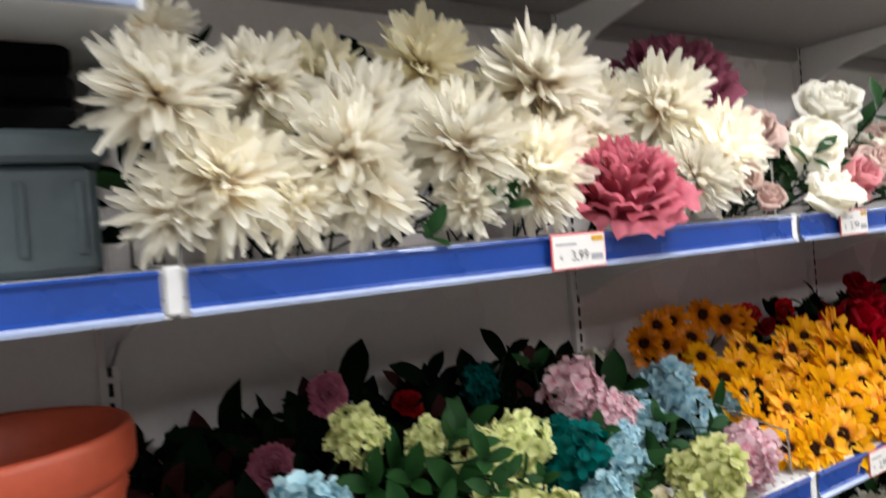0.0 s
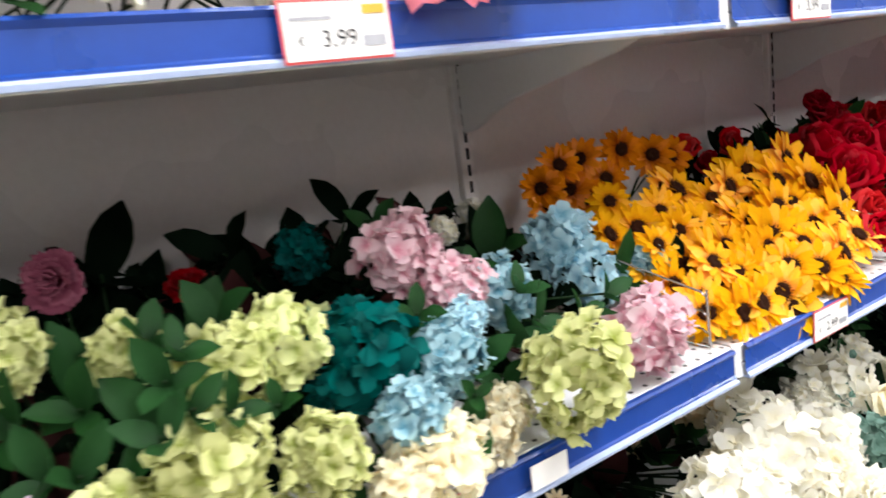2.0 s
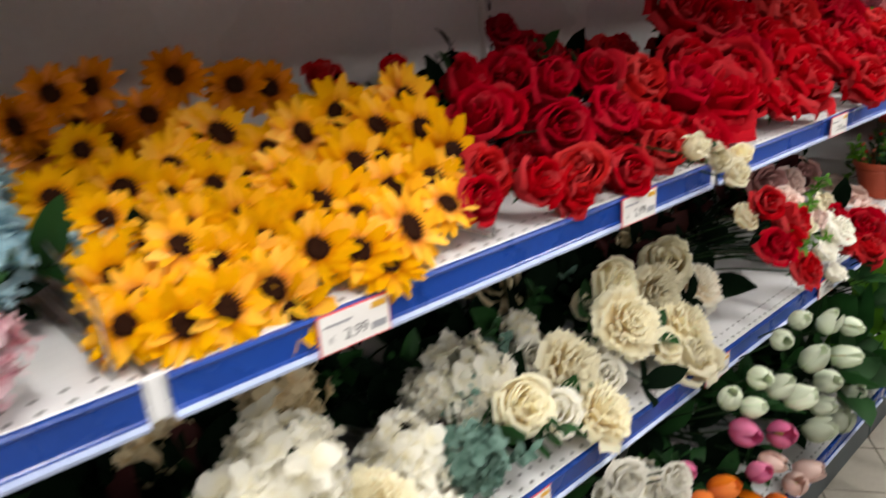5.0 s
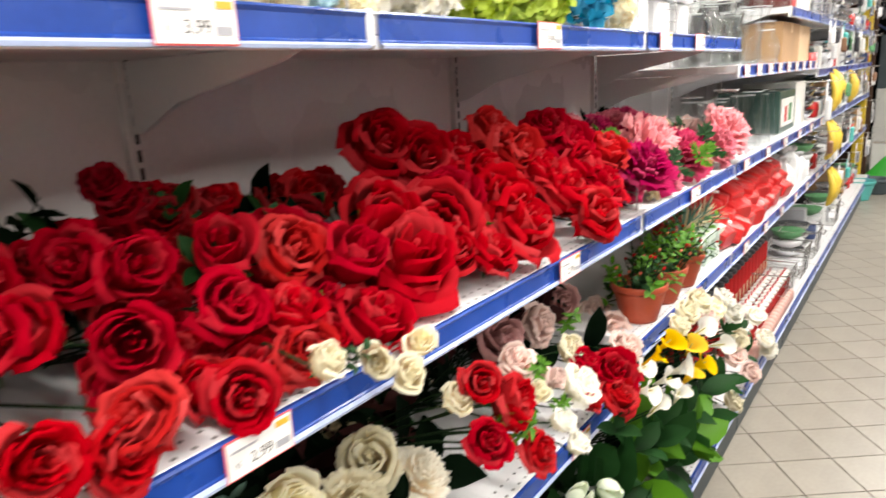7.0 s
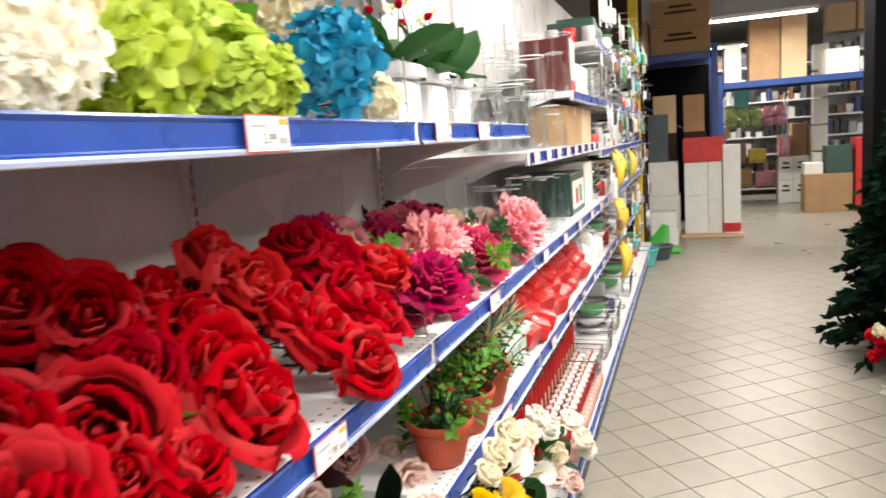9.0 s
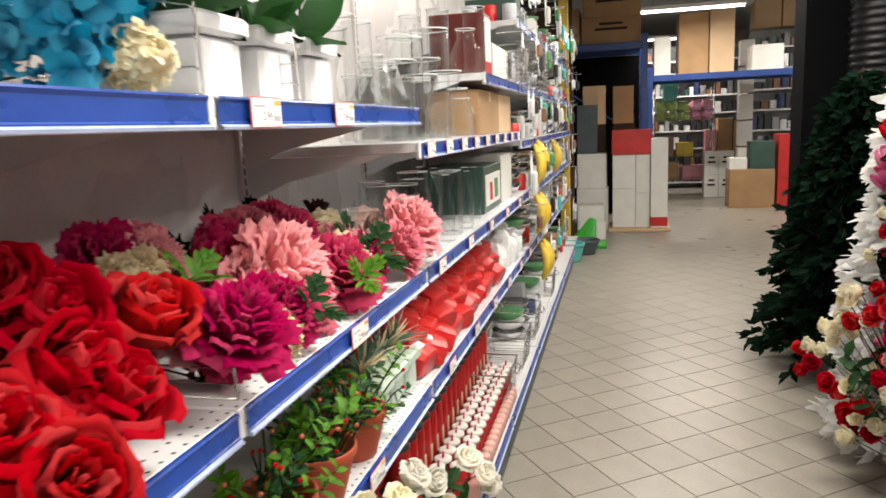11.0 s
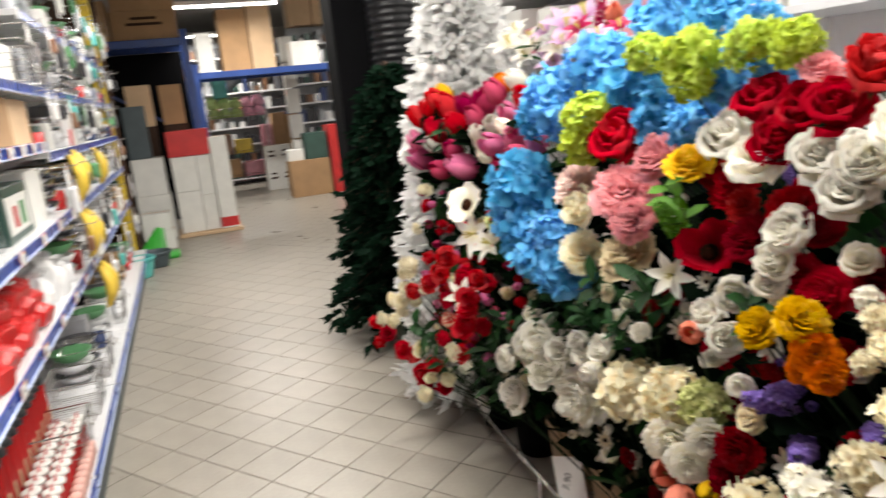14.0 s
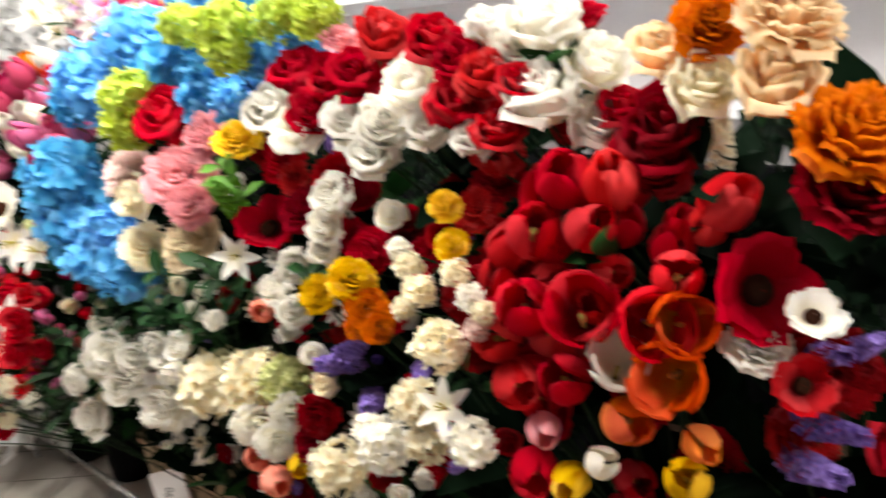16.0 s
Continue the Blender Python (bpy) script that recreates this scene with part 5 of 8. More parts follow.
bunch("snapdragon_bunch", "cream cloth snapdragon spikes", "flowers", bucket_base(2.75, 1.16), [("spray", "cream", 1.215, 2.803, 1.172, 0.018), ("spray", "cream", 1.205, 2.782, 1.151, 0.019), ("spray", "white", 1.224, 2.824, 1.189, 0.014), ("spray", "cream", 1.214, 2.816, 1.120, 0.014), ("spray", "cream", 1.196, 2.725, 1.180, 0.016), ("spray", "white", 1.186, 2.701, 1.162, 0.016), ("spray", "cream", 1.178, 2.679, 1.150, 0.013), ("spray", "pale_pink", 1.181, 2.692, 1.128, 0.013)], RIGHT, 'flowers on the display stand')
bunch("hydrangea_bunch", "cream cloth hydrangeas low in the buckets", "flowers", bucket_base(2.82, 0.97), [("spray", "cream", 1.185, 2.745, 1.099, 0.029), ("spray", "cream", 1.200, 2.802, 1.007, 0.030), ("spray", "white", 1.218, 2.871, 0.918, 0.037), ("spray", "cream", 1.256, 3.013, 0.820, 0.043), ("spray", "white", 1.173, 2.700, 1.000, 0.027), ("lily", "white", 1.186, 2.747, 1.022, 0.030), ("spray", "white", 1.227, 2.906, 0.928, 0.024), ("spray", "cream", 1.196, 2.785, 0.962, 0.026)], RIGHT, 'flowers on the display stand')
bunch("carnation_bunch", "small red and cream cloth roses before a white tree", "flowers", bucket_base(4.80, 0.67), [("rosebud", "red", 1.362, 4.685, 0.862, 0.029), ("rosebud", "cream", 1.310, 4.742, 0.838, 0.033), ("rosebud", "cream", 1.308, 4.762, 0.801, 0.030), ("rosebud", "red", 1.346, 4.555, 0.842, 0.034), ("rose", "red", 1.317, 4.593, 0.790, 0.035), ("rosebud", "bright_red", 1.334, 4.579, 0.801, 0.033), ("rosebud", "cream", 1.352, 4.736, 0.736, 0.027), ("rose", "bright_red", 1.305, 4.764, 0.728, 0.033), ("rosebud", "red", 1.334, 4.763, 0.725, 0.029), ("rose", "bright_red", 1.350, 4.506, 0.672, 0.034), ("rosebud", "cream", 1.357, 4.505, 0.672, 0.031), ("rose", "bright_red", 1.370, 4.565, 0.727, 0.034), ("rosebud", "bright_red", 1.340, 4.908, 0.411, 0.033)], RIGHT, 'flowers on the display stand')
bunch("carnation_bunch", "small red and cream cloth roses before a white tree", "flowers", bucket_base(4.80, 0.67), [("rosebud", "bright_red", 1.297, 4.953, 0.431, 0.039), ("rosebud", "bright_red", 1.341, 4.969, 0.392, 0.043), ("rosebud", "cream", 1.303, 4.809, 0.827, 0.029), ("rosebud", "cream", 1.322, 4.908, 0.765, 0.030), ("rosebud", "cream", 1.311, 4.873, 0.780, 0.026), ("rosebud", "cream", 1.327, 4.911, 0.700, 0.039), ("rose", "cream", 1.315, 4.843, 0.707, 0.039), ("rosebud", "cream", 1.305, 4.899, 0.659, 0.040), ("rosebud", "cream", 1.346, 4.860, 0.654, 0.029), ("rose", "cream", 1.280, 4.966, 0.646, 0.035), ("rose", "cream", 1.290, 4.897, 0.613, 0.027), ("rosebud", "cream", 1.317, 5.150, 0.490, 0.029), ("rosebud", "cream", 1.283, 5.174, 0.508, 0.034)], RIGHT, 'flowers on the display stand')
bunch("carnation_bunch", "small red and cream cloth roses before a white tree", "flowers", bucket_base(4.80, 0.67), [("rose", "cream", 1.326, 5.174, 0.490, 0.030), ("sprig", "leaf", 1.317, 4.696, 0.568, 0.106)], RIGHT, 'flowers on the display stand')
bunch("carnation_bunch", "small red cloth roses before a white tree", "flowers", bucket_base(4.56, 0.60), [("rosebud", "bright_red", 1.314, 4.652, 0.473, 0.034), ("rose", "bright_red", 1.348, 4.697, 0.430, 0.036), ("rosebud", "cream", 1.305, 4.736, 0.504, 0.037), ("rose", "cream", 1.328, 4.437, 0.580, 0.035), ("rose", "bright_red", 1.314, 4.479, 0.618, 0.035), ("rosebud", "bright_red", 1.358, 4.421, 0.569, 0.035), ("rose", "red", 1.344, 4.319, 0.708, 0.039), ("rosebud", "bright_red", 1.322, 4.291, 0.708, 0.039), ("rosebud", "bright_red", 1.328, 4.317, 0.696, 0.037), ("rose", "red", 1.343, 4.839, 0.310, 0.039), ("rosebud", "cream", 1.322, 4.781, 0.290, 0.040), ("rosebud", "bright_red", 1.341, 4.841, 0.356, 0.045), ("rosebud", "cream", 1.322, 4.684, 0.399, 0.033)], RIGHT, 'flowers on the display stand')
bunch("carnation_bunch", "small red cloth roses before a white tree", "flowers", bucket_base(4.56, 0.60), [("rosebud", "bright_red", 1.358, 4.657, 0.361, 0.037), ("rose", "cream", 1.361, 4.615, 0.414, 0.037), ("rosebud", "bright_red", 1.331, 5.484, 0.393, 0.041), ("rosebud", "bright_red", 1.328, 5.473, 0.303, 0.036), ("rose", "red", 1.350, 5.408, 0.355, 0.040), ("rose", "bright_red", 1.330, 4.259, 0.782, 0.039), ("rose", "red", 1.378, 4.263, 0.713, 0.030), ("rosebud", "bright_red", 1.329, 4.294, 0.723, 0.035), ("rosebud", "red", 1.367, 4.179, 0.872, 0.037), ("rosebud", "red", 1.313, 4.192, 0.836, 0.043), ("rosebud", "red", 1.324, 4.131, 0.904, 0.037), ("rosebud", "red", 1.315, 4.420, 0.861, 0.035), ("rose", "red", 1.334, 4.430, 0.917, 0.037)], RIGHT, 'flowers on the display stand')
bunch("carnation_bunch", "small red cloth roses before a white tree", "flowers", bucket_base(4.56, 0.60), [("rose", "red", 1.361, 4.342, 0.857, 0.041), ("lily", "white", 1.328, 4.302, 0.816, 0.051), ("sprig", "leaf", 1.326, 4.596, 0.484, 0.077)], RIGHT, 'flowers on the display stand')
bunch("lily_bunch", "white cloth lilies with green hearts", "flowers", bucket_base(4.32, 1.02), [("poppy", "white", 1.422, 4.429, 1.080, 0.070), ("lily", "white", 1.421, 4.398, 0.986, 0.068), ("lily", "white", 1.417, 4.262, 0.978, 0.057), ("spike", "lime", 1.414, 4.201, 1.054, 0.070)], RIGHT, 'flowers on the display stand')
bunch("tulip_bunch", "big red cloth tulips in a bucket", "flowers", bucket_base(2.59, 1.23), [("tulip", "bright_red", 1.219, 2.606, 1.280, 0.041), ("tulip", "bright_red", 1.212, 2.558, 1.281, 0.037), ("tulip", "bright_red", 1.214, 2.638, 1.229, 0.040), ("tulip", "bright_red", 1.206, 2.575, 1.240, 0.035), ("tulip", "bright_red", 1.200, 2.643, 1.154, 0.044), ("open_tulip", "red", 1.191, 2.578, 1.158, 0.040), ("bigleaf", "leaf", 1.204, 2.566, 1.233, 0.036)], RIGHT, 'flowers on the display stand')
bunch("tulip_bunch", "big red cloth tulips in a bucket", "flowers", bucket_base(2.62, 1.08), [("tulip", "bright_red", 1.203, 2.660, 1.065, 0.040), ("tulip", "bright_red", 1.192, 2.598, 1.089, 0.038), ("tulip", "bright_red", 1.199, 2.642, 0.968, 0.040), ("tulip", "pink", 1.196, 2.627, 1.024, 0.027), ("tulip", "bright_red", 1.209, 2.685, 1.109, 0.040), ("tulip", "bright_red", 1.187, 2.489, 1.211, 0.032)], RIGHT, 'flowers on the display stand')
bunch("tulip_bunch", "flame-coloured cloth tulips in a bucket", "flowers", bucket_base(2.52, 1.08), [("open_tulip", "bright_red", 1.182, 2.510, 1.167, 0.036), ("open_tulip", "flame", 1.179, 2.483, 1.172, 0.031), ("open_tulip", "flame", 1.175, 2.488, 1.126, 0.036), ("tulip", "flame", 1.182, 2.531, 1.068, 0.034), ("open_tulip", "white", 1.183, 2.541, 1.117, 0.031), ("tulip", "yellow", 1.192, 2.595, 0.977, 0.029), ("tulip", "white", 1.186, 2.559, 1.012, 0.024), ("tulip", "yellow", 1.173, 2.474, 1.030, 0.030), ("tulip", "orange", 1.171, 2.462, 1.070, 0.024)], RIGHT, 'flowers on the display stand')
bunch("poppy_bunch", "large red and white cloth anemones", "flowers", bucket_base(2.42, 1.19), [("poppy", "red", 1.197, 2.429, 1.204, 0.044), ("tulip", "bright_red", 1.214, 2.459, 1.269, 0.034), ("peony", "white", 1.187, 2.423, 1.161, 0.025), ("poppy", "red", 1.180, 2.390, 1.137, 0.024), ("poppy", "white", 1.188, 2.387, 1.192, 0.022)], RIGHT, 'flowers on the display stand')
bunch("lavender_bunch", "purple cloth lavender spikes", "flowers", bucket_base(2.40, 1.13), [("spike", "purple", 1.210, 2.382, 1.154, 0.031), ("spike", "purple", 1.209, 2.381, 1.050, 0.037), ("spike", "purple", 1.208, 2.359, 1.162, 0.027), ("spike", "purple", 1.207, 2.371, 1.091, 0.031), ("spike", "purple", 1.235, 2.535, 1.162, 0.023), ("sprig", "dark_leaf", 1.213, 2.360, 1.188, 0.033)], RIGHT, 'flowers on the display stand')
bunch("peony_bunch", "large orange and peach cloth peonies", "flowers", bucket_base(2.45, 1.38), [("peony", "orange", 1.193, 2.371, 1.329, 0.039), ("rose", "peach", 1.208, 2.427, 1.363, 0.035), ("peony", "orange", 1.226, 2.480, 1.409, 0.028), ("peony", "peach", 1.217, 2.419, 1.412, 0.039), ("rose", "cream", 1.217, 2.482, 1.362, 0.030), ("rose", "peach", 1.228, 2.519, 1.392, 0.028)], RIGHT, 'flowers on the display stand')
bunch("rose_bunch", "dark red and white cloth roses in a bucket", "flowers", bucket_base(2.60, 1.36), [("rose", "dark_red", 1.244, 2.519, 1.322, 0.046), ("rose", "dark_red", 1.240, 2.524, 1.295, 0.034), ("rose", "white", 1.271, 2.653, 1.353, 0.041), ("rose", "white", 1.268, 2.596, 1.383, 0.036), ("rose", "white", 1.256, 2.586, 1.327, 0.031), ("rose", "red", 1.255, 2.562, 1.343, 0.026), ("bigleaf", "leaf", 1.277, 2.631, 1.402, 0.034), ("rose", "white", 1.297, 2.706, 1.412, 0.038), ("rose", "red", 1.279, 2.607, 1.427, 0.018)], RIGHT, 'flowers on the display stand')
bunch("leaf_spray", "small green leaves round white cloth roses", "foliage", bucket_base(3.88, 0.76), [("sprig", "leaf", 1.422, 4.147, 0.732, 0.074), ("sprig", "leaf", 1.415, 3.938, 0.817, 0.067), ("sprig", "leaf", 1.408, 3.783, 0.810, 0.063), ("sprig", "leaf", 1.390, 3.633, 0.894, 0.057), ("sprig", "leaf", 1.432, 4.404, 0.505, 0.084), ("sprig", "leaf", 1.416, 3.960, 0.628, 0.069), ("sprig", "leaf", 1.397, 3.691, 0.900, 0.059), ("sprig", "leaf", 1.421, 4.101, 0.637, 0.074), ("sprig", "leaf", 1.426, 4.249, 0.436, 0.080), ("sprig", "leaf", 1.373, 3.493, 0.919, 0.053), ("sprig", "leaf", 1.408, 3.785, 0.914, 0.062), ("sprig", "leaf", 1.353, 3.379, 0.980, 0.048)], RIGHT, 'flowers on the display stand')
bunch("rose_bunch", "small white cloth rosebuds among leaves", "flowers", bucket_base(3.74, 0.80), [("rosebud", "white", 1.394, 3.911, 0.782, 0.053), ("rosebud", "white", 1.388, 3.783, 0.786, 0.049), ("rosebud", "white", 1.374, 3.667, 0.849, 0.035), ("rosebud", "white", 1.359, 3.547, 0.871, 0.036), ("rosebud", "white", 1.402, 4.132, 0.652, 0.049), ("rosebud", "white", 1.332, 3.370, 0.971, 0.023), ("rosebud", "white", 1.367, 3.607, 0.798, 0.035), ("rosebud", "white", 1.394, 3.906, 0.686, 0.049)], RIGHT, 'flowers on the display stand')
bunch("tulip_bunch", "crowded red and pink cloth tulips in a bucket", "flowers", bucket_base(4.70, 1.32), [("tulip", "bright_red", 1.504, 5.069, 1.359, 0.059), ("tulip", "bright_red", 1.524, 4.900, 1.426, 0.056), ("tulip", "bright_red", 1.524, 4.692, 1.331, 0.058), ("tulip", "magenta", 1.540, 4.570, 1.355, 0.050), ("tulip", "hot_pink", 1.525, 4.413, 1.266, 0.058), ("tulip", "magenta", 1.503, 4.710, 1.235, 0.054), ("tulip", "white", 1.531, 4.548, 1.301, 0.040)], RIGHT, 'flowers on the display stand')
bunch("tulip_bunch", "crowded magenta and red cloth tulips in a bucket", "flowers", bucket_base(4.40, 1.31), [("tulip", "magenta", 1.558, 4.424, 1.429, 0.053), ("tulip", "bright_red", 1.547, 4.209, 1.412, 0.048), ("tulip", "hot_pink", 1.517, 4.086, 1.286, 0.050), ("tulip", "magenta", 1.512, 4.196, 1.237, 0.053), ("tulip", "bright_red", 1.531, 4.074, 1.354, 0.046), ("tulip", "white", 1.534, 4.327, 1.326, 0.037), ("tulip", "magenta", 1.481, 4.796, 1.165, 0.055), ("tulip", "hot_pink", 1.485, 5.066, 1.264, 0.053)], RIGHT, 'flowers on the display stand')
bunch("orchid_bunch", "mauve cloth orchids in a bucket", "flowers", bucket_base(4.38, 1.59), [("lily", "lilac", 1.799, 4.514, 1.624, 0.055), ("lily", "lilac", 1.785, 4.368, 1.573, 0.049), ("lily", "magenta", 1.788, 4.276, 1.605, 0.043), ("lily", "white", 1.775, 4.618, 1.553, 0.053), ("lily", "lilac", 1.777, 4.151, 1.574, 0.041), ("lily", "white", 1.786, 4.700, 1.647, 0.050), ("lily", "magenta", 1.775, 4.040, 1.584, 0.039)], RIGHT, 'flowers on the display stand')
bunch("tulip_bunch", "crowded red cloth tulips in a bucket", "flowers", bucket_base(2.62, 1.21), [("tulip", "bright_red", 1.251, 2.647, 1.255, 0.037), ("tulip", "bright_red", 1.240, 2.553, 1.273, 0.034), ("tulip", "bright_red", 1.250, 2.690, 1.197, 0.036), ("tulip", "bright_red", 1.237, 2.623, 1.207, 0.034), ("tulip", "bright_red", 1.233, 2.556, 1.237, 0.031), ("tulip", "bright_red", 1.246, 2.705, 1.157, 0.035), ("tulip", "bright_red", 1.226, 2.565, 1.194, 0.031), ("tulip", "bright_red", 1.231, 2.627, 1.173, 0.034)], RIGHT, 'flowers on the display stand')
bunch("tulip_bunch", "crowded red cloth tulips in a bucket", "flowers", bucket_base(2.58, 1.16), [("tulip", "bright_red", 1.243, 2.698, 1.120, 0.037), ("tulip", "bright_red", 1.227, 2.631, 1.118, 0.035), ("tulip", "bright_red", 1.220, 2.574, 1.160, 0.030), ("tulip", "bright_red", 1.230, 2.650, 1.081, 0.034), ("tulip", "bright_red", 1.223, 2.607, 1.106, 0.030), ("tulip", "bright_red", 1.222, 2.505, 1.224, 0.030), ("tulip", "bright_red", 1.225, 2.497, 1.244, 0.026), ("tulip", "bright_red", 1.223, 2.477, 1.247, 0.026)], RIGHT, 'flowers on the display stand')
bunch("foliage_bunch", "broad green leaves over lime hydrangeas", "foliage", (-0.400, 0.338, 1.060), [("bigleaf", "leaf", 0.030, 0.315, 1.265, 0.026), ("bigleaf", "leaf", -0.020, 0.342, 1.267, 0.025), ("bigleaf", "leaf", -0.060, 0.329, 1.275, 0.028), ("bigleaf", "leaf", 0.050, 0.357, 1.235, 0.021), ("bigleaf", "leaf", 0.060, 0.301, 1.239, 0.026), ("bigleaf", "leaf", 0.040, 0.388, 1.222, 0.017), ("bigleaf", "leaf", 0.050, 0.333, 1.245, 0.020)], LEFT, 'flowers on the shelves')
bunch("foliage_bunch", "small dark leaves among pale blue hydrangeas", "foliage", (-0.400, 0.705, 1.060), [("bigleaf", "leaf", -0.060, 0.711, 1.215, 0.026), ("bigleaf", "leaf", -0.050, 0.728, 1.175, 0.029), ("bigleaf", "leaf", -0.120, 0.688, 1.231, 0.024), ("bigleaf", "leaf", -0.060, 0.814, 1.155, 0.028), ("bigleaf", "leaf", 0.030, 0.567, 1.161, 0.016), ("bigleaf", "leaf", -0.020, 0.528, 1.223, 0.019), ("bigleaf", "leaf", -0.100, 0.897, 1.153, 0.027)], LEFT, 'flowers on the shelves')
bunch("hydrangea_bunch", "lime green cloth hydrangeas with leaves at the shelf edge", "flowers", (-0.400, 0.240, 1.060), [("hydrangea", "lime", 0.040, 0.268, 1.169, 0.041), ("hydrangea", "lime", -0.120, 0.225, 1.275, 0.039), ("bigleaf", "leaf", -0.020, 0.228, 1.207, 0.034), ("bigleaf", "leaf", -0.080, 0.216, 1.233, 0.034), ("bigleaf", "leaf", 0.020, 0.261, 1.215, 0.026), ("bigleaf", "leaf", -0.060, 0.266, 1.235, 0.029), ("bigleaf", "leaf", 0.040, 0.216, 1.181, 0.025)], LEFT, 'flowers on the shelves')

# leaves that close the gaps between the heads, shade painted into their colour
qf = random.Random(77)
for fy in BUCKET_Y:
    for tier, zc in ((0, 0.55), (1, 0.9), (2, 1.2)):
        bx, by, bz = bucket_spot(fy, tier)
        bunch("foliage_bunch", "green artificial leaves, blackened for shade, between the flower heads", "foliage", (bx, by, bz + 0.02), [
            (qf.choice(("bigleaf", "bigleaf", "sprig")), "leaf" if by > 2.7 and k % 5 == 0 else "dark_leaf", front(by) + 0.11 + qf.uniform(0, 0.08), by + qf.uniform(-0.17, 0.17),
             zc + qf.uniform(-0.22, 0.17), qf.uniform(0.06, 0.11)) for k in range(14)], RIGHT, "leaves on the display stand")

# small heads that crowd between the large ones
for fy in BUCKET_Y:
    if fy < 2.3:
        small = [("tulip", "bright_red"), ("tulip", "bright_red"), ("rosebud", "red"), ("tulip", "red"), ("spike", "purple"), ("tulip", "orange")]
    elif fy < 2.9:
        small = [("peony", "red"), ("rosebud", "red"), ("peony", "dark_red"), ("spike", "cream"), ("tulip", "red")]
    elif fy < 3.5:
        small = [("peony", "dark_red"), ("rosebud", "white"), ("peony", "red"), ("daisy", "white"), ("spike", "purple"), ("spike", "white")]
    elif fy < 4.2:
        small = [("rosebud", "white"), ("rosebud", "cream"), ("spike", "white"), ("daisy", "cream"), ("rosebud", "white")]
    else:
        small = [("rosebud", "red"), ("tulip", "hot_pink"), ("rosebud", "cream"), ("bud", "red"), ("tulip", "magenta")]
    for tier, zc in ((0, 0.62), (1, 0.92), (2, 1.2)):
        bx, by, bz = bucket_spot(fy, tier)
        if tier == 2 and (fy > 3.4 or fy < 2.2):
            continue
        bunch("filler_bunch", "small mixed cloth blossoms on thin stems", "flowers", (bx, by, bz + 0.02), [
            (*qf.choice(small), front(by) + 0.05 + qf.uniform(-0.01, 0.06), by + qf.uniform(-0.16, 0.16), zc + qf.uniform(-0.17, 0.15), qf.uniform(0.018, 0.036 if by < 2.9 else 0.03)) for k in range(18 if by < 2.9 else 14)], RIGHT, "flowers on the display stand")

# ---- filled stretches of shelf ----
def pile(name, label, y0, y1, z, n, picks, r, x0=-0.34, x1=-0.01, rise=0.24, per=7, leaf=None, lr=0.05, low=0.05, seed=1, face=LEFT):
    """Bunches laid with their heads to the aisle: low at the front, higher at the back."""
    q = random.Random(seed)
    k = max(1, round(n / per))
    for i in range(k):
        ya, yb = y0 + (y1 - y0) * i / k, y0 + (y1 - y0) * (i + 1) / k
        hs = []
        for j in range(per):
            u = (j + q.random()) / per
            x = x1 + (x0 - x1) * u
            s = r * q.uniform(0.85, 1.15)
            shape, colour = q.choice(picks)
            hs.append((shape, colour, x, q.uniform(ya, yb), z + low + s * 0.4 + rise * u + q.uniform(-0.01, 0.03), s))
            if leaf and j % 2 == 0:
                hs.append((q.choice(leaf[0]), leaf[1], x - 0.04, q.uniform(ya, yb), z + low + rise * u + q.uniform(-0.02, 0.05), lr * q.uniform(0.8, 1.2)))
        bunch(name, label, "flowers", (-0.42, (ya + yb) / 2, z + 0.002), hs, face, "flowers on the shelves")


SUN = [("sunflower", "sun")]
# leaf picks for shelf backs and gaps, coloured as dark as the shade there
SHADE_LEAVES = [("bigleaf", "dark_leaf"), ("bigleaf", "dark_leaf"), ("sprig", "dark_leaf"), ("bigleaf", "plum_leaf")]
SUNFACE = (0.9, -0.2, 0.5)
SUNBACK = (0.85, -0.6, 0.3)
SHADE_GREENS = [("bigleaf", "dark_leaf"), ("bigleaf", "dark_leaf"), ("sprig", "dark_leaf"), ("bigleaf", "leaf")]
pile("foliage_bunch", "dense leaves, blackened for shade, against the back panel", -0.02, 0.5, ZB, 72, SHADE_LEAVES, 0.06, -0.48, -0.18, 0.05, 12, None, 0.05, 0.0, 36)
pile("foliage_bunch", "dense leaves, blackened for shade, against the back panel", 0.0, 0.9, ZB, 84, SHADE_LEAVES, 0.05, -0.48, -0.24, 0.06, 12, None, 0.05, 0.08, 37)
pile("foliage_bunch", "dark leaves, blackened for shade, behind the roses", 1.4, 2.9, ZB, 28, SHADE_GREENS, 0.07, -0.45, -0.25, 0.06, 7, None, 0.05, 0.06, 22)
pile("foliage_bunch", "dark leaves, blackened for shade, among the hydrangeas", 0.0, 0.96, ZB, 132, SHADE_LEAVES, 0.05, -0.46, -0.14, 0.10, 12, None, 0.05, 0.015, 23)
pile("foliage_bunch", "dark leaves, blackened for shade, behind the white flowers", 0.0, 3.0, ZC, 60, SHADE_GREENS, 0.075, -0.45, -0.08, 0.12, 6, None, 0.05, 0.03, 24)
pile("foliage_bunch", "dense leaves, blackened for shade, at the back of the shelf", -0.05, 1.0, ZC, 108, SHADE_LEAVES, 0.075, -0.50, -0.16, 0.2, 12, None, 0.05, 0.03, 33)
pile("foliage_bunch", "dense leaves, blackened for shade, at the back of the shelf", 0.95, 3.0, ZC, 132, SHADE_LEAVES, 0.07, -0.50, -0.2, 0.14, 12, None, 0.05, 0.10, 34)
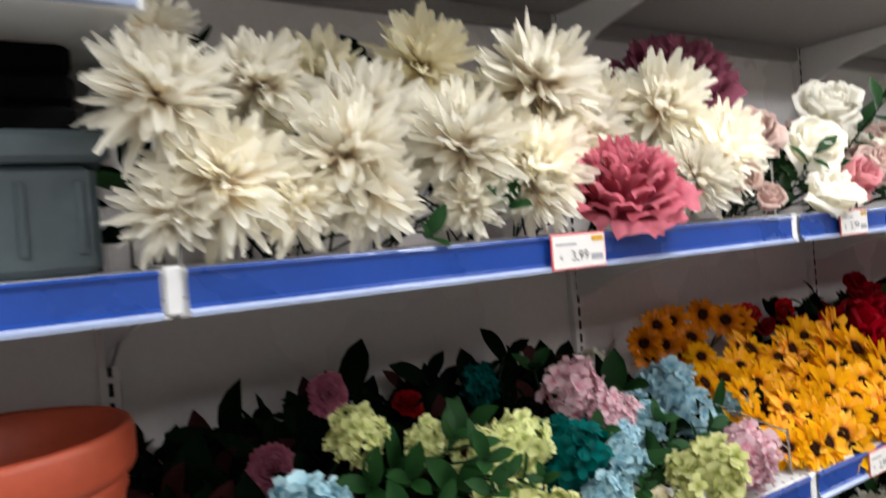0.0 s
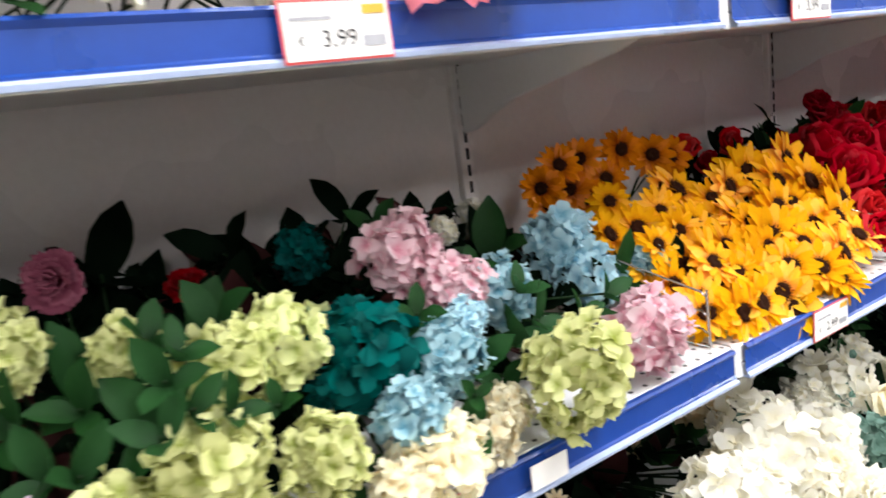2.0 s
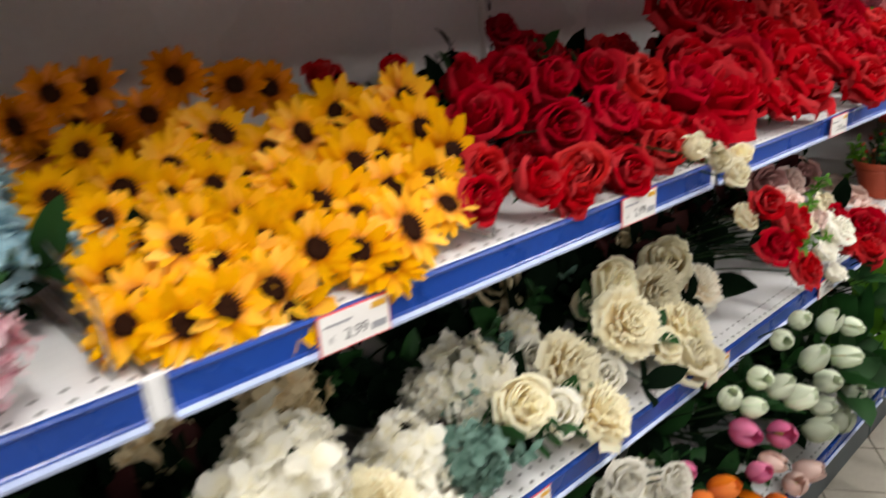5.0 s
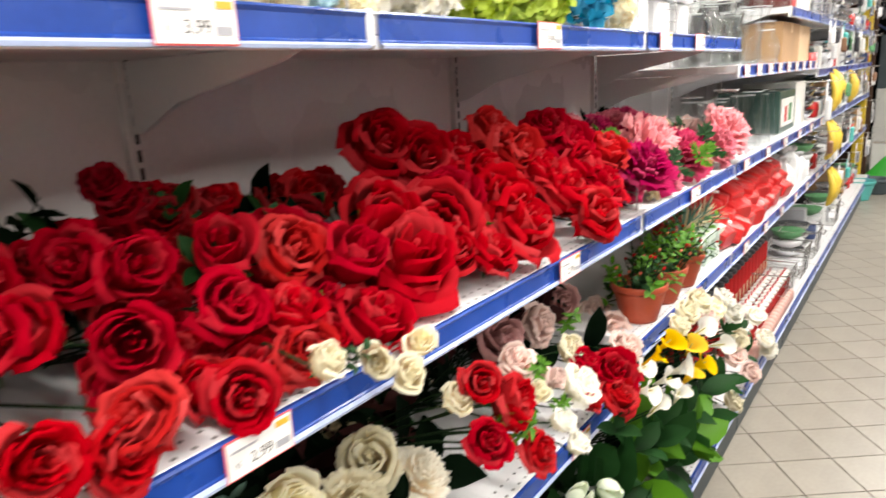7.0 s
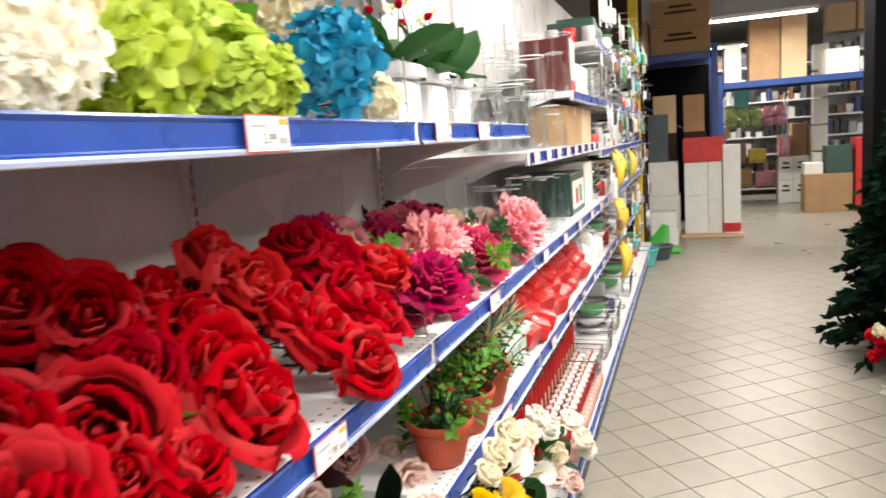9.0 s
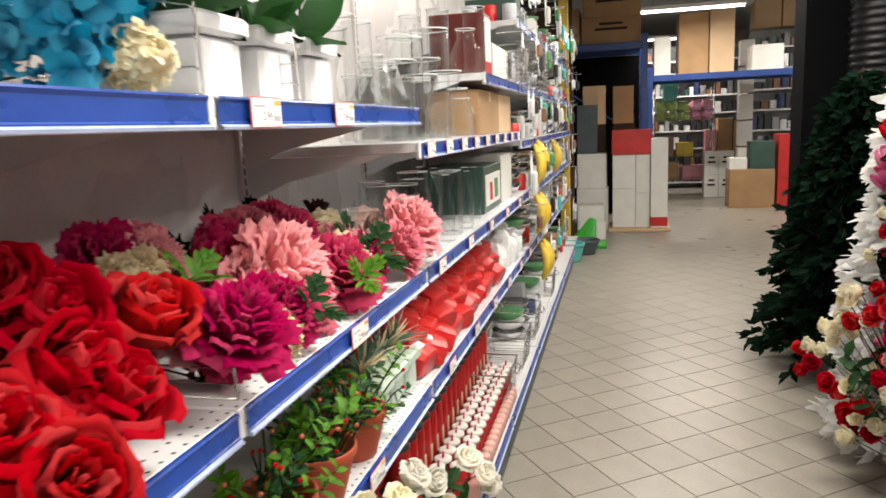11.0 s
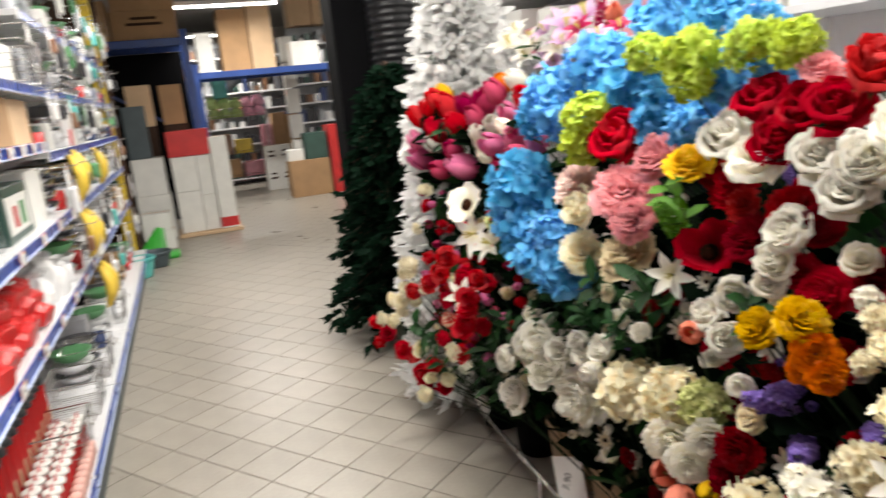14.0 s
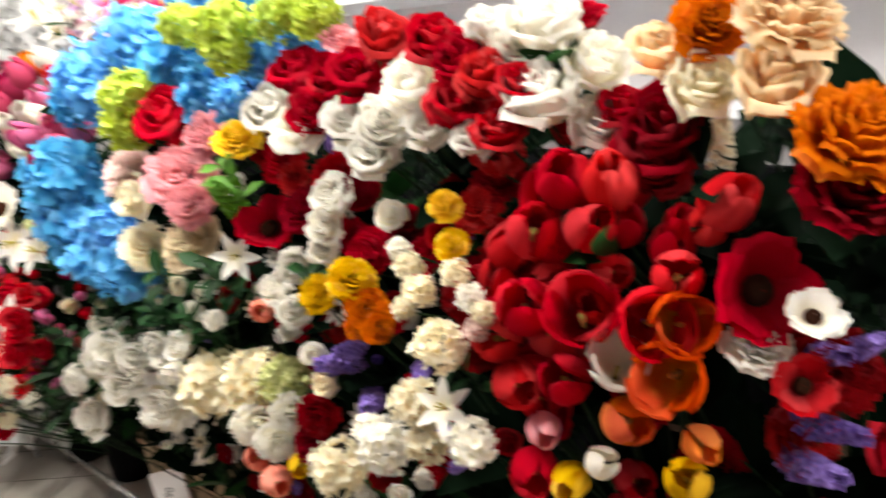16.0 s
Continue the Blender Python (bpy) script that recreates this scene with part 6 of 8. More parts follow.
pile("dahlia_bunch", "ivory cloth dahlias crowded on the top shelf", 0.1, 0.98, ZA, 14, [("dahlia", "ivory")], 0.068, -0.22, -0.04, 0.12, 7, None, 0.05, 0.05, 35)
pile("foliage_bunch", "dark leaves, blackened for shade, on the bottom shelf", 0.2, 4.0, ZD, 64, SHADE_GREENS, 0.085, -0.4, 0.02, 0.1, 8, None, 0.05, 0.06, 25)
pile("foliage_bunch", "dark leaves, blackened for shade, behind the dahlias", 0.02, 1.6, ZA, 24, SHADE_GREENS, 0.06, -0.42, -0.2, 0.08, 6, None, 0.05, 0.05, 26)
MIX = [("peony", "magenta"), ("peony", "rose_pink"), ("peony", "pink"), ("peony", "beige"), ("peony", "magenta")]
pile("peony_bunch", "magenta and pink cloth peonies with autumn leaves", 3.04, 3.8, ZB, 30, MIX, 0.062, -0.34, -0.04, 0.12, 6, (("lobed",), "plum_leaf"), 0.06, 0.03, 29)
pile("foliage_bunch", "dark plum leaves behind the peonies", 3.0, 3.85, ZB, 14, [("lobed", "plum_leaf"), ("lobed", "dark_leaf")], 0.06, -0.45, -0.2, 0.1, 7, None, 0.05, 0.06, 30)
pile("rose_bunch", "white cloth roses on the bottom shelf", 0.3, 1.3, ZD, 30, [("rose", "white"), ("peony", "white")], 0.045, -0.3, 0.1, 0.2, 6, (("sprig",), "sage"), 0.07, 0.1, 12)
pile("foliage_bunch", "broad glossy green leaves over the shelf edge", 2.55, 3.25, ZD, 16, [("bigleaf", "leaf"), ("bigleaf", "bright_leaf"), ("bigleaf", "leaf")], 0.11, 0.0, 0.13, 0.1, 8, None, 0.05, 0.14, 28)
pile("sunflower_bunch", "orange-yellow cloth sunflowers packed between others", 1.0, 1.44, ZB, 30, SUN, 0.038, -0.25, -0.03, 0.12, 10, (("bigleaf",), "dark_leaf"), 0.03, 0.015, 66, SUNFACE)
pile("rose_bunch", "white cloth roses and hydrangeas crowded on the bottom shelf", 1.15, 1.85, ZD, 18, [("hydrangea", "white"), ("peony", "white"), ("rose", "white")], 0.046, -0.02, 0.1, 0.14, 9, (("sprig", "bigleaf"), "leaf"), 0.05, 0.16, 67)
pile("rose_bunch", "small cream and white cloth roses filling the third shelf", 1.3, 2.0, ZC, 14, [("rose", "cream"), ("hydrangea", "white"), ("rose", "white")], 0.036, -0.2, 0.0, 0.08, 7, (("sprig",), "leaf"), 0.045, 0.05, 68)
# roses at the back panel: the darker red carries the shelf's shade
pile("rosebud_bunch", "red cloth rosebuds, some darkened for shade, against the back panel", 1.48, 2.1, ZB, 18, [("rosebud", "dark_red"), ("rosebud", "red")], 0.036, -0.45, -0.28, 0.05, 9, (("bigleaf",), "dark_leaf"), 0.05, 0.10, 61)
pile("rose_bunch", "red cloth roses, some darkened for shade, against the back panel", 2.15, 2.95, ZB, 12, [("rose", "dark_red"), ("rose", "red")], 0.05, -0.45, -0.3, 0.04, 6, (("bigleaf",), "dark_leaf"), 0.05, 0.085, 62)
pile("foliage_bunch", "green rose leaves among the red roses", 1.75, 2.5, ZB, 12, [("bigleaf", "leaf"), ("bigleaf", "bright_leaf"), ("bigleaf", "leaf")], 0.032, -0.3, -0.08, 0.12, 6, None, 0.05, 0.07, 63)
pile("foliage_bunch", "dark leaves, blackened for shade, filling the front of the bottom shelf", 0.3, 1.4, ZD, 48, SHADE_GREENS, 0.08, -0.1, 0.09, 0.14, 12, None, 0.05, 0.08, 69)
pile("foliage_bunch", "grey-green leaves among the white flowers", 0.95, 2.05, ZC, 36, [("sprig", "sage"), ("bigleaf", "leaf"), ("sprig", "leaf"), ("bigleaf", "dark_leaf")], 0.042, -0.25, 0.03, 0.1, 9, None, 0.05, 0.05, 64)
pile("foliage_bunch", "green leaves round the tulips on the bottom shelf", 1.35, 2.7, ZD, 60, [("bigleaf", "leaf"), ("bigleaf", "leaf"), ("bigleaf", "dark_leaf")], 0.06, -0.15, 0.07, 0.22, 12, None, 0.05, 0.12, 65)
bunch("sunflower_bunch", "orange-yellow cloth sunflowers with brown hearts", "flowers", (-0.400, 1.067, 1.062), [("sunflower", "sun", -0.041, 1.000, 1.097, 0.042), ("sunflower", "sun", -0.104, 1.015, 1.122, 0.046), ("sunflower", "sun", -0.154, 1.022, 1.146, 0.044), ("sunflower", "sun", -0.067, 1.023, 1.108, 0.042), ("sunflower", "sun", -0.018, 1.042, 1.091, 0.044), ("sunflower", "sun", -0.127, 1.066, 1.137, 0.049), ("sunflower", "sun", -0.214, 1.075, 1.183, 0.047), ("sunflower", "sun", -0.018, 1.085, 1.092, 0.047), ("sunflower", "sun", -0.083, 1.088, 1.119, 0.048), ("sunflower", "sun", -0.161, 1.119, 1.160, 0.044), ("sunflower", "sun", -0.058, 1.129, 1.110, 0.050), ("sunflower", "sun", -0.020, 1.138, 1.095, 0.046)], SUNFACE, "flowers on the shelves")
bunch("sunflower_bunch", "orange-yellow cloth sunflowers with brown hearts", "flowers", (-0.400, 1.210, 1.062), [("sunflower", "sun", -0.221, 1.142, 1.197, 0.047), ("sunflower", "sun", -0.010, 1.152, 1.068, 0.049), ("sunflower", "sun", -0.175, 1.162, 1.172, 0.049), ("sunflower", "sun", -0.119, 1.165, 1.142, 0.052), ("sunflower", "sun", -0.085, 1.166, 1.125, 0.044), ("sunflower", "sun", -0.242, 1.209, 1.219, 0.056), ("sunflower", "sun", -0.048, 1.212, 1.110, 0.046), ("sunflower", "sun", -0.157, 1.245, 1.171, 0.049), ("sunflower", "sun", -0.025, 1.252, 1.101, 0.046), ("sunflower", "sun", -0.104, 1.254, 1.142, 0.057), ("sunflower", "sun", -0.010, 1.276, 1.080, 0.047), ("sunflower", "sun", -0.097, 1.286, 1.140, 0.049)], SUNFACE, "flowers on the shelves")
bunch("sunflower_bunch", "orange-yellow cloth sunflowers with brown hearts", "flowers", (-0.400, 1.390, 1.062), [("sunflower", "sun", -0.206, 1.303, 1.209, 0.050), ("sunflower", "sun", -0.030, 1.327, 1.107, 0.057), ("sunflower", "sun", -0.139, 1.335, 1.170, 0.056), ("sunflower", "sun", -0.089, 1.352, 1.141, 0.049), ("sunflower", "sun", -0.211, 1.366, 1.221, 0.062), ("sunflower", "sun", -0.177, 1.402, 1.202, 0.057), ("sunflower", "sun", -0.080, 1.409, 1.140, 0.060), ("sunflower", "sun", -0.152, 1.460, 1.191, 0.062), ("sunflower", "sun", -0.105, 1.471, 1.160, 0.063), ("sunflower", "sun", -0.203, 1.473, 1.230, 0.057)], SUNFACE, "flowers on the shelves")
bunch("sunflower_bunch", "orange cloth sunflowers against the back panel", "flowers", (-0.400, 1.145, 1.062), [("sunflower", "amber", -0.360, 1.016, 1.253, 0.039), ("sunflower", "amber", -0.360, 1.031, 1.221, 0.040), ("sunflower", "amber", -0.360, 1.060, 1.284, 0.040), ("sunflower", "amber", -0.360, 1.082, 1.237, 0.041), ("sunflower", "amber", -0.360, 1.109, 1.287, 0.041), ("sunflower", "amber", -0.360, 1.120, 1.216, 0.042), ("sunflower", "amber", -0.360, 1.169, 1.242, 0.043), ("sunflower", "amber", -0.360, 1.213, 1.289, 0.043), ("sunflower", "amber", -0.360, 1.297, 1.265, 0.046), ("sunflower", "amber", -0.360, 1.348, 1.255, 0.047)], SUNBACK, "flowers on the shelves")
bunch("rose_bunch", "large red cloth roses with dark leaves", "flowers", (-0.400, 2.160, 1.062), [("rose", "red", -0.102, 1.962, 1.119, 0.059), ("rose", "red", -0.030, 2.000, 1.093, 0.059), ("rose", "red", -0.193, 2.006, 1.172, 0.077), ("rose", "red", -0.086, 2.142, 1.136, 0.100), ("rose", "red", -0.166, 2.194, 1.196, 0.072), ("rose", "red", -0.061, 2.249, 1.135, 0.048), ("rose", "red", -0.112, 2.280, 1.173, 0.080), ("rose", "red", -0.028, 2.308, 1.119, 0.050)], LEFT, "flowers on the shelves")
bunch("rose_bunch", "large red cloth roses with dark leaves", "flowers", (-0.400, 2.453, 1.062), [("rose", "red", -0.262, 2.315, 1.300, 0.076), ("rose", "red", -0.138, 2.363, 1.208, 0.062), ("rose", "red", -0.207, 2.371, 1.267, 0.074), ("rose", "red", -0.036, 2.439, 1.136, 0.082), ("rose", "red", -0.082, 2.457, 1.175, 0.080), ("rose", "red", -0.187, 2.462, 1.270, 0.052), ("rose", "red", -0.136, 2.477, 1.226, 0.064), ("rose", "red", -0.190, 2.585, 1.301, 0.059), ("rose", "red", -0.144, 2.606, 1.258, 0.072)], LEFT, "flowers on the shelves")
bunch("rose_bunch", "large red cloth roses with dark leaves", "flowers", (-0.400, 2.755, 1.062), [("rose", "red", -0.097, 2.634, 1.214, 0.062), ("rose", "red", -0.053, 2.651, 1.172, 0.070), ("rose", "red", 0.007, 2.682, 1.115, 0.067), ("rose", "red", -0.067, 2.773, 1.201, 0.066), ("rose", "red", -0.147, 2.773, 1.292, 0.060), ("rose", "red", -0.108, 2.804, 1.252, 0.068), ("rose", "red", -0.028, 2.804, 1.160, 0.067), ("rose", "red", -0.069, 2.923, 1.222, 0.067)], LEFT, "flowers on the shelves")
# the deepest heads get the darker red, shelf shade put into their colour
bunch("rosebud_bunch", "red cloth roses and rosebuds with dark leaves", "flowers", (-0.400, 1.743, 1.062), [("rose", "red", -0.128, 1.684, 1.090, 0.038), ("rose", "red", -0.170, 1.690, 1.090, 0.032), ("rose", "red", -0.199, 1.715, 1.097, 0.037), ("rose", "red", -0.136, 1.730, 1.090, 0.037), ("rosebud", "red", -0.063, 1.732, 1.090, 0.038), ("rose", "red", -0.209, 1.741, 1.108, 0.034), ("rose", "dark_red", -0.300, 1.762, 1.158, 0.037), ("rose", "red", -0.091, 1.763, 1.090, 0.029), ("rose", "red", -0.035, 1.767, 1.090, 0.035), ("rosebud", "red", -0.259, 1.767, 1.138, 0.037), ("rose", "red", -0.162, 1.780, 1.095, 0.041), ("rose", "red", -0.217, 1.783, 1.121, 0.048)], LEFT, "flowers on the shelves")
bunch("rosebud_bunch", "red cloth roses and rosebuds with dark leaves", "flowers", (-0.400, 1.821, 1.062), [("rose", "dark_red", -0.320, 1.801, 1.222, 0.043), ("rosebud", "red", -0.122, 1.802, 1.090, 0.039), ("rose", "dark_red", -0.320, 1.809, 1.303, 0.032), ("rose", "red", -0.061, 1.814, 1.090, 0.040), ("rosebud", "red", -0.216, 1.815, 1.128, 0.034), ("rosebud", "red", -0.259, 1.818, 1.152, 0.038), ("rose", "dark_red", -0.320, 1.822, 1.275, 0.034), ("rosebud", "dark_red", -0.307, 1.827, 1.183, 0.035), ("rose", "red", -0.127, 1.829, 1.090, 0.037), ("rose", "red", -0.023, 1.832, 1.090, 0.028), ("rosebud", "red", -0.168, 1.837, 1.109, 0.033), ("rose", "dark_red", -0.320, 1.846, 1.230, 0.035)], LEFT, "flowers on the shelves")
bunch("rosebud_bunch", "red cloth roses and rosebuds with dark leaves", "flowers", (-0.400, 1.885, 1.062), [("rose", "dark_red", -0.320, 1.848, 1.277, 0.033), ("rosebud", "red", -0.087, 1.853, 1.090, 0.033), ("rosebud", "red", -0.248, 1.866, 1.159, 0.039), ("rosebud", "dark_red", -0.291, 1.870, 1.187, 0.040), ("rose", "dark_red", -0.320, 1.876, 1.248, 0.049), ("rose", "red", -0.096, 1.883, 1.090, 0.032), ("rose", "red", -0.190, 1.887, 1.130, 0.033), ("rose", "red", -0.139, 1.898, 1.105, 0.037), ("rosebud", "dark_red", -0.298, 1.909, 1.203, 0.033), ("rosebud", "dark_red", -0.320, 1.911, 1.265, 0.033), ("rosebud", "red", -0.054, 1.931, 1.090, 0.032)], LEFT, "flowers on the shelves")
bunch("rosebud_bunch", "red cloth rosebuds with dark leaves", "flowers", (-0.400, 1.575, 1.062), [("rose", "red", -0.027, 1.446, 1.115, 0.034), ("rose", "red", -0.062, 1.492, 1.136, 0.039), ("rosebud", "red", -0.020, 1.538, 1.115, 0.041), ("rosebud", "red", -0.140, 1.560, 1.188, 0.050), ("rosebud", "red", -0.205, 1.590, 1.235, 0.044), ("rose", "red", -0.010, 1.610, 1.090, 0.038), ("rosebud", "red", -0.137, 1.611, 1.190, 0.043), ("rose", "red", -0.013, 1.642, 1.115, 0.045), ("rosebud", "red", -0.090, 1.684, 1.165, 0.051)], LEFT, "flowers on the shelves")
bunch("rosebud_bunch", "red cloth rosebuds with dark leaves", "flowers", (-0.400, 1.832, 1.062), [("rose", "red", -0.188, 1.686, 1.235, 0.048), ("rosebud", "red", -0.163, 1.732, 1.222, 0.054), ("rose", "red", -0.010, 1.752, 1.090, 0.044), ("rose", "red", -0.083, 1.803, 1.169, 0.049), ("rose", "red", -0.010, 1.853, 1.109, 0.043), ("rosebud", "red", -0.144, 1.854, 1.220, 0.048), ("rose", "red", -0.042, 1.866, 1.144, 0.046), ("rose", "red", -0.113, 1.936, 1.202, 0.054), ("rosebud", "red", -0.072, 2.010, 1.175, 0.055)], LEFT, "flowers on the shelves")
bunch("rose_bunch", "creamy white cloth roses and hydrangeas with grey-green leaves", "flowers", (-0.400, 1.065, 0.650), [("hydrangea", "white", 0.060, 0.916, 0.792, 0.068), ("hydrangea", "white", 0.030, 0.933, 0.855, 0.085), ("hydrangea", "white", 0.050, 1.020, 0.802, 0.048), ("hydrangea", "cream", 0.080, 1.039, 0.723, 0.044), ("hydrangea", "cream", -0.050, 1.046, 0.834, 0.048), ("hydrangea", "beige", -0.280, 1.062, 0.820, 0.051), ("hydrangea", "white", -0.050, 1.128, 0.847, 0.083), ("hydrangea", "white", 0.020, 1.137, 0.786, 0.057), ("peony", "peach", 0.050, 1.151, 0.750, 0.043), ("peony", "cream", 0.000, 1.213, 0.791, 0.045)], LEFT, "flowers on the shelves")
bunch("rose_bunch", "creamy white cloth roses and hydrangeas with grey-green leaves", "flowers", (-0.400, 1.500, 0.650), [("hydrangea", "beige", -0.250, 1.229, 0.834, 0.068), ("peony", "white", 0.040, 1.267, 0.730, 0.056), ("hydrangea", "white", -0.050, 1.303, 0.782, 0.063), ("hydrangea", "sage", 0.000, 1.377, 0.767, 0.052), ("hydrangea", "white", -0.150, 1.504, 0.759, 0.090), ("rose", "cream", -0.030, 1.515, 0.778, 0.049), ("peony", "cream", -0.050, 1.658, 0.774, 0.056), ("peony", "cream", 0.000, 1.681, 0.699, 0.056), ("peony", "beige", -0.220, 1.731, 0.728, 0.050), ("rose", "beige", -0.300, 1.734, 0.826, 0.056)], LEFT, "flowers on the shelves")
bunch("rose_bunch", "creamy white cloth roses and hydrangeas with grey-green leaves", "flowers", (-0.400, 2.025, 0.650), [("peony", "cream", -0.020, 1.780, 0.819, 0.056), ("rose", "cream", -0.140, 1.904, 0.822, 0.056), ("rose", "cream", 0.000, 1.974, 0.678, 0.056), ("peony", "cream", -0.030, 1.994, 0.729, 0.056), ("peony", "cream", -0.100, 1.994, 0.781, 0.056), ("rose", "cream", -0.120, 2.067, 0.821, 0.056), ("rose", "beige", -0.300, 2.144, 0.806, 0.054), ("peony", "ivory", -0.100, 2.165, 0.745, 0.056), ("peony", "beige", -0.300, 2.199, 0.788, 0.056)], LEFT, "flowers on the shelves")
bunch("daisy_bunch", "small cream cloth daisies with dark hearts", "flowers", (-0.400, 0.613, 0.650), [("rosebud", "beige", -0.190, 0.501, 0.933, 0.014), ("rosebud", "beige", -0.190, 0.541, 0.900, 0.015), ("daisy", "beige", -0.190, 0.576, 0.912, 0.014), ("rosebud", "beige", -0.190, 0.598, 0.876, 0.016), ("rosebud", "beige", -0.190, 0.654, 0.944, 0.015), ("daisy", "beige", -0.190, 0.661, 0.870, 0.014), ("daisy", "beige", -0.190, 0.684, 0.869, 0.017), ("rosebud", "beige", -0.190, 0.693, 0.821, 0.019)], LEFT, "flowers on the shelves")
bunch("daisy_bunch", "small cream cloth daisies with dark hearts", "flowers", (-0.400, 0.792, 0.650), [("daisy", "beige", -0.190, 0.721, 0.803, 0.016), ("rosebud", "beige", -0.190, 0.742, 0.858, 0.014), ("rosebud", "beige", -0.190, 0.764, 0.825, 0.020), ("rosebud", "beige", -0.190, 0.783, 0.769, 0.020), ("daisy", "beige", -0.190, 0.805, 0.879, 0.015), ("rosebud", "beige", -0.190, 0.820, 0.778, 0.019), ("daisy", "beige", -0.190, 0.834, 0.829, 0.019), ("daisy", "beige", -0.190, 0.864, 0.800, 0.020)], LEFT, "flowers on the shelves")
bunch("rose_bunch", "red, white and dusky pink cloth roses with small leaves", "flowers", (-0.400, 2.247, 0.650), [("rose", "red", 0.080, 2.112, 0.885, 0.038), ("rose", "cream", 0.000, 2.147, 0.920, 0.030), ("rose", "red", 0.030, 2.172, 0.946, 0.037), ("fern", "bright_leaf", 0.050, 2.181, 0.874, 0.034), ("rose", "red", 0.050, 2.232, 0.892, 0.052), ("fern", "bright_leaf", 0.060, 2.249, 0.834, 0.048), ("rose", "red", 0.080, 2.266, 0.790, 0.041), ("rosebud", "cream", 0.030, 2.361, 0.849, 0.026), ("rosebud", "white", 0.070, 2.376, 0.796, 0.028), ("rose", "pale_pink", -0.020, 2.378, 0.891, 0.041)], LEFT, "flowers on the shelves")
bunch("rose_bunch", "red, white and dusky pink cloth roses with small leaves", "flowers", (-0.400, 2.514, 0.650), [("fern", "bright_leaf", 0.020, 2.382, 0.885, 0.049), ("rosebud", "white", 0.090, 2.399, 0.740, 0.026), ("fern", "bright_leaf", 0.050, 2.416, 0.804, 0.041), ("rosebud", "pale_pink", 0.020, 2.444, 0.843, 0.030), ("rose", "mauve_pink", -0.100, 2.451, 0.900, 0.053), ("rose", "white", 0.040, 2.526, 0.798, 0.047), ("rosebud", "red", 0.060, 2.540, 0.756, 0.025), ("rose", "red", 0.000, 2.654, 0.790, 0.037), ("rose", "cream", -0.040, 2.657, 0.815, 0.038), ("rose", "red", 0.070, 2.667, 0.718, 0.048)], LEFT, "flowers on the shelves")
bunch("rose_bunch", "red, white and dusky pink cloth roses with small leaves", "flowers", (-0.400, 2.956, 0.650), [("rose", "pale_pink", -0.150, 2.711, 0.835, 0.055), ("rose", "red", 0.040, 2.718, 0.748, 0.064), ("fern", "bright_leaf", -0.100, 2.783, 0.828, 0.053), ("rose", "pale_pink", -0.020, 2.949, 0.717, 0.048), ("rose", "mauve_pink", -0.250, 3.041, 0.781, 0.062), ("rose", "pale_pink", -0.100, 3.064, 0.706, 0.061), ("rose", "pale_pink", -0.200, 3.183, 0.705, 0.059), ("rose", "cream", -0.080, 3.203, 0.685, 0.070)], LEFT, "flowers on the shelves")
bunch("lily_bunch", "yellow and white cloth calla lilies over broad green leaves", "flowers", (-0.400, 2.861, 0.192), [("bigleaf", "leaf", 0.090, 2.639, 0.669, 0.044), ("calla", "white", 0.100, 2.735, 0.768, 0.035), ("calla", "white", 0.100, 2.763, 0.702, 0.040), ("bigleaf", "leaf", 0.090, 2.794, 0.549, 0.063), ("calla", "yellow", 0.100, 2.816, 0.760, 0.037), ("calla", "white", 0.100, 2.835, 0.627, 0.036), ("calla", "yellow", 0.100, 2.905, 0.767, 0.043), ("calla", "white", 0.100, 2.909, 0.669, 0.044), ("bigleaf", "leaf", 0.090, 2.915, 0.508, 0.062), ("bigleaf", "leaf", 0.090, 2.980, 0.533, 0.074), ("calla", "white", 0.100, 3.013, 0.584, 0.037), ("calla", "white", 0.100, 3.027, 0.647, 0.044)], LEFT, "flowers on the shelves")
bunch("lily_bunch", "yellow and white cloth calla lilies over broad green leaves", "flowers", (-0.400, 3.274, 0.192), [("bigleaf", "leaf", 0.090, 3.058, 0.385, 0.067), ("calla", "yellow", 0.100, 3.104, 0.598, 0.038), ("calla", "yellow", 0.100, 3.116, 0.681, 0.046), ("bigleaf", "leaf", 0.090, 3.209, 0.462, 0.065), ("calla", "white", 0.100, 3.214, 0.693, 0.045), ("bigleaf", "leaf", 0.090, 3.218, 0.353, 0.084), ("calla", "yellow", 0.100, 3.224, 0.591, 0.048), ("bigleaf", "leaf", 0.090, 3.400, 0.345, 0.071), ("calla", "white", 0.100, 3.432, 0.575, 0.047), ("bigleaf", "leaf", 0.090, 3.438, 0.440, 0.078), ("bigleaf", "leaf", 0.090, 3.602, 0.399, 0.062)], LEFT, "flowers on the shelves")
bunch("rose_bunch", "cream, peach and white cloth roses with leaves", "flowers", (-0.400, 3.391, 0.192), [("rose", "cream", 0.090, 3.035, 0.767, 0.032), ("rose", "cream", 0.090, 3.106, 0.782, 0.036), ("rose", "cream", 0.090, 3.223, 0.774, 0.041), ("rose", "pale_pink", 0.090, 3.315, 0.700, 0.037), ("rose", "cream", 0.090, 3.407, 0.702, 0.036), ("rose", "white", 0.090, 3.507, 0.701, 0.041), ("bigleaf", "leaf", 0.070, 3.553, 0.575, 0.048), ("rose", "white", 0.090, 3.657, 0.607, 0.040), ("rose", "pale_pink", 0.090, 3.713, 0.438, 0.044)], LEFT, "flowers on the shelves")
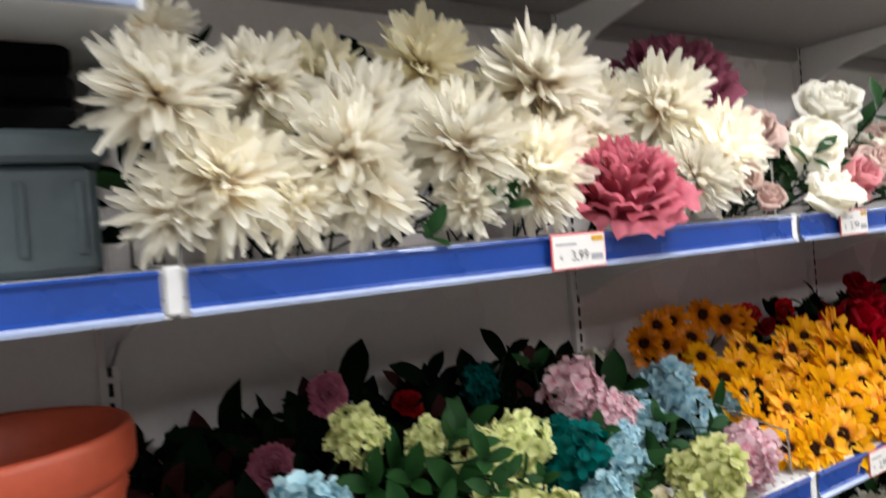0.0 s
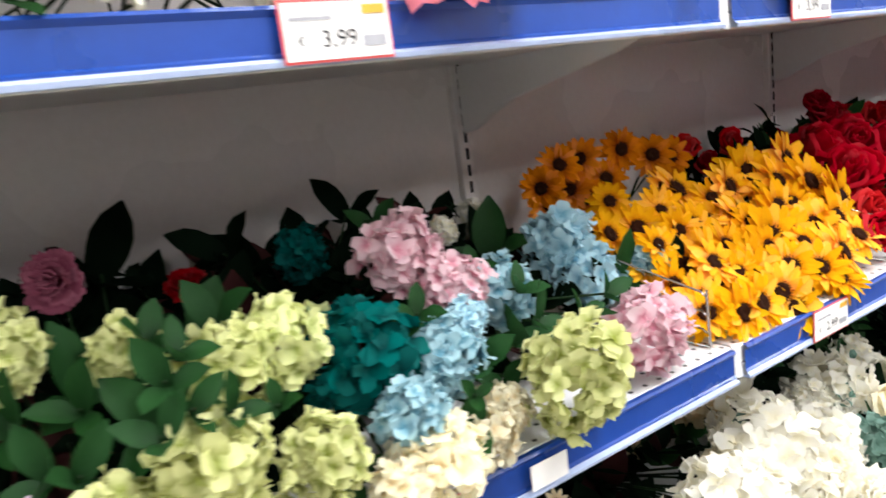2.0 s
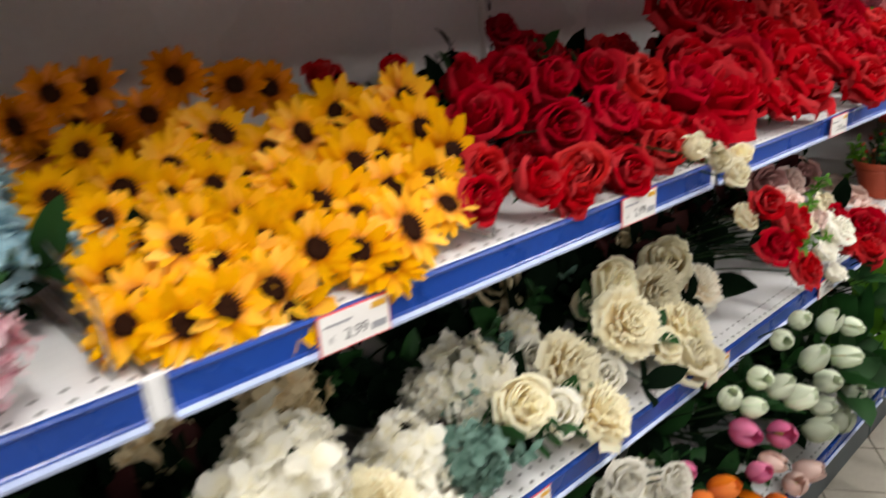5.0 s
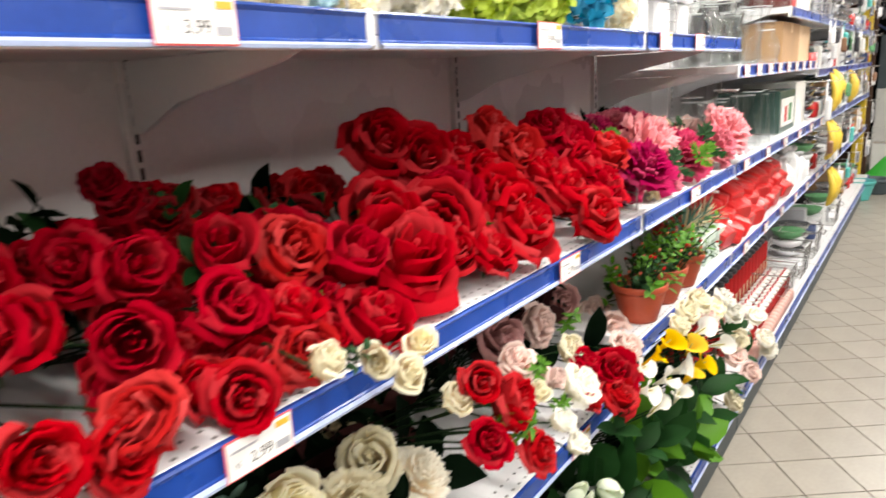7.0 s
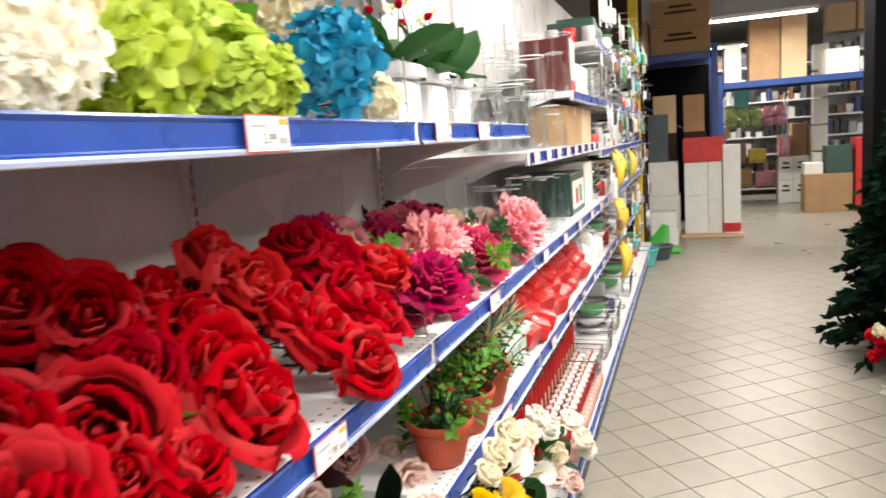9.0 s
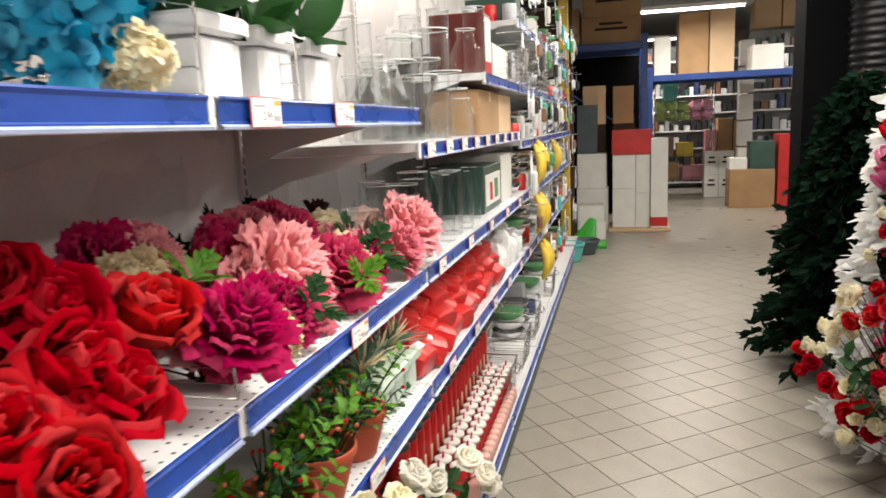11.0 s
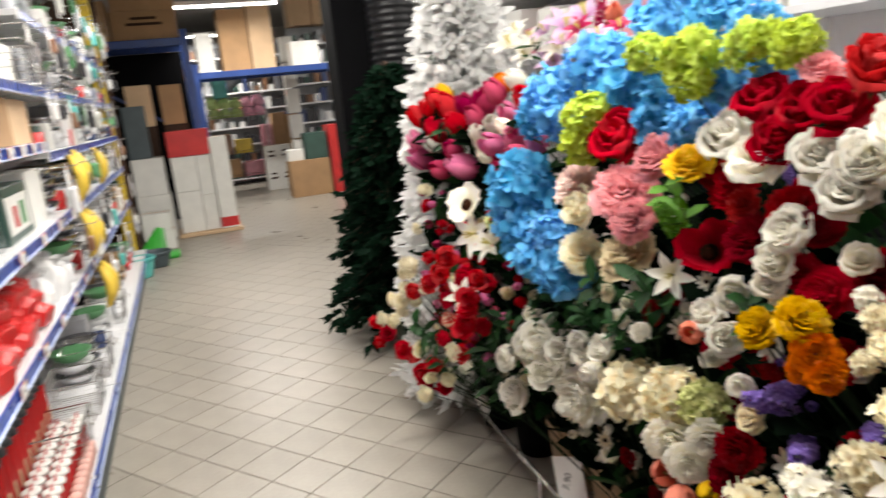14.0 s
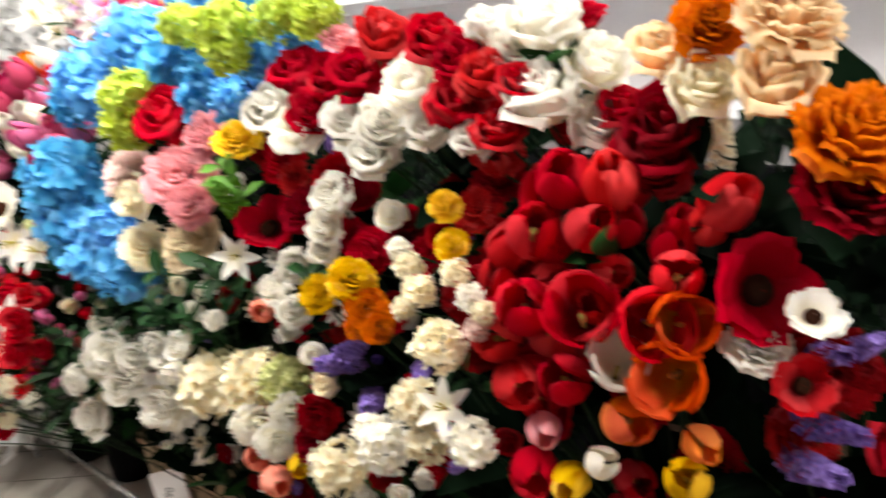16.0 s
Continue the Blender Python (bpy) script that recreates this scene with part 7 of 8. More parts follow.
bunch("rose_bunch", "cream, peach and white cloth roses with leaves", "flowers", (-0.400, 3.988, 0.192), [("bigleaf", "leaf", 0.070, 3.726, 0.536, 0.050), ("rose", "cream", 0.090, 3.737, 0.483, 0.044), ("rose", "cream", 0.090, 3.744, 0.245, 0.044), ("bigleaf", "leaf", 0.070, 3.926, 0.475, 0.048), ("rose", "pale_pink", 0.090, 4.015, 0.253, 0.044), ("rose", "white", 0.090, 4.045, 0.472, 0.044), ("bigleaf", "leaf", 0.070, 4.061, 0.326, 0.050), ("rose", "white", 0.090, 4.286, 0.301, 0.044), ("rose", "white", 0.090, 4.352, 0.230, 0.044)], LEFT, "flowers on the shelves")
bunch("tulip_bunch", "white, pink and orange cloth tulips with leaves", "flowers", (-0.400, 1.660, 0.192), [("rose", "white", 0.090, 1.337, 0.627, 0.030), ("rose", "white", 0.090, 1.430, 0.637, 0.032), ("rose", "white", 0.090, 1.543, 0.502, 0.050), ("rose", "white", 0.090, 1.612, 0.653, 0.034), ("rose", "white", 0.090, 1.641, 0.544, 0.041), ("rose", "white", 0.090, 1.755, 0.402, 0.046), ("rose", "white", 0.090, 1.769, 0.565, 0.027), ("tulip", "hot_pink", 0.090, 1.800, 0.563, 0.023), ("rose", "white", 0.090, 1.854, 0.314, 0.042), ("tulip", "orange", 0.090, 1.863, 0.389, 0.030)], LEFT, "flowers on the shelves")
bunch("tulip_bunch", "white, pink and orange cloth tulips with leaves", "flowers", (-0.400, 2.026, 0.192), [("tulip", "orange", 0.090, 1.874, 0.446, 0.034), ("tulip", "orange", 0.090, 1.944, 0.441, 0.037), ("tulip", "pale_green", 0.090, 1.945, 0.639, 0.032), ("tulip", "hot_pink", 0.090, 2.019, 0.528, 0.040), ("tulip", "orange", 0.090, 2.029, 0.280, 0.040), ("tulip", "pale_green", 0.090, 2.045, 0.572, 0.031), ("tulip", "pale_green", 0.090, 2.067, 0.630, 0.034), ("tulip", "orange", 0.090, 2.070, 0.328, 0.040), ("tulip", "hot_pink", 0.090, 2.108, 0.385, 0.034), ("tulip", "pale_green", 0.090, 2.156, 0.677, 0.032)], LEFT, "flowers on the shelves")
bunch("tulip_bunch", "white, pink and orange cloth tulips with leaves", "flowers", (-0.400, 2.273, 0.192), [("tulip", "pale_pink", 0.090, 2.164, 0.381, 0.035), ("tulip", "pale_green", 0.090, 2.165, 0.565, 0.036), ("tulip", "hot_pink", 0.090, 2.206, 0.430, 0.044), ("tulip", "orange", 0.090, 2.228, 0.230, 0.037), ("tulip", "pale_green", 0.090, 2.234, 0.692, 0.030), ("tulip", "pale_green", 0.090, 2.274, 0.492, 0.043), ("tulip", "pale_pink", 0.090, 2.327, 0.230, 0.042), ("tulip", "pale_green", 0.090, 2.343, 0.555, 0.043), ("tulip", "pale_pink", 0.090, 2.390, 0.230, 0.043), ("tulip", "pale_pink", 0.090, 2.402, 0.230, 0.035)], LEFT, "flowers on the shelves")
bunch("tulip_bunch", "white, pink and orange cloth tulips with leaves", "flowers", (-0.400, 2.508, 0.192), [("tulip", "pale_green", 0.090, 2.414, 0.619, 0.038), ("tulip", "pale_green", 0.090, 2.427, 0.331, 0.047), ("tulip", "pale_green", 0.090, 2.437, 0.392, 0.037), ("tulip", "pale_green", 0.090, 2.447, 0.453, 0.042), ("tulip", "pale_green", 0.090, 2.540, 0.482, 0.043), ("tulip", "pale_green", 0.090, 2.562, 0.554, 0.035), ("tulip", "pale_green", 0.090, 2.592, 0.274, 0.046), ("tulip", "pale_green", 0.090, 2.648, 0.321, 0.047)], LEFT, "flowers on the shelves")
# top shelf
pile("rose_bunch", "white and pale pink cloth roses on the top shelf", 1.35, 2.05, ZA, 28, [("rose", "white"), ("peony", "white"), ("rose", "pale_pink"), ("hydrangea", "cream")], 0.05, -0.36, -0.02, 0.15, 7, (("sprig",), "leaf"), 0.05, 0.03, 17)


# ---- pots, planters and other stock ----
def pot_body(r0, r1, h, mat, ribs=0):
    b = Build()
    prof = [(0.0, 0.0), (r0, 0.0)]
    n = 27 if ribs else 9
    for i in range(1, n):
        u = i / n
        prof.append((r0 + (r1 - r0) * u + (0.0022 if ribs and i % 3 == 1 else 0), h * 0.82 * u))
    prof += [(r1, h * 0.82), (r1 * 0.95, h * 0.8), (r0 * 0.9, 0.02), (0.0, 0.02)]
    b.lathe(prof, 36)
    return b.mesh("body", [mat])


def pot_rim(r1, h, mat):
    b = Build()
    b.lathe([(r1 * 0.955, h * 0.8), (r1 * 1.005, h * 0.822), (r1 * 1.055, h * 0.835), (r1 * 1.07, h * 0.86), (r1 * 1.07, h * 0.97), (r1 * 1.055, h * 0.992), (r1 * 1.03, h), (r1 * 0.985, h * 0.985), (r1 * 0.955, h * 0.8)], 36)
    return b.mesh("rim", [mat])


def pot(x, y, z, r0, r1, h, mat, label, name="flower_pot", cat="flower pot", ribs=0):
    t = thing(name, label, cat, (x, y, z + 0.0012))
    part("body", pot_body(r0, r1, h, mat, ribs), t)
    part("rim", pot_rim(r1, h, mat), t)
    return t


for k, (x, y, r) in enumerate(((-0.17, -0.165, 0.135), (-0.2, -0.47, 0.15), (-0.2, -0.81, 0.15))):
    pot(x, y, ZB, r * 0.72, r, 0.285, M_TERRA, "terracotta-coloured plastic pot with fine ribs", ribs=1)


def planter(x0, y0, z0, w, d, h, mat, label, ribs=False, name="planter_box"):
    t = thing(name, label, "planter", (x0, y0, z0 + 0.0012), "stacked planters" if name == "planter_box" else "square pots")
    part("body", boxmesh("body", (0.012, 0.012, 0), (d - 0.012, w - 0.012, h - 0.0325), mat, 0.008), t)
    part("rim", boxmesh("rim", (0, 0, h - 0.032), (d, w, h), mat, 0.006), t)
    if ribs:
        for k in range(8):
            yy = 0.03 + (w - 0.06) * k / 7
            part("rib", boxmesh("rib", (d - 0.0118, yy - 0.004, 0.02), (d - 0.008, yy + 0.004, h - 0.05), mat, 0.001), t)


for yy in (-0.45, -0.92):
    planter(-0.44, yy, ZA, 0.42, 0.34, 0.145, M_GREYP, "slate-grey plastic planter box on the shelf", True)
    for k in range(3):
        planter(-0.44, yy, ZA + 0.1465 + k * 0.036, 0.40, 0.28 - 0.01 * k, 0.034, M_BLACK, "black plastic planter tray stacked on a box")
pile("foliage_bunch", "artificial foliage, blackened for shade, beside the planters", -0.09, 0.0, ZA, 6, [("bigleaf", "dark_leaf")], 0.04, -0.4, -0.16, 0.06, 6, None, 0.05, 0.03, 21)


def vase_mesh(kind):
    """A thin wall with a thick foot and a rolled rim, painted white as a highlight."""
    b = Build()
    if kind == 0:
        prof = [(0.0, 0.012), (0.03, 0.012), (0.04, 0.0), (0.042, 0.01), (0.042, 0.237)]
    elif kind == 1:
        prof = [(0.0, 0.0), (0.045, 0.0), (0.03, 0.02), (0.022, 0.08), (0.036, 0.13), (0.05, 0.17), (0.058, 0.197)]
    elif kind == 2:
        prof = [(0.0, 0.0), (0.05, 0.0), (0.06, 0.05), (0.052, 0.09), (0.03, 0.13), (0.036, 0.157)]
    else:
        prof = [(0.0, 0.0), (0.03, 0.0), (0.028, 0.14), (0.012, 0.18), (0.014, 0.237)]
    b.lathe(prof, 20)
    r, h = prof[-1]
    b.lathe([(r, h), (r + 0.0018, h + 0.001), (r + 0.0018, h + 0.003), (r - 0.001, h + 0.003)], 20, 1)
    return b.mesh("glass_vase", [M_GLASS, M_RIM_GLINT])


VASES = [vase_mesh(k) for k in range(4)]
q = random.Random(31)


def vases(y0, y1, z, rows, kinds, smin=0.7, smax=1.0):
    for r in range(rows):
        y = y0
        while y < y1:
            s = q.uniform(smin, smax)
            k = q.choice(kinds)
            solid("glass_vase", VASES[k], "clear glass vase standing on the shelf", "vase",
                  Matrix.Translation((-0.07 - r * 0.14 + q.uniform(-0.02, 0.02), y, z + 0.0012)) @ Matrix.Diagonal((s, s, s, 1)), "glass vases")
            y += 0.125 + q.uniform(0, 0.04)


vases(3.62, 3.98, ZA, 2, (0, 1, 2), 0.8, 1.1)
vases(4.06, 5.03, 1.41, 2, (0, 1, 2, 3, 0), 0.9, 1.5)
vases(4.02, 5.1, ZB, 2, (0, 3, 1), 0.8, 1.1)
# orchids in white pots at the end of the top shelf
for k, (x, y) in enumerate(((-0.11, 3.13), (-0.11, 3.31), (-0.11, 3.49), (-0.29, 3.22), (-0.29, 3.42))):
    planter(x - 0.07, y - 0.07, ZA, 0.14, 0.14, 0.125, M_WHITE, "square white plastic pot with an artificial orchid", name="square_pot")
    bunch("orchid_plant", "white and red cloth orchid spray with broad leaves", "flowers", (x, y, ZA + 0.025), [
        ("bigleaf", "leaf", x + 0.07, y - 0.03, ZA + 0.17, 0.085), ("bigleaf", "leaf", x + 0.02, y, ZA + 0.15, 0.07), ("bigleaf", "leaf", x - 0.02, y + 0.03, ZA + 0.14, 0.06), ("bigleaf", "dark_leaf", x + 0.03, y + 0.05, ZA + 0.13, 0.05),
        ("lily", "white", x, y - 0.03, ZA + 0.28, 0.035), ("lily", "white", x, y + 0.04, ZA + 0.25, 0.035), ("bud", "red", x + 0.02, y + 0.06, ZA + 0.26, 0.014), ("bud", "red", x, y - 0.06, ZA + 0.23, 0.014)], LEFT, "orchids")


def carton(x0, y0, z0, x1, y1, z1, mat, label, name="carton", tape=True, writing=False):
    t = thing(name, label, "box", ((x0 + x1) / 2, (y0 + y1) / 2, z0 + 0.0012))
    a, c, h = (x1 - x0) / 2, (y1 - y0) / 2, z1 - z0 - 0.0012
    part("box_body", boxmesh("box_body", (-a, -c, 0), (a, c, h), mat, 0.004), t)
    if tape:
        part("tape", boxmesh("tape", (-a - 0.001, -0.025, h * 0.75), (a + 0.001, 0.025, h + 0.001), M_CARDL, 0), t)
        part("flap_seam", boxmesh("flap_seam", (-a * 0.99, -0.0015, h - 0.0005), (a * 0.99, 0.0015, h + 0.0012), M_BROWN, 0), t)
    if writing:
        for k, (w, hh) in enumerate(((0.4, 0.7), (0.55, 0.5))):
            part("print_bar", boxmesh("print_bar", (-a * w, -c - 0.0015, h * hh), (a * w, -c - 0.0002, h * hh + 0.035), M_BROWN, 0), t)
    return t


carton(-0.3, 5.07, 1.41, -0.04, 5.55, 1.60, M_CARD, "open-topped brown cardboard box on the shelf")
carton(-0.28, 5.57, 1.41, -0.05, 6.0, 1.60, M_CARDL, "pale brown cardboard box on the shelf")
t = carton(-0.3, 5.28, 1.66, -0.05, 5.44, 1.94, M_DKRED, "dark red gift box with a pale printed front", "gift_box", False)
part("printed_front", boxmesh("printed_front", (0.1245, -0.074, 0.02), (0.1262, 0.074, 0.26), M_BOXW, 0), t)
part("red_band", boxmesh("red_band", (0.1264, -0.074, 0.02), (0.1272, 0.074, 0.07), M_REDP, 0), t)
vases(5.03, 5.24, 1.66, 3, (0, 2), 0.9, 1.2)
carton(-0.3, 5.5, 1.66, -0.05, 5.95, 1.83, M_BOXW, "white gift box on the shelf", "gift_box", False)
t = carton(-0.35, 5.16, ZB, -0.05, 5.62, 1.27, M_DKGREEN, "dark green carton with a red and white picture", "picture_box", False)
part("picture", boxmesh("picture", (0.1502, -0.19, 0.03), (0.1512, 0.19, 0.17), M_BOXW, 0), t)
part("red_motif", boxmesh("red_motif", (0.1514, -0.09, 0.05), (0.1522, -0.02, 0.13), M_REDP, 0), t)
part("green_motif", boxmesh("green_motif", (0.1514, 0.03, 0.05), (0.1522, 0.12, 0.14), MIXED[2], 0), t)
carton(-0.33, 5.64, ZB, -0.05, 5.97, 1.3, M_BOXW, "white carton on the shelf", "carton", False)
# pots with berry plants, and pale pots with grass
for k, y in enumerate((3.17, 3.36, 3.55)):
    pot(-0.06, y, 0.72, 0.05, 0.075, 0.11, M_TERRA, "small terracotta pot with an artificial berry plant")
    rr = random.Random(60 + k)
    bunch("berry_plant", "green leafy plant with orange-red berries", "plant", (-0.06, y, 0.742), [("sprig", "bright_leaf" if j % 3 else "leaf", -0.06 + rr.uniform(-0.09, 0.09), y + rr.uniform(-0.1, 0.1), 0.85 + rr.uniform(-0.06, 0.08), 0.045) for j in range(20)]
          + [("bud", "coral" if j % 2 else "red", -0.04 + rr.uniform(-0.08, 0.09), y + rr.uniform(-0.1, 0.1), 0.87 + rr.uniform(-0.05, 0.08), 0.0065) for j in range(20)], LEFT, "potted berry plants")
for k, y in enumerate((3.69, 3.81, 3.93)):
    planter(-0.13, y - 0.05, 0.72, 0.105, 0.11, 0.12, M_PALEGREEN, "pale green square ceramic pot", name="square_pot")
    bunch("grass_plant", "tuft of artificial grey-green grass", "plant", (-0.08, y, 0.80), [("grass", "sage", -0.08, y, 0.9, 0.07), ("grass", "beige", -0.07, y + 0.01, 0.9, 0.06)], LEFT, "potted grass")


def bag_mesh(seed, w, d, h, mat):
    """A soft gift bag: bulging below, creased and gathered above."""
    qq = random.Random(seed)
    bd = Build()
    rows = []
    for i, (u, k) in enumerate(((0, 0.86), (0.04, 1.0), (0.3, 1.08), (0.55, 1.0), (0.75, 0.82), (0.88, 0.45), (1.0, 0.75))):
        row = []
        for j in range(14):
            a = j * 2 * math.pi / 14
            c, sn = math.cos(a), math.sin(a)
            f = k * (1 / max(abs(c), abs(sn)) * 0.75 + 0.25) * (1 + (qq.uniform(-0.1, 0.1) if i > 1 else 0))
            row.append(Vector((d / 2 * c * f, w / 2 * sn * f, h * u + (qq.uniform(-0.012, 0.012) if i > 1 else 0))))
        rows.append(row)
    bd.grid(rows, [0.5] * len(rows), 0, True)
    bd.f.append(tuple(range(13, -1, -1)))
    bd.m.append(0)
    return bd.mesh("bag", [mat], False)


def bags(y0, y1, z, rows, mat, label, name, h, w=0.10, d=0.12, lean=0.0, lift=0.0, x0=-0.08):
    made = [bag_mesh(80 + k, w, d, h, mat) for k in range(4)]
    for r in range(rows):
        y = y0
        while y < y1:
            t = thing(name, label, "gift bag", (x0 - r * (d + 0.015) + q.uniform(-0.015, 0.015), y, z + 0.0012), "packed stock")
            k = q.uniform(0.72, 1.08)
            turn = Matrix.Translation((0, 0, lift)) @ Matrix.Rotation(q.uniform(-0.4, 0.4), 4, "Z") @ Matrix.Rotation(-lean * q.uniform(0.85, 1.1), 4, "Y") @ Matrix.Rotation(q.uniform(-0.08, 0.1), 4, "X") @ Matrix.Diagonal((1.0, 1.0, k, 1))
            part("bag", q.choice(made), t, turn)
            if q.random() < 0.6:
                zz, hh = h * q.uniform(0.4, 0.62), h * q.uniform(0.06, 0.13)
                part("sticker", boxmesh("sticker", (d * 0.40, -w * 0.28, zz - hh), (d * 0.57, w * 0.24, zz + hh), M_TAG, 0.004), t, turn)
            y += w + 0.012


for k in range(3):
    bags(4.06 + 0.04 * k, 5.4, 0.72 + 0.052 * k, 3 if k < 2 else 2, M_REDP, "red glossy gift bag with a white sticker lying in a pile", "gift_bag", 0.15, 0.11, 0.075, 1.3, 0.036, -0.015 - 0.03 * k)
bags(5.5, 5.98, 0.72, 2, MIXED[1], "white boxed glassware on the shelf", "carton", 0.2)
# candles on the bottom shelf
CANDLE = Build()
CANDLE.lathe([(0.0, 0.0), (0.033, 0.0), (0.036, 0.006), (0.036, 0.25), (0.03, 0.258), (0.0, 0.258)], 14)
CANDLE = CANDLE.mesh("wax", [M_WAX])
LID = Build()
LID.lathe([(0.0, 0.0), (0.034, 0.0), (0.036, 0.01), (0.03, 0.02), (0.0, 0.022)], 14)
LIDM = LID.mesh("lid", [M_CHAR])
TEA = Build()
TEA.lathe([(0.0, 0.0), (0.026, 0.0), (0.028, 0.01), (0.028, 0.10)], 14, 1)
TEA.lathe([(0.028, 0.10), (0.032, 0.103), (0.032, 0.112), (0.026, 0.115), (0.0, 0.113)], 14)
TEA.tube([(0, 0, 0.11), (0.002, 0, 0.135)], [0.005, 0.004], 6, 1)
TEA = TEA.mesh("wax", [M_BOXW, M_WAX])
for i in range(17):
    for j in range(3):
        m = Matrix.Translation((-0.15 - j * 0.085, 4.12 + i * 0.082, ZD + 0.0012))
        t = solid("candle", CANDLE, "tall red grave candle with a dark lid", "candle", m, "red candles")
        part("lid", LIDM, t, Matrix.Translation((0, 0, 0.259)), "dark lid")
        if j == 0:
            part("sticker", boxmesh("sticker", (0.0355, -0.012, 0.10), (0.0372, 0.012, 0.16), M_CARDL, 0), t, None, "cream label")
for i in range(16):
    for j, x in enumerate((-0.075, -0.008)):
        solid("candle", TEA, "red glass candle with a white top and a red wick knob", "candle", Matrix.Translation((x, 4.30 + i * 0.068 + 0.03 * j, ZD + 0.0012)), "white-topped candles")
PEACH = Build()
PEACH.lathe([(0.0, 0.0), (0.018, 0.0), (0.022, 0.008), (0.022, 0.05), (0.014, 0.058), (0.0, 0.056)], 12)
PEACH = PEACH.mesh("wax", [M_PINKW])
for i in range(18):
    solid("candle", PEACH, "small peach-coloured votive candle at the shelf edge", "candle", Matrix.Translation((0.043, 4.32 + i * 0.052, ZD + 0.0012)), "peach votive candles")


# mixed household stock further along
def bowl_mesh(mat):
    b = Build()
    b.lathe([(0.0, 0.0), (0.04, 0.0), (0.08, 0.02), (0.1, 0.055), (0.098, 0.057), (0.077, 0.025), (0.038, 0.006), (0.0, 0.006)], 18)
    return b.mesh("bowl", [mat])


BOWLS = [bowl_mesh(m) for m in (M_SILVER, M_WHITE, MIXED[2], M_GLASS)]
MUGB = Build()
MUGB.lathe([(0.0, 0.0), (0.035, 0.0), (0.04, 0.01), (0.04, 0.095), (0.036, 0.095), (0.035, 0.01), (0.0, 0.008)], 14)
MUGB.tube([(0.038, 0, 0.08), (0.065, 0, 0.075), (0.068, 0, 0.04), (0.038, 0, 0.025)], [0.006] * 4, 6)
MUGS = [MUGB.mesh("mug", [m]) for m in (M_WHITE, MIXED[0], MIXED[4], M_REDP)]
for z in (ZD, 0.72, ZB, 1.36, 1.66, 2.0):
    y = 6.05
    while y < 9.9:
        r = q.random()
        if r < 0.35:
            w = q.uniform(0.12, 0.22)
            h = q.uniform(0.12, 0.24)
            carton(-0.32, y, z, -0.03 + q.uniform(-0.05, 0.02), y + w, z + h, q.choice(MIXED[:2] + [MIXED[5], M_BOXW, M_BOXW, M_SILVER, M_CARD, M_DKGREEN]), "small boxed household article", "carton", False)
            y += w + 0.02
        elif r < 0.65:
            for k in range(q.randrange(2, 5)):
                solid("bowl", BOWLS[k % 4 if r < 0.5 else 0], "stacked bowl on the shelf", "bowl", Matrix.Translation((-0.12, y + 0.1, z + 0.0012 + k * 0.058)), "stacked bowls")
            y += 0.22
        else:
            for k in range(3):
                solid("mug", MUGS[q.randrange(4)], "glazed mug on the shelf", "mug", Matrix.Translation((-0.06 - k * 0.11, y + 0.06, z + 0.0012)) @ Matrix.Rotation(q.random() * 6, 4, "Z"), "mugs")
            y += 0.12


def bananas(y, z):
    t = thing("banana_bunch", "bunch of yellow plastic bananas hung on the rail", "fruit", (0.02, y, z))
    for k in range(4):
        b = Build()
        a = -0.5 + k * 0.33
        pts = [(0.02 + 0.05 * math.sin(u * 3.0) * math.cos(a), 0.06 * math.sin(u * 3) * math.sin(a) + 0.025 * a, -0.24 * u) for u in (0, 0.15, 0.4, 0.7, 0.92, 1)]
        b.tube(pts, [0.007, 0.018, 0.026, 0.025, 0.016, 0.005], 8)
        part("banana", b.mesh("banana", [M_BANANA]), t)
    b = Build()
    b.tube([(-0.015, 0, -0.02), (0.02, 0, 0.0), (0.02, 0, -0.01)], [0.003] * 3, 5)
    part("hook", b.mesh("hook", [M_METAL]), t)


PACKS = [MIXED[0], MIXED[1], MIXED[1], MIXED[2], MIXED[5], M_SILVER, M_BOXW, M_AQUA, MIXED[3]]
HOOK = Build()
HOOK.tube([(-0.14, 0, 0), (0.05, 0, 0.004), (0.06, 0, 0.016)], [0.0025] * 3, 5)
HOOK = HOOK.mesh("hook", [M_METAL])


def hung_pack(x, y, z, w, h, mat):
    """A carded article on a wire hook: a card with a punched tab and a bulging blister."""
    t = thing("hung_pack", "small carded household article hung on a wire hook", "carded article", (x, y, z), "carded articles on hooks")
    b = Build()
    b.box((-0.002, -w / 2, -h), (0.0, w / 2, -0.012), 0, 0.0)
    b.box((-0.002, -0.014, -0.0119), (0.0, 0.014, 0.006), 0, 0.0)
    part("card", b.mesh("card", [M_TAG if q.random() < 0.5 else mat], False), t)
    part("blister", boxmesh("blister", (0.0005, -w * 0.36, -h * 0.92), (0.028, w * 0.36, -h * 0.38), mat, 0.009), t)
    part("hook", HOOK, t, Matrix.Translation((0, 0, 0.002)))


y = 5.95
while y < 9.9:
    for z in (0.66, 1.0, 1.30, 1.62, 1.95, 2.3):
        if q.random() < (0.75 if z > 1.2 else 0.35):
            hung_pack(0.025 + q.uniform(0, 0.06), y + q.uniform(-0.04, 0.04), z + q.uniform(-0.03, 0.02), q.uniform(0.06, 0.12), q.uniform(0.12, 0.24), q.choice(PACKS))
    y += 0.19


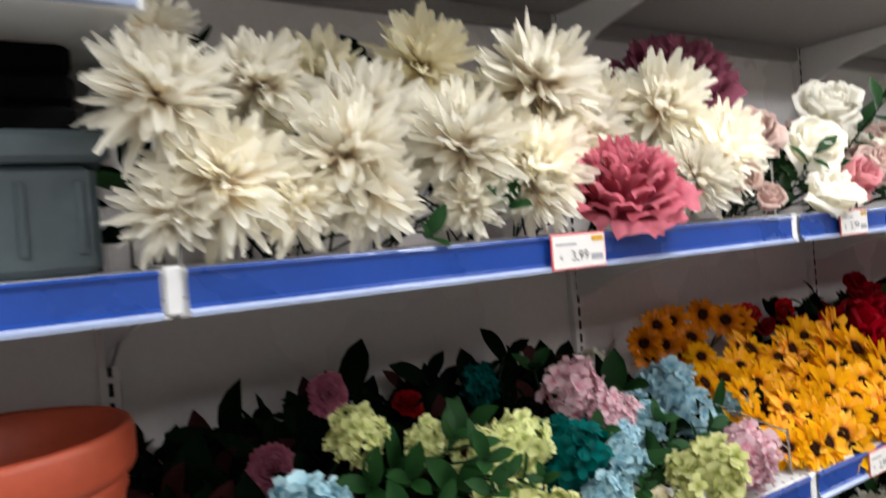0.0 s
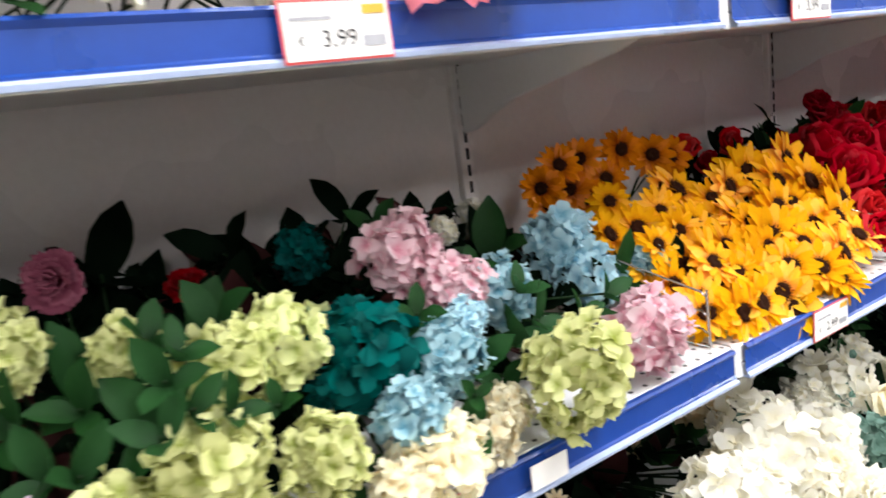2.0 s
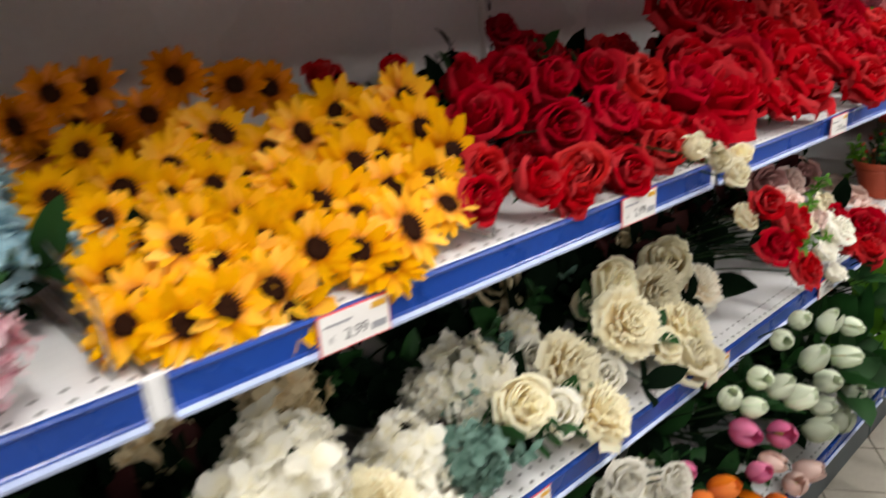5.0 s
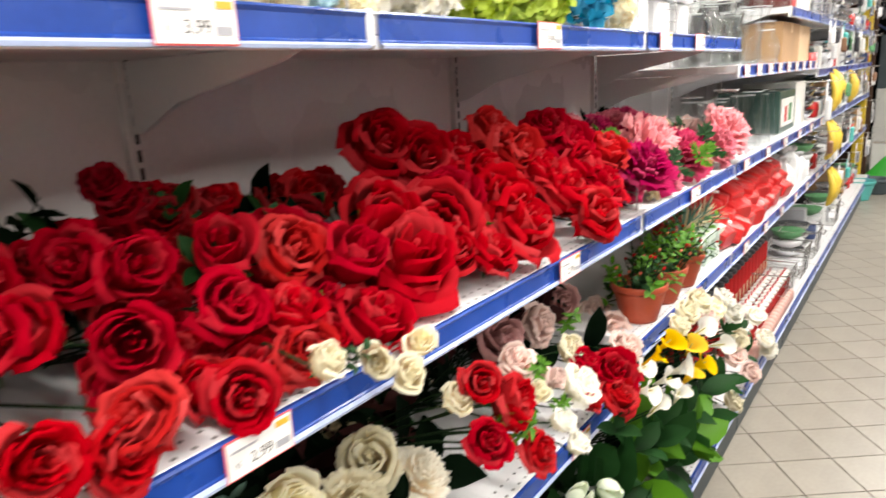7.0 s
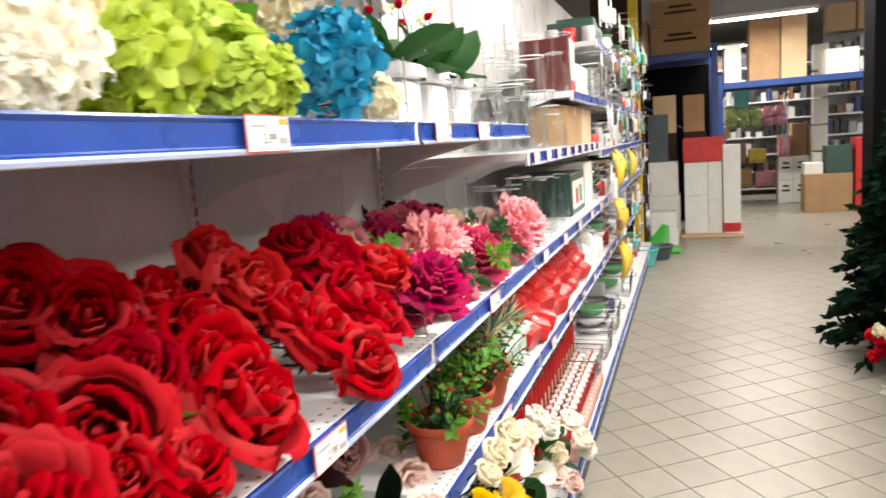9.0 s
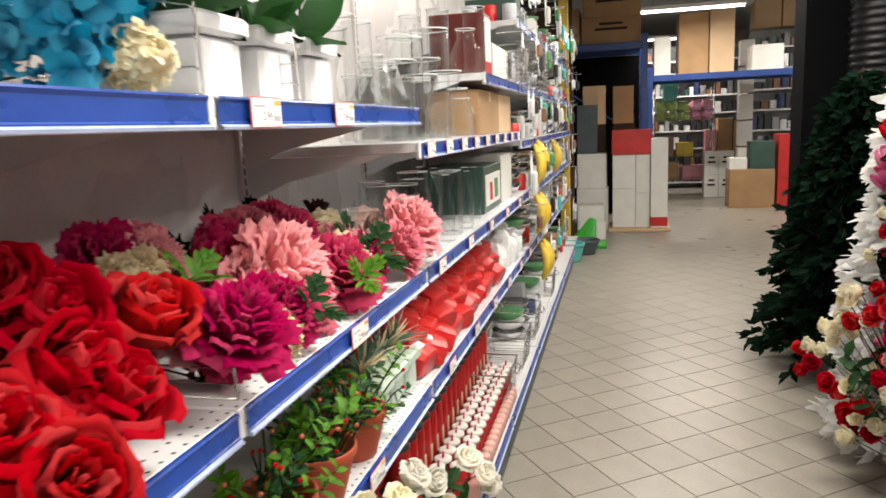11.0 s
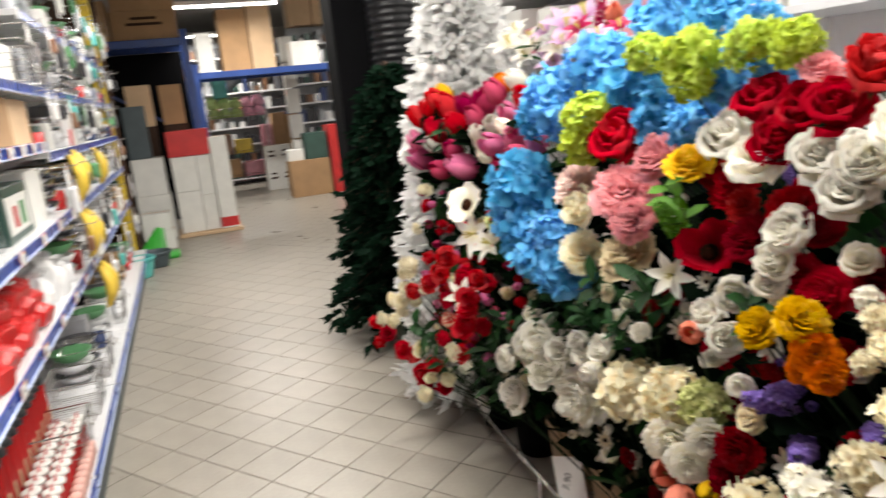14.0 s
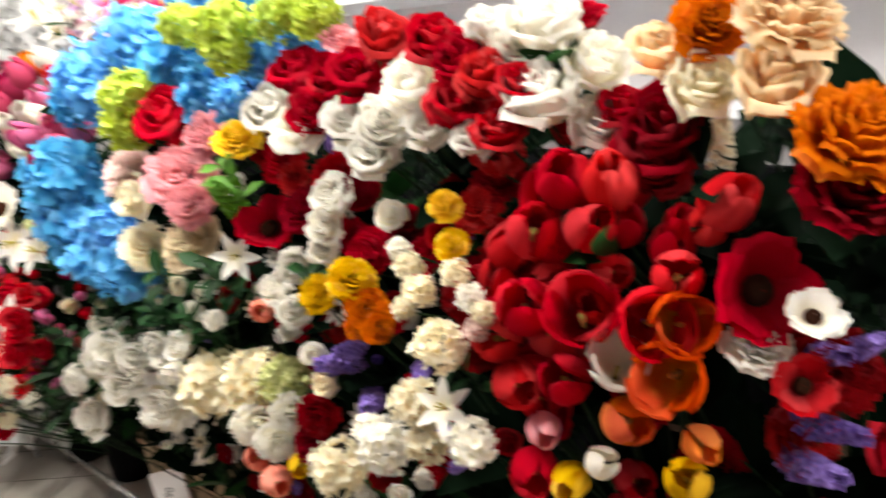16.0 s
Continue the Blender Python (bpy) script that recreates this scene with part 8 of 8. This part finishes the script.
def wire_basket(y, z, w=0.3, d=0.22, h=0.16):
    t = thing("wire_basket", "chromed wire basket on the shelf", "basket", (-0.06, y, z + 0.0065), "wire baskets")
    b = Build()
    for k in range(4):
        zz, e = h * k / 3, 0.9 + 0.1 * k / 3
        c = [(-d / 2 * e, -w / 2 * e, zz), (d / 2 * e, -w / 2 * e, zz), (d / 2 * e, w / 2 * e, zz), (-d / 2 * e, w / 2 * e, zz)]
        for i in range(4):
            b.tube([c[i], c[(i + 1) % 4]], [0.0035 if k == 3 else 0.002] * 2, 4)
    for k in range(10):
        yy = -w / 2 + w * k / 9
        b.tube([(d / 2, yy, h), (d * 0.45, yy * 0.9, 0), (-d * 0.45, yy * 0.9, 0), (-d / 2, yy, h)], [0.0018] * 4, 4)
    part("mesh_body", b.mesh("mesh_body", [M_METAL]), t)
    b = Build()
    b.tube([(d / 2, -0.06, h), (d / 2 + 0.03, -0.05, h - 0.02), (d / 2 + 0.03, 0.05, h - 0.02), (d / 2, 0.06, h)], [0.0035] * 4, 5)
    part("handle", b.mesh("handle", [M_METAL]), t)


for y, z in ((5.75, 1.66), (6.1, 1.66), (5.2, ZD), (5.75, ZD), (6.25, ZD), (6.8, 0.72), (7.3, ZD)):
    wire_basket(y, z)
for y, z in ((6.3, 1.33), (6.45, 1.35), (6.3, 1.04), (6.5, 1.03), (6.55, 0.70), (6.7, 0.70), (7.4, 1.33)):
    bananas(y, z)
# end post and board
solid("end_post", boxmesh("end_post", (-0.12, 10.05, 0), (-0.02, 10.15, 3.1), M_YEL, 0.006), "tall yellow painted metal post at the shelving end", "post")
solid("end_board", boxmesh("end_board", (-0.55, 10.2, 0), (0.02, 10.25, 3.0), M_BROWN, 0.004), "dark brown board closing the shelving end", "board")
carton(0.02, 10.9, 0, 0.35, 11.3, 0.22, M_BOXW, "white carton on the floor")
carton(0.02, 10.9, 0.221, 0.33, 11.3, 0.42, M_BOXW, "white carton stacked on another")


def slope_box(x, y):
    b = Build()
    b.box((-0.16, -0.15, 0), (0.16, 0.15, 0.05), 0, 0.008)
    b.tube([(-0.1, 0, 0.05), (0.0, 0, 0.33)], [0.15, 0.04], 10)
    solid("watering_can", b.mesh("watering_can", [M_GREEN]), "bright green plastic tub on the floor", "tub", Matrix.Translation((x, y, 0.0005)))


slope_box(0.22, 10.4)
pot(0.02, 9.5, 0.0, 0.1, 0.14, 0.2, M_AQUA, "aqua plastic pot on the floor")
pot(0.14, 9.95, 0.0, 0.12, 0.16, 0.16, M_GREYP, "grey plastic tub on the floor")

# ---- far end: racking with boxes ----


def racking(x0, x1, y0, y1, h, levels):
    t = thing("pallet_rack", "blue steel pallet rack loaded with cartons", "rack", (x0, y0, 0))
    for xx in (0, x1 - x0):
        for yy in (0, y1 - y0):
            part("post", boxmesh("post", (xx - 0.045, yy - 0.04, 0), (xx + 0.045, yy + 0.04, h), M_STEEL_B, 0.006), t)
    for z in levels:
        for yy in (0, y1 - y0):
            part("beam", boxmesh("beam", (0.046, yy - 0.025, z - 0.1), (x1 - x0 - 0.046, yy + 0.025, z), M_STEEL_B, 0.006), t)
        part("deck", boxmesh("deck", (0.046, 0.026, z - 0.02), (x1 - x0 - 0.046, y1 - y0 - 0.026, z - 0.001), M_METAL, 0.002), t)
    if x0 < 0:
        b = Build()
        b.tube([(0.05, 0.0, h - 0.3), (x1 - x0 - 0.05, 0.03, 1.2)], [0.012, 0.012], 6)
        part("brace", b.mesh("brace", [M_STEEL_B]), t)
        # black sheet added where the space under the deck lies in shade
        part("backing", boxmesh("backing", (0.05, y1 - y0 - 0.07, 0.02), (x1 - x0 - 0.05, y1 - y0 - 0.042, levels[0] - 0.11), M_BLACK, 0.002), t, None, "added black sheet for the shade under the rack")


racking(-0.9, 0.85, 12.4, 13.3, 2.6, (2.5,))
racking(0.98, 3.3, 14.0, 14.9, 2.25, (2.12,))
carton(0.0, 12.45, 2.5, 0.8, 13.1, 2.86, M_CARD, "large brown cardboard carton with faded print", writing=True)
carton(0.02, 12.45, 2.861, 0.8, 13.1, 3.25, M_CARD, "large brown cardboard carton with faded print", writing=True)
carton(-0.85, 12.45, 2.5, -0.03, 13.1, 3.0, M_CARD, "large brown cardboard carton on the rack")
carton(1.05, 14.1, 2.12, 1.3, 14.7, 2.72, M_BOXW, "white cartons on the rack")
carton(1.42, 14.1, 2.12, 1.86, 14.7, 3.05, M_CARD, "tall brown cardboard carton by the rack")
carton(2.5, 14.1, 2.12, 2.95, 14.7, 2.5, M_BOXW, "white carton on the rack")
carton(1.88, 14.1, 2.12, 2.24, 14.7, 3.15, M_CARDL, "pale brown cardboard carton on the rack")
# cartons at the aisle end
carton(0.43, 11.6, 0.045, 0.72, 11.95, 0.56, M_BOXW, "tall white carton standing on a pallet")
carton(0.43, 11.6, 0.561, 0.72, 11.95, 1.0, M_BOXW, "tall white carton standing on another")
carton(0.725, 11.6, 0.045, 0.9, 11.95, 0.5, M_BOXW, "white carton standing on a pallet")
carton(0.725, 11.6, 0.501, 0.9, 11.95, 1.0, M_BOXW, "white carton standing on another")
carton(0.42, 11.58, 1.001, 0.92, 11.95, 1.32, M_REDP, "bright red open carton on white ones", "red_carton", False)
t = carton(0.91, 11.55, 0.045, 1.12, 11.9, 1.2, M_BOXW, "tall narrow white carton with a red foot", "tall_carton", False)
part("red_foot", boxmesh("red_foot", (-0.107, -0.178, 0.02), (0.107, 0.178, 0.14), M_REDP, 0.002), t)
solid("pallet", boxmesh("pallet", (0.38, 11.5, 0.0), (1.16, 12.1, 0.045), M_CARDL, 0.006), "low wooden pallet under the cartons", "pallet")
carton(-0.04, 11.7, 0.0, 0.37, 12.08, 0.56, M_BOXW, "white carton with a printed panel on the floor")
carton(-0.03, 11.7, 0.561, 0.35, 12.08, 1.02, M_BOXW, "white carton stacked on another")
carton(-0.03, 11.72, 1.021, 0.23, 12.0, 1.66, M_GREYP, "dark grey carton stacked on white ones", "carton", False)
carton(0.02, 12.1, 0.0, 0.33, 12.34, 1.4, M_BROWN, "dark tall carton beside the rack", "carton", False)
carton(0.03, 12.1, 1.401, 0.33, 12.34, 1.92, M_CARDL, "pale cardboard carton on a tall dark one")
carton(0.43, 12.1, 0.0, 0.72, 12.34, 1.4, M_BROWN, "dark tall carton beside the rack", "carton", False)
carton(0.43, 12.1, 1.401, 0.70, 12.34, 1.90, M_CARD, "brown cardboard carton on a tall dark one")
b = Build()
b.tube([(0.78, 12.15, 0.7), (0.9, 12.05, 1.45)], [0.09, 0.14], 10)
solid("blue_roll", b.mesh("blue_roll", [M_STEEL_B]), "blue rolled sheet leaning on the rack", "roll", Matrix.Translation((0, 0, -0.6)))


def trolley(x, y):
    """A tall wire trolley: four posts, three trays with low edges, castors."""
    t = thing("wire_trolley", "tall chromed wire trolley loaded with soft parcels", "trolley", (x, y, 0))
    for px in (0.0, 1.04):
        for py in (0.0, 0.42):
            b = Build()
            b.tube([(px, py, 0.09), (px, py, 2.0)], [0.012, 0.012], 6)
            part("post", b.mesh("post", [M_METAL]), t)
            b = Build()
            b.tube([(px - 0.012, py, 0.045), (px + 0.012, py, 0.045)], [0.044, 0.044], 10)
            part("castor", b.mesh("castor", [M_CHAR]), t)
    for z in (0.28, 0.72, 1.39):
        b = Build()
        for k in range(9):
            b.tube([(0.0, 0.42 * k / 8, z), (1.04, 0.42 * k / 8, z)], [0.004, 0.004], 4)
        for px, py, qx, qy in ((0, 0, 1.04, 0), (1.04, 0, 1.04, 0.42), (1.04, 0.42, 0, 0.42), (0, 0.42, 0, 0)):
            b.tube([(px, py, z + 0.05), (qx, qy, z + 0.05)], [0.005, 0.005], 4)
        part("tray", b.mesh("tray", [M_METAL]), t)


M_PGREEN = plain("pale_green_plush", (0.42, 0.55, 0.22), 0.9, var=0.3, scale=14)
M_PPINK = plain("pale_pink_plush", (0.75, 0.36, 0.48), 0.9, var=0.3, scale=14)
trolley(1.15, 16.0)
PARCEL = {m.name: [bag_mesh(300 + k, 0.2, 0.2, 0.2, m) for k in range(3)] for m in (M_PGREEN, M_PPINK)}
ledge = random.Random(91)
for k in range(5):
    for j in range(2):
        mm = M_PGREEN if k < 3 else M_PPINK
        t = thing("soft_parcel", ("pale green" if k < 3 else "pink") + " patterned soft parcel on the trolley", "parcel", (1.26 + k * 0.205, 16.2, 1.396 + j * 0.18), "soft parcels")
        part("pouch", ledge.choice(PARCEL[mm.name]), t, Matrix.Rotation(ledge.uniform(-0.5, 0.5), 4, "Z") @ Matrix.Diagonal((1, 1, ledge.uniform(0.85, 1.05), 1)))
carton(1.2, 16.05, 0.725, 1.5, 16.36, 1.1, MIXED[3], "brown boxed article on the trolley", "carton", False)
carton(1.55, 16.05, 0.725, 1.85, 16.36, 0.98, M_YEL, "yellow boxed article on the trolley", "carton", False)
carton(1.22, 16.05, 0.285, 1.6, 16.36, 0.62, M_CARD, "brown cardboard carton low on the trolley")
carton(1.66, 16.05, 0.285, 2.1, 16.36, 0.55, MIXED[6], "pink carton low on the trolley", "carton", False)
carton(1.3, 16.05, 1.76, 1.55, 16.3, 2.12, M_AQUA, "blue-green boxed article on the parcels", "carton", False)
for k, (x, w, h, m, c) in enumerate(((0.95, 0.18, 1.3, MIXED[5], "black"), (2.12, 0.2, 1.2, MIXED[6], "pink patterned"), (2.34, 0.26, 0.62, MIXED[3], "brown"), (2.62, 0.3, 1.35, M_CARD, "brown cardboard"), (2.95, 0.3, 1.5, M_CARDL, "pale cardboard"))):
    carton(x, 16.6, 0.0, x + w, 16.95, h, m, c + " upright parcel on the floor behind the trolley", "carton", False)
carton(2.34, 16.6, 0.622, 2.6, 16.95, 1.4, M_CARD, "brown cardboard carton on a dark one")
for k in range(2):
    for j in range(2):
        carton(2.0 + j * 0.25, 15.6, 0.0 + k * 0.41, 2.245 + j * 0.25, 15.9, 0.408 + k * 0.41, M_BOXW, "white carton in a low stack on the floor", "carton", True, True)
carton(2.2, 13.95, 0.0, 2.86, 14.4, 0.6, M_CARD, "brown cardboard carton on the floor")
carton(2.5, 14.0, 0.601, 2.86, 14.35, 1.03, M_DKGREEN, "dark green printed carton on a brown one", "carton", False)
carton(2.2, 14.0, 0.601, 2.46, 14.35, 0.78, M_BOXW, "white carton on a brown one", "carton", False)
carton(2.9, 13.95, 0.0, 3.12, 14.4, 1.13, M_REDP, "tall red carton standing on the floor", "carton", False)


FARGOODS = [MIXED[4], MIXED[5], MIXED[0], MIXED[5], MIXED[1], M_SILVER, M_DKGREEN, MIXED[3]]


def far_shelf(x0, y0, n=8):
    t = thing("far_shelf", "grey metal shelf unit crowded with small goods", "shelving", (x0, y0, 0), "far shelves")
    part("back_panel", boxmesh("back_panel", (0, 0.4, 0), (1.2, 0.42, 2.9), MIXED[0], 0.002), t)
    for k in range(n):
        part("shelf_board", boxmesh("shelf_board", (0, 0, 0.1 + k * 0.35), (1.2, 0.399, 0.13 + k * 0.35), M_WHITE, 0.002), t)
    for k in range(n):
        x = x0 + 0.03
        while x < x0 + 1.1:
            w, h = q.uniform(0.05, 0.12), q.uniform(0.10, 0.27)
            carton(x, y0 + 0.03, 0.13 + k * 0.35, x + w, y0 + 0.3, 0.13 + k * 0.35 + h, q.choice(FARGOODS), "small packed article on the far shelf", "carton", False)
            x += w + 0.02


for x, y in ((2.75, 15.5), (0.55, 17.4), (1.77, 17.4)):
    far_shelf(x, y)
for k in range(3):
    carton(2.75 + k * 0.45, 15.5, 2.9, 3.17 + k * 0.45, 15.9, 3.35, M_CARDL, "pale cardboard carton on top of the shelf")
for k in range(6):
    carton(2.5, 15.2, 0.02 + k * 0.45 if k else 0.0, 2.72, 15.45, 0.44 + k * 0.45, M_BOXW, "white carton in a tall stack")

# ---- trees and the dark column beside the stand ----
def tree(x, y, h, r, mat, label, name, n, droop, trunk, seed, nl=0.11, nw=0.13, taper=0.8, tip=1.0):
    q2 = random.Random(seed)
    t = thing(name, label, "tree", (x, y, 0), "artificial trees")
    b = Build()
    b.tube([(0, 0, 0.0), (0, 0, h * 0.5), (0, 0, h)], [0.022, 0.016, 0.006], 8)
    part("trunk", b.mesh("trunk", [trunk]), t)
    b = Build()
    for a in range(3):
        b.tube([(0, 0, 0.1), (0.2 * math.cos(a * 2.09), 0.2 * math.sin(a * 2.09), 0.008)], [0.012, 0.01], 6)
    part("foot", b.mesh("foot", [trunk]), t)
    b = Build()
    for i in range(n):
        u = i / n
        z = 0.2 + (h - 0.2) * u
        L = r * (1 - u) ** taper * q2.uniform(0.72, 1.08) + 0.03
        a = i * 2.39996 + q2.uniform(-0.3, 0.3)
        d = Vector((math.cos(a), math.sin(a), 0))
        p0, p1 = Vector((0, 0, z + 0.05)), d * L + Vector((0, 0, z - droop * L + q2.uniform(-0.03, 0.05)))
        b.tube([p0, p1], [0.004, 0.002], 3, 1, False)
        m = max(3, int(L / 0.014))
        for k in range(m):
            w = 0.15 + 0.85 * k / m
            p = p0.lerp(p1, w)
            dd = (p1 - p0).normalized() + Vector((q2.uniform(-0.9, 0.9), q2.uniform(-0.9, 0.9), q2.uniform(-0.6, 0.8)))
            b.leaf(Matrix.Translation(p) @ aim(dd, q2.random() * 6) @ Matrix.Rotation(-math.pi / 2, 4, "Y"), nl * q2.uniform(0.6, 1.1), nl * nw, 0.0, 0.2, 2, tip, 0.5)
    part("crown", b.mesh("crown", [mat, trunk]), t)
    return t


tree(1.78, 6.4, 1.62, 0.50, PET["pine"], "dark green artificial fir tree", "fir_tree", 520, 0.3, M_BROWN, 41, 0.075, 0.26, 0.5)
tree(1.80, 5.25, 2.05, 0.40, PET["tinsel"], "white artificial tinsel tree", "white_tree", 1300, 0.25, M_WHITE, 42, 0.078, 0.26, 0.5, 0.9)
column = thing("dark_column", "black ribbed plastic-wrapped column", "column", (1.92, 7.25, 0))
part("shaft", boxmesh("shaft", (-0.27, -0.16, 0), (0.27, 0.16, 3.5), M_BLACK, 0.01), column)
b = Build()
b.lathe([(0.155 + (0.0, 0.010, 0.013, 0.010)[i % 4], 0.9 + i * 0.0115) for i in range(220)], 28)
part("ribbed_pipe", b.mesh("ribbed_pipe", [M_RIB]), column, Matrix.Translation((0.09, -0.335, 0)), "ribbed black pipe")

# ---- shelving behind the display ----
def back_unit(y):
    t = thing("back_shelving", "dark shop shelving behind the flower stand", "shelving", (2.6, y, 0), "shelving behind the display")
    part("panel", boxmesh("panel", (0.5, 0, 0), (0.53, 0.99, 2.2), M_PANEL, 0.002), t)
    for z in (0.2, 0.7, 1.2, 1.62, 2.0):
        part("shelf_board", boxmesh("shelf_board", (0.0, 0.002, z - 0.03), (0.499, 0.988, z), M_WHITE, 0.002), t)
    y2 = y + 0.05
    while y2 < y + 0.85:
        w = q.uniform(0.12, 0.25)
        carton(2.65, y2, 1.62, 2.95, y2 + w, 1.62 + q.uniform(0.15, 0.3), q.choice([M_BOXW, M_BOXW, MIXED[0], MIXED[6]]), "white boxed article on a shelf", "carton", False)
        y2 += w + 0.03


for k in range(7):
    back_unit(0.5 + k * 1.0)
# ---- floor tiles, laid diagonally ----
TS, TA = 0.2105, math.radians(-53.5)
TU, TV = Vector((math.cos(TA), math.sin(TA), 0)), Vector((-math.sin(TA), math.cos(TA), 0))
TILE_AT = Vector((0.986, 4.924, 0))
TILE = Build().box((-TS / 2 + 0.002, -TS / 2 + 0.002, -0.006), (TS / 2 - 0.002, TS / 2 - 0.002, 0.0), 0, 0.0012).mesh("tile", [M_TILE], False)
rest = Build()
TROT = Matrix.Rotation(TA, 4, "Z")
tiles = bpy.data.objects["floor"]
made = 0
for i in range(-125, 126):
    for j in range(-125, 126):
        c = TILE_AT + TU * TS * (i + 0.5) + TV * TS * (j + 0.5)
        if not (-3.1 < c.x < 6.1 and GROUND_Y0 - 0.1 < c.y < GROUND_Y1 + 0.1):
            continue
        if 0.0 < c.x < 1.55 and 2.6 < c.y < 10.0 and made < 300:
            part("tile", TILE, tiles, Matrix.Translation(c) @ TROT)
            made += 1
        else:
            k = len(rest.v)
            h = TS / 2 - 0.002
            for s, t2 in ((-h, -h), (h, -h), (h, h), (-h, h)):
                rest.v.append(tuple(c + TU * s + TV * t2))
                rest.t.append(0.5)
            rest.f.append((k, k + 1, k + 2, k + 3))
            rest.m.append(0)
part("tile_field", rest.mesh("tile_field", [M_TILE], False), tiles)["kind"] = "stuff"
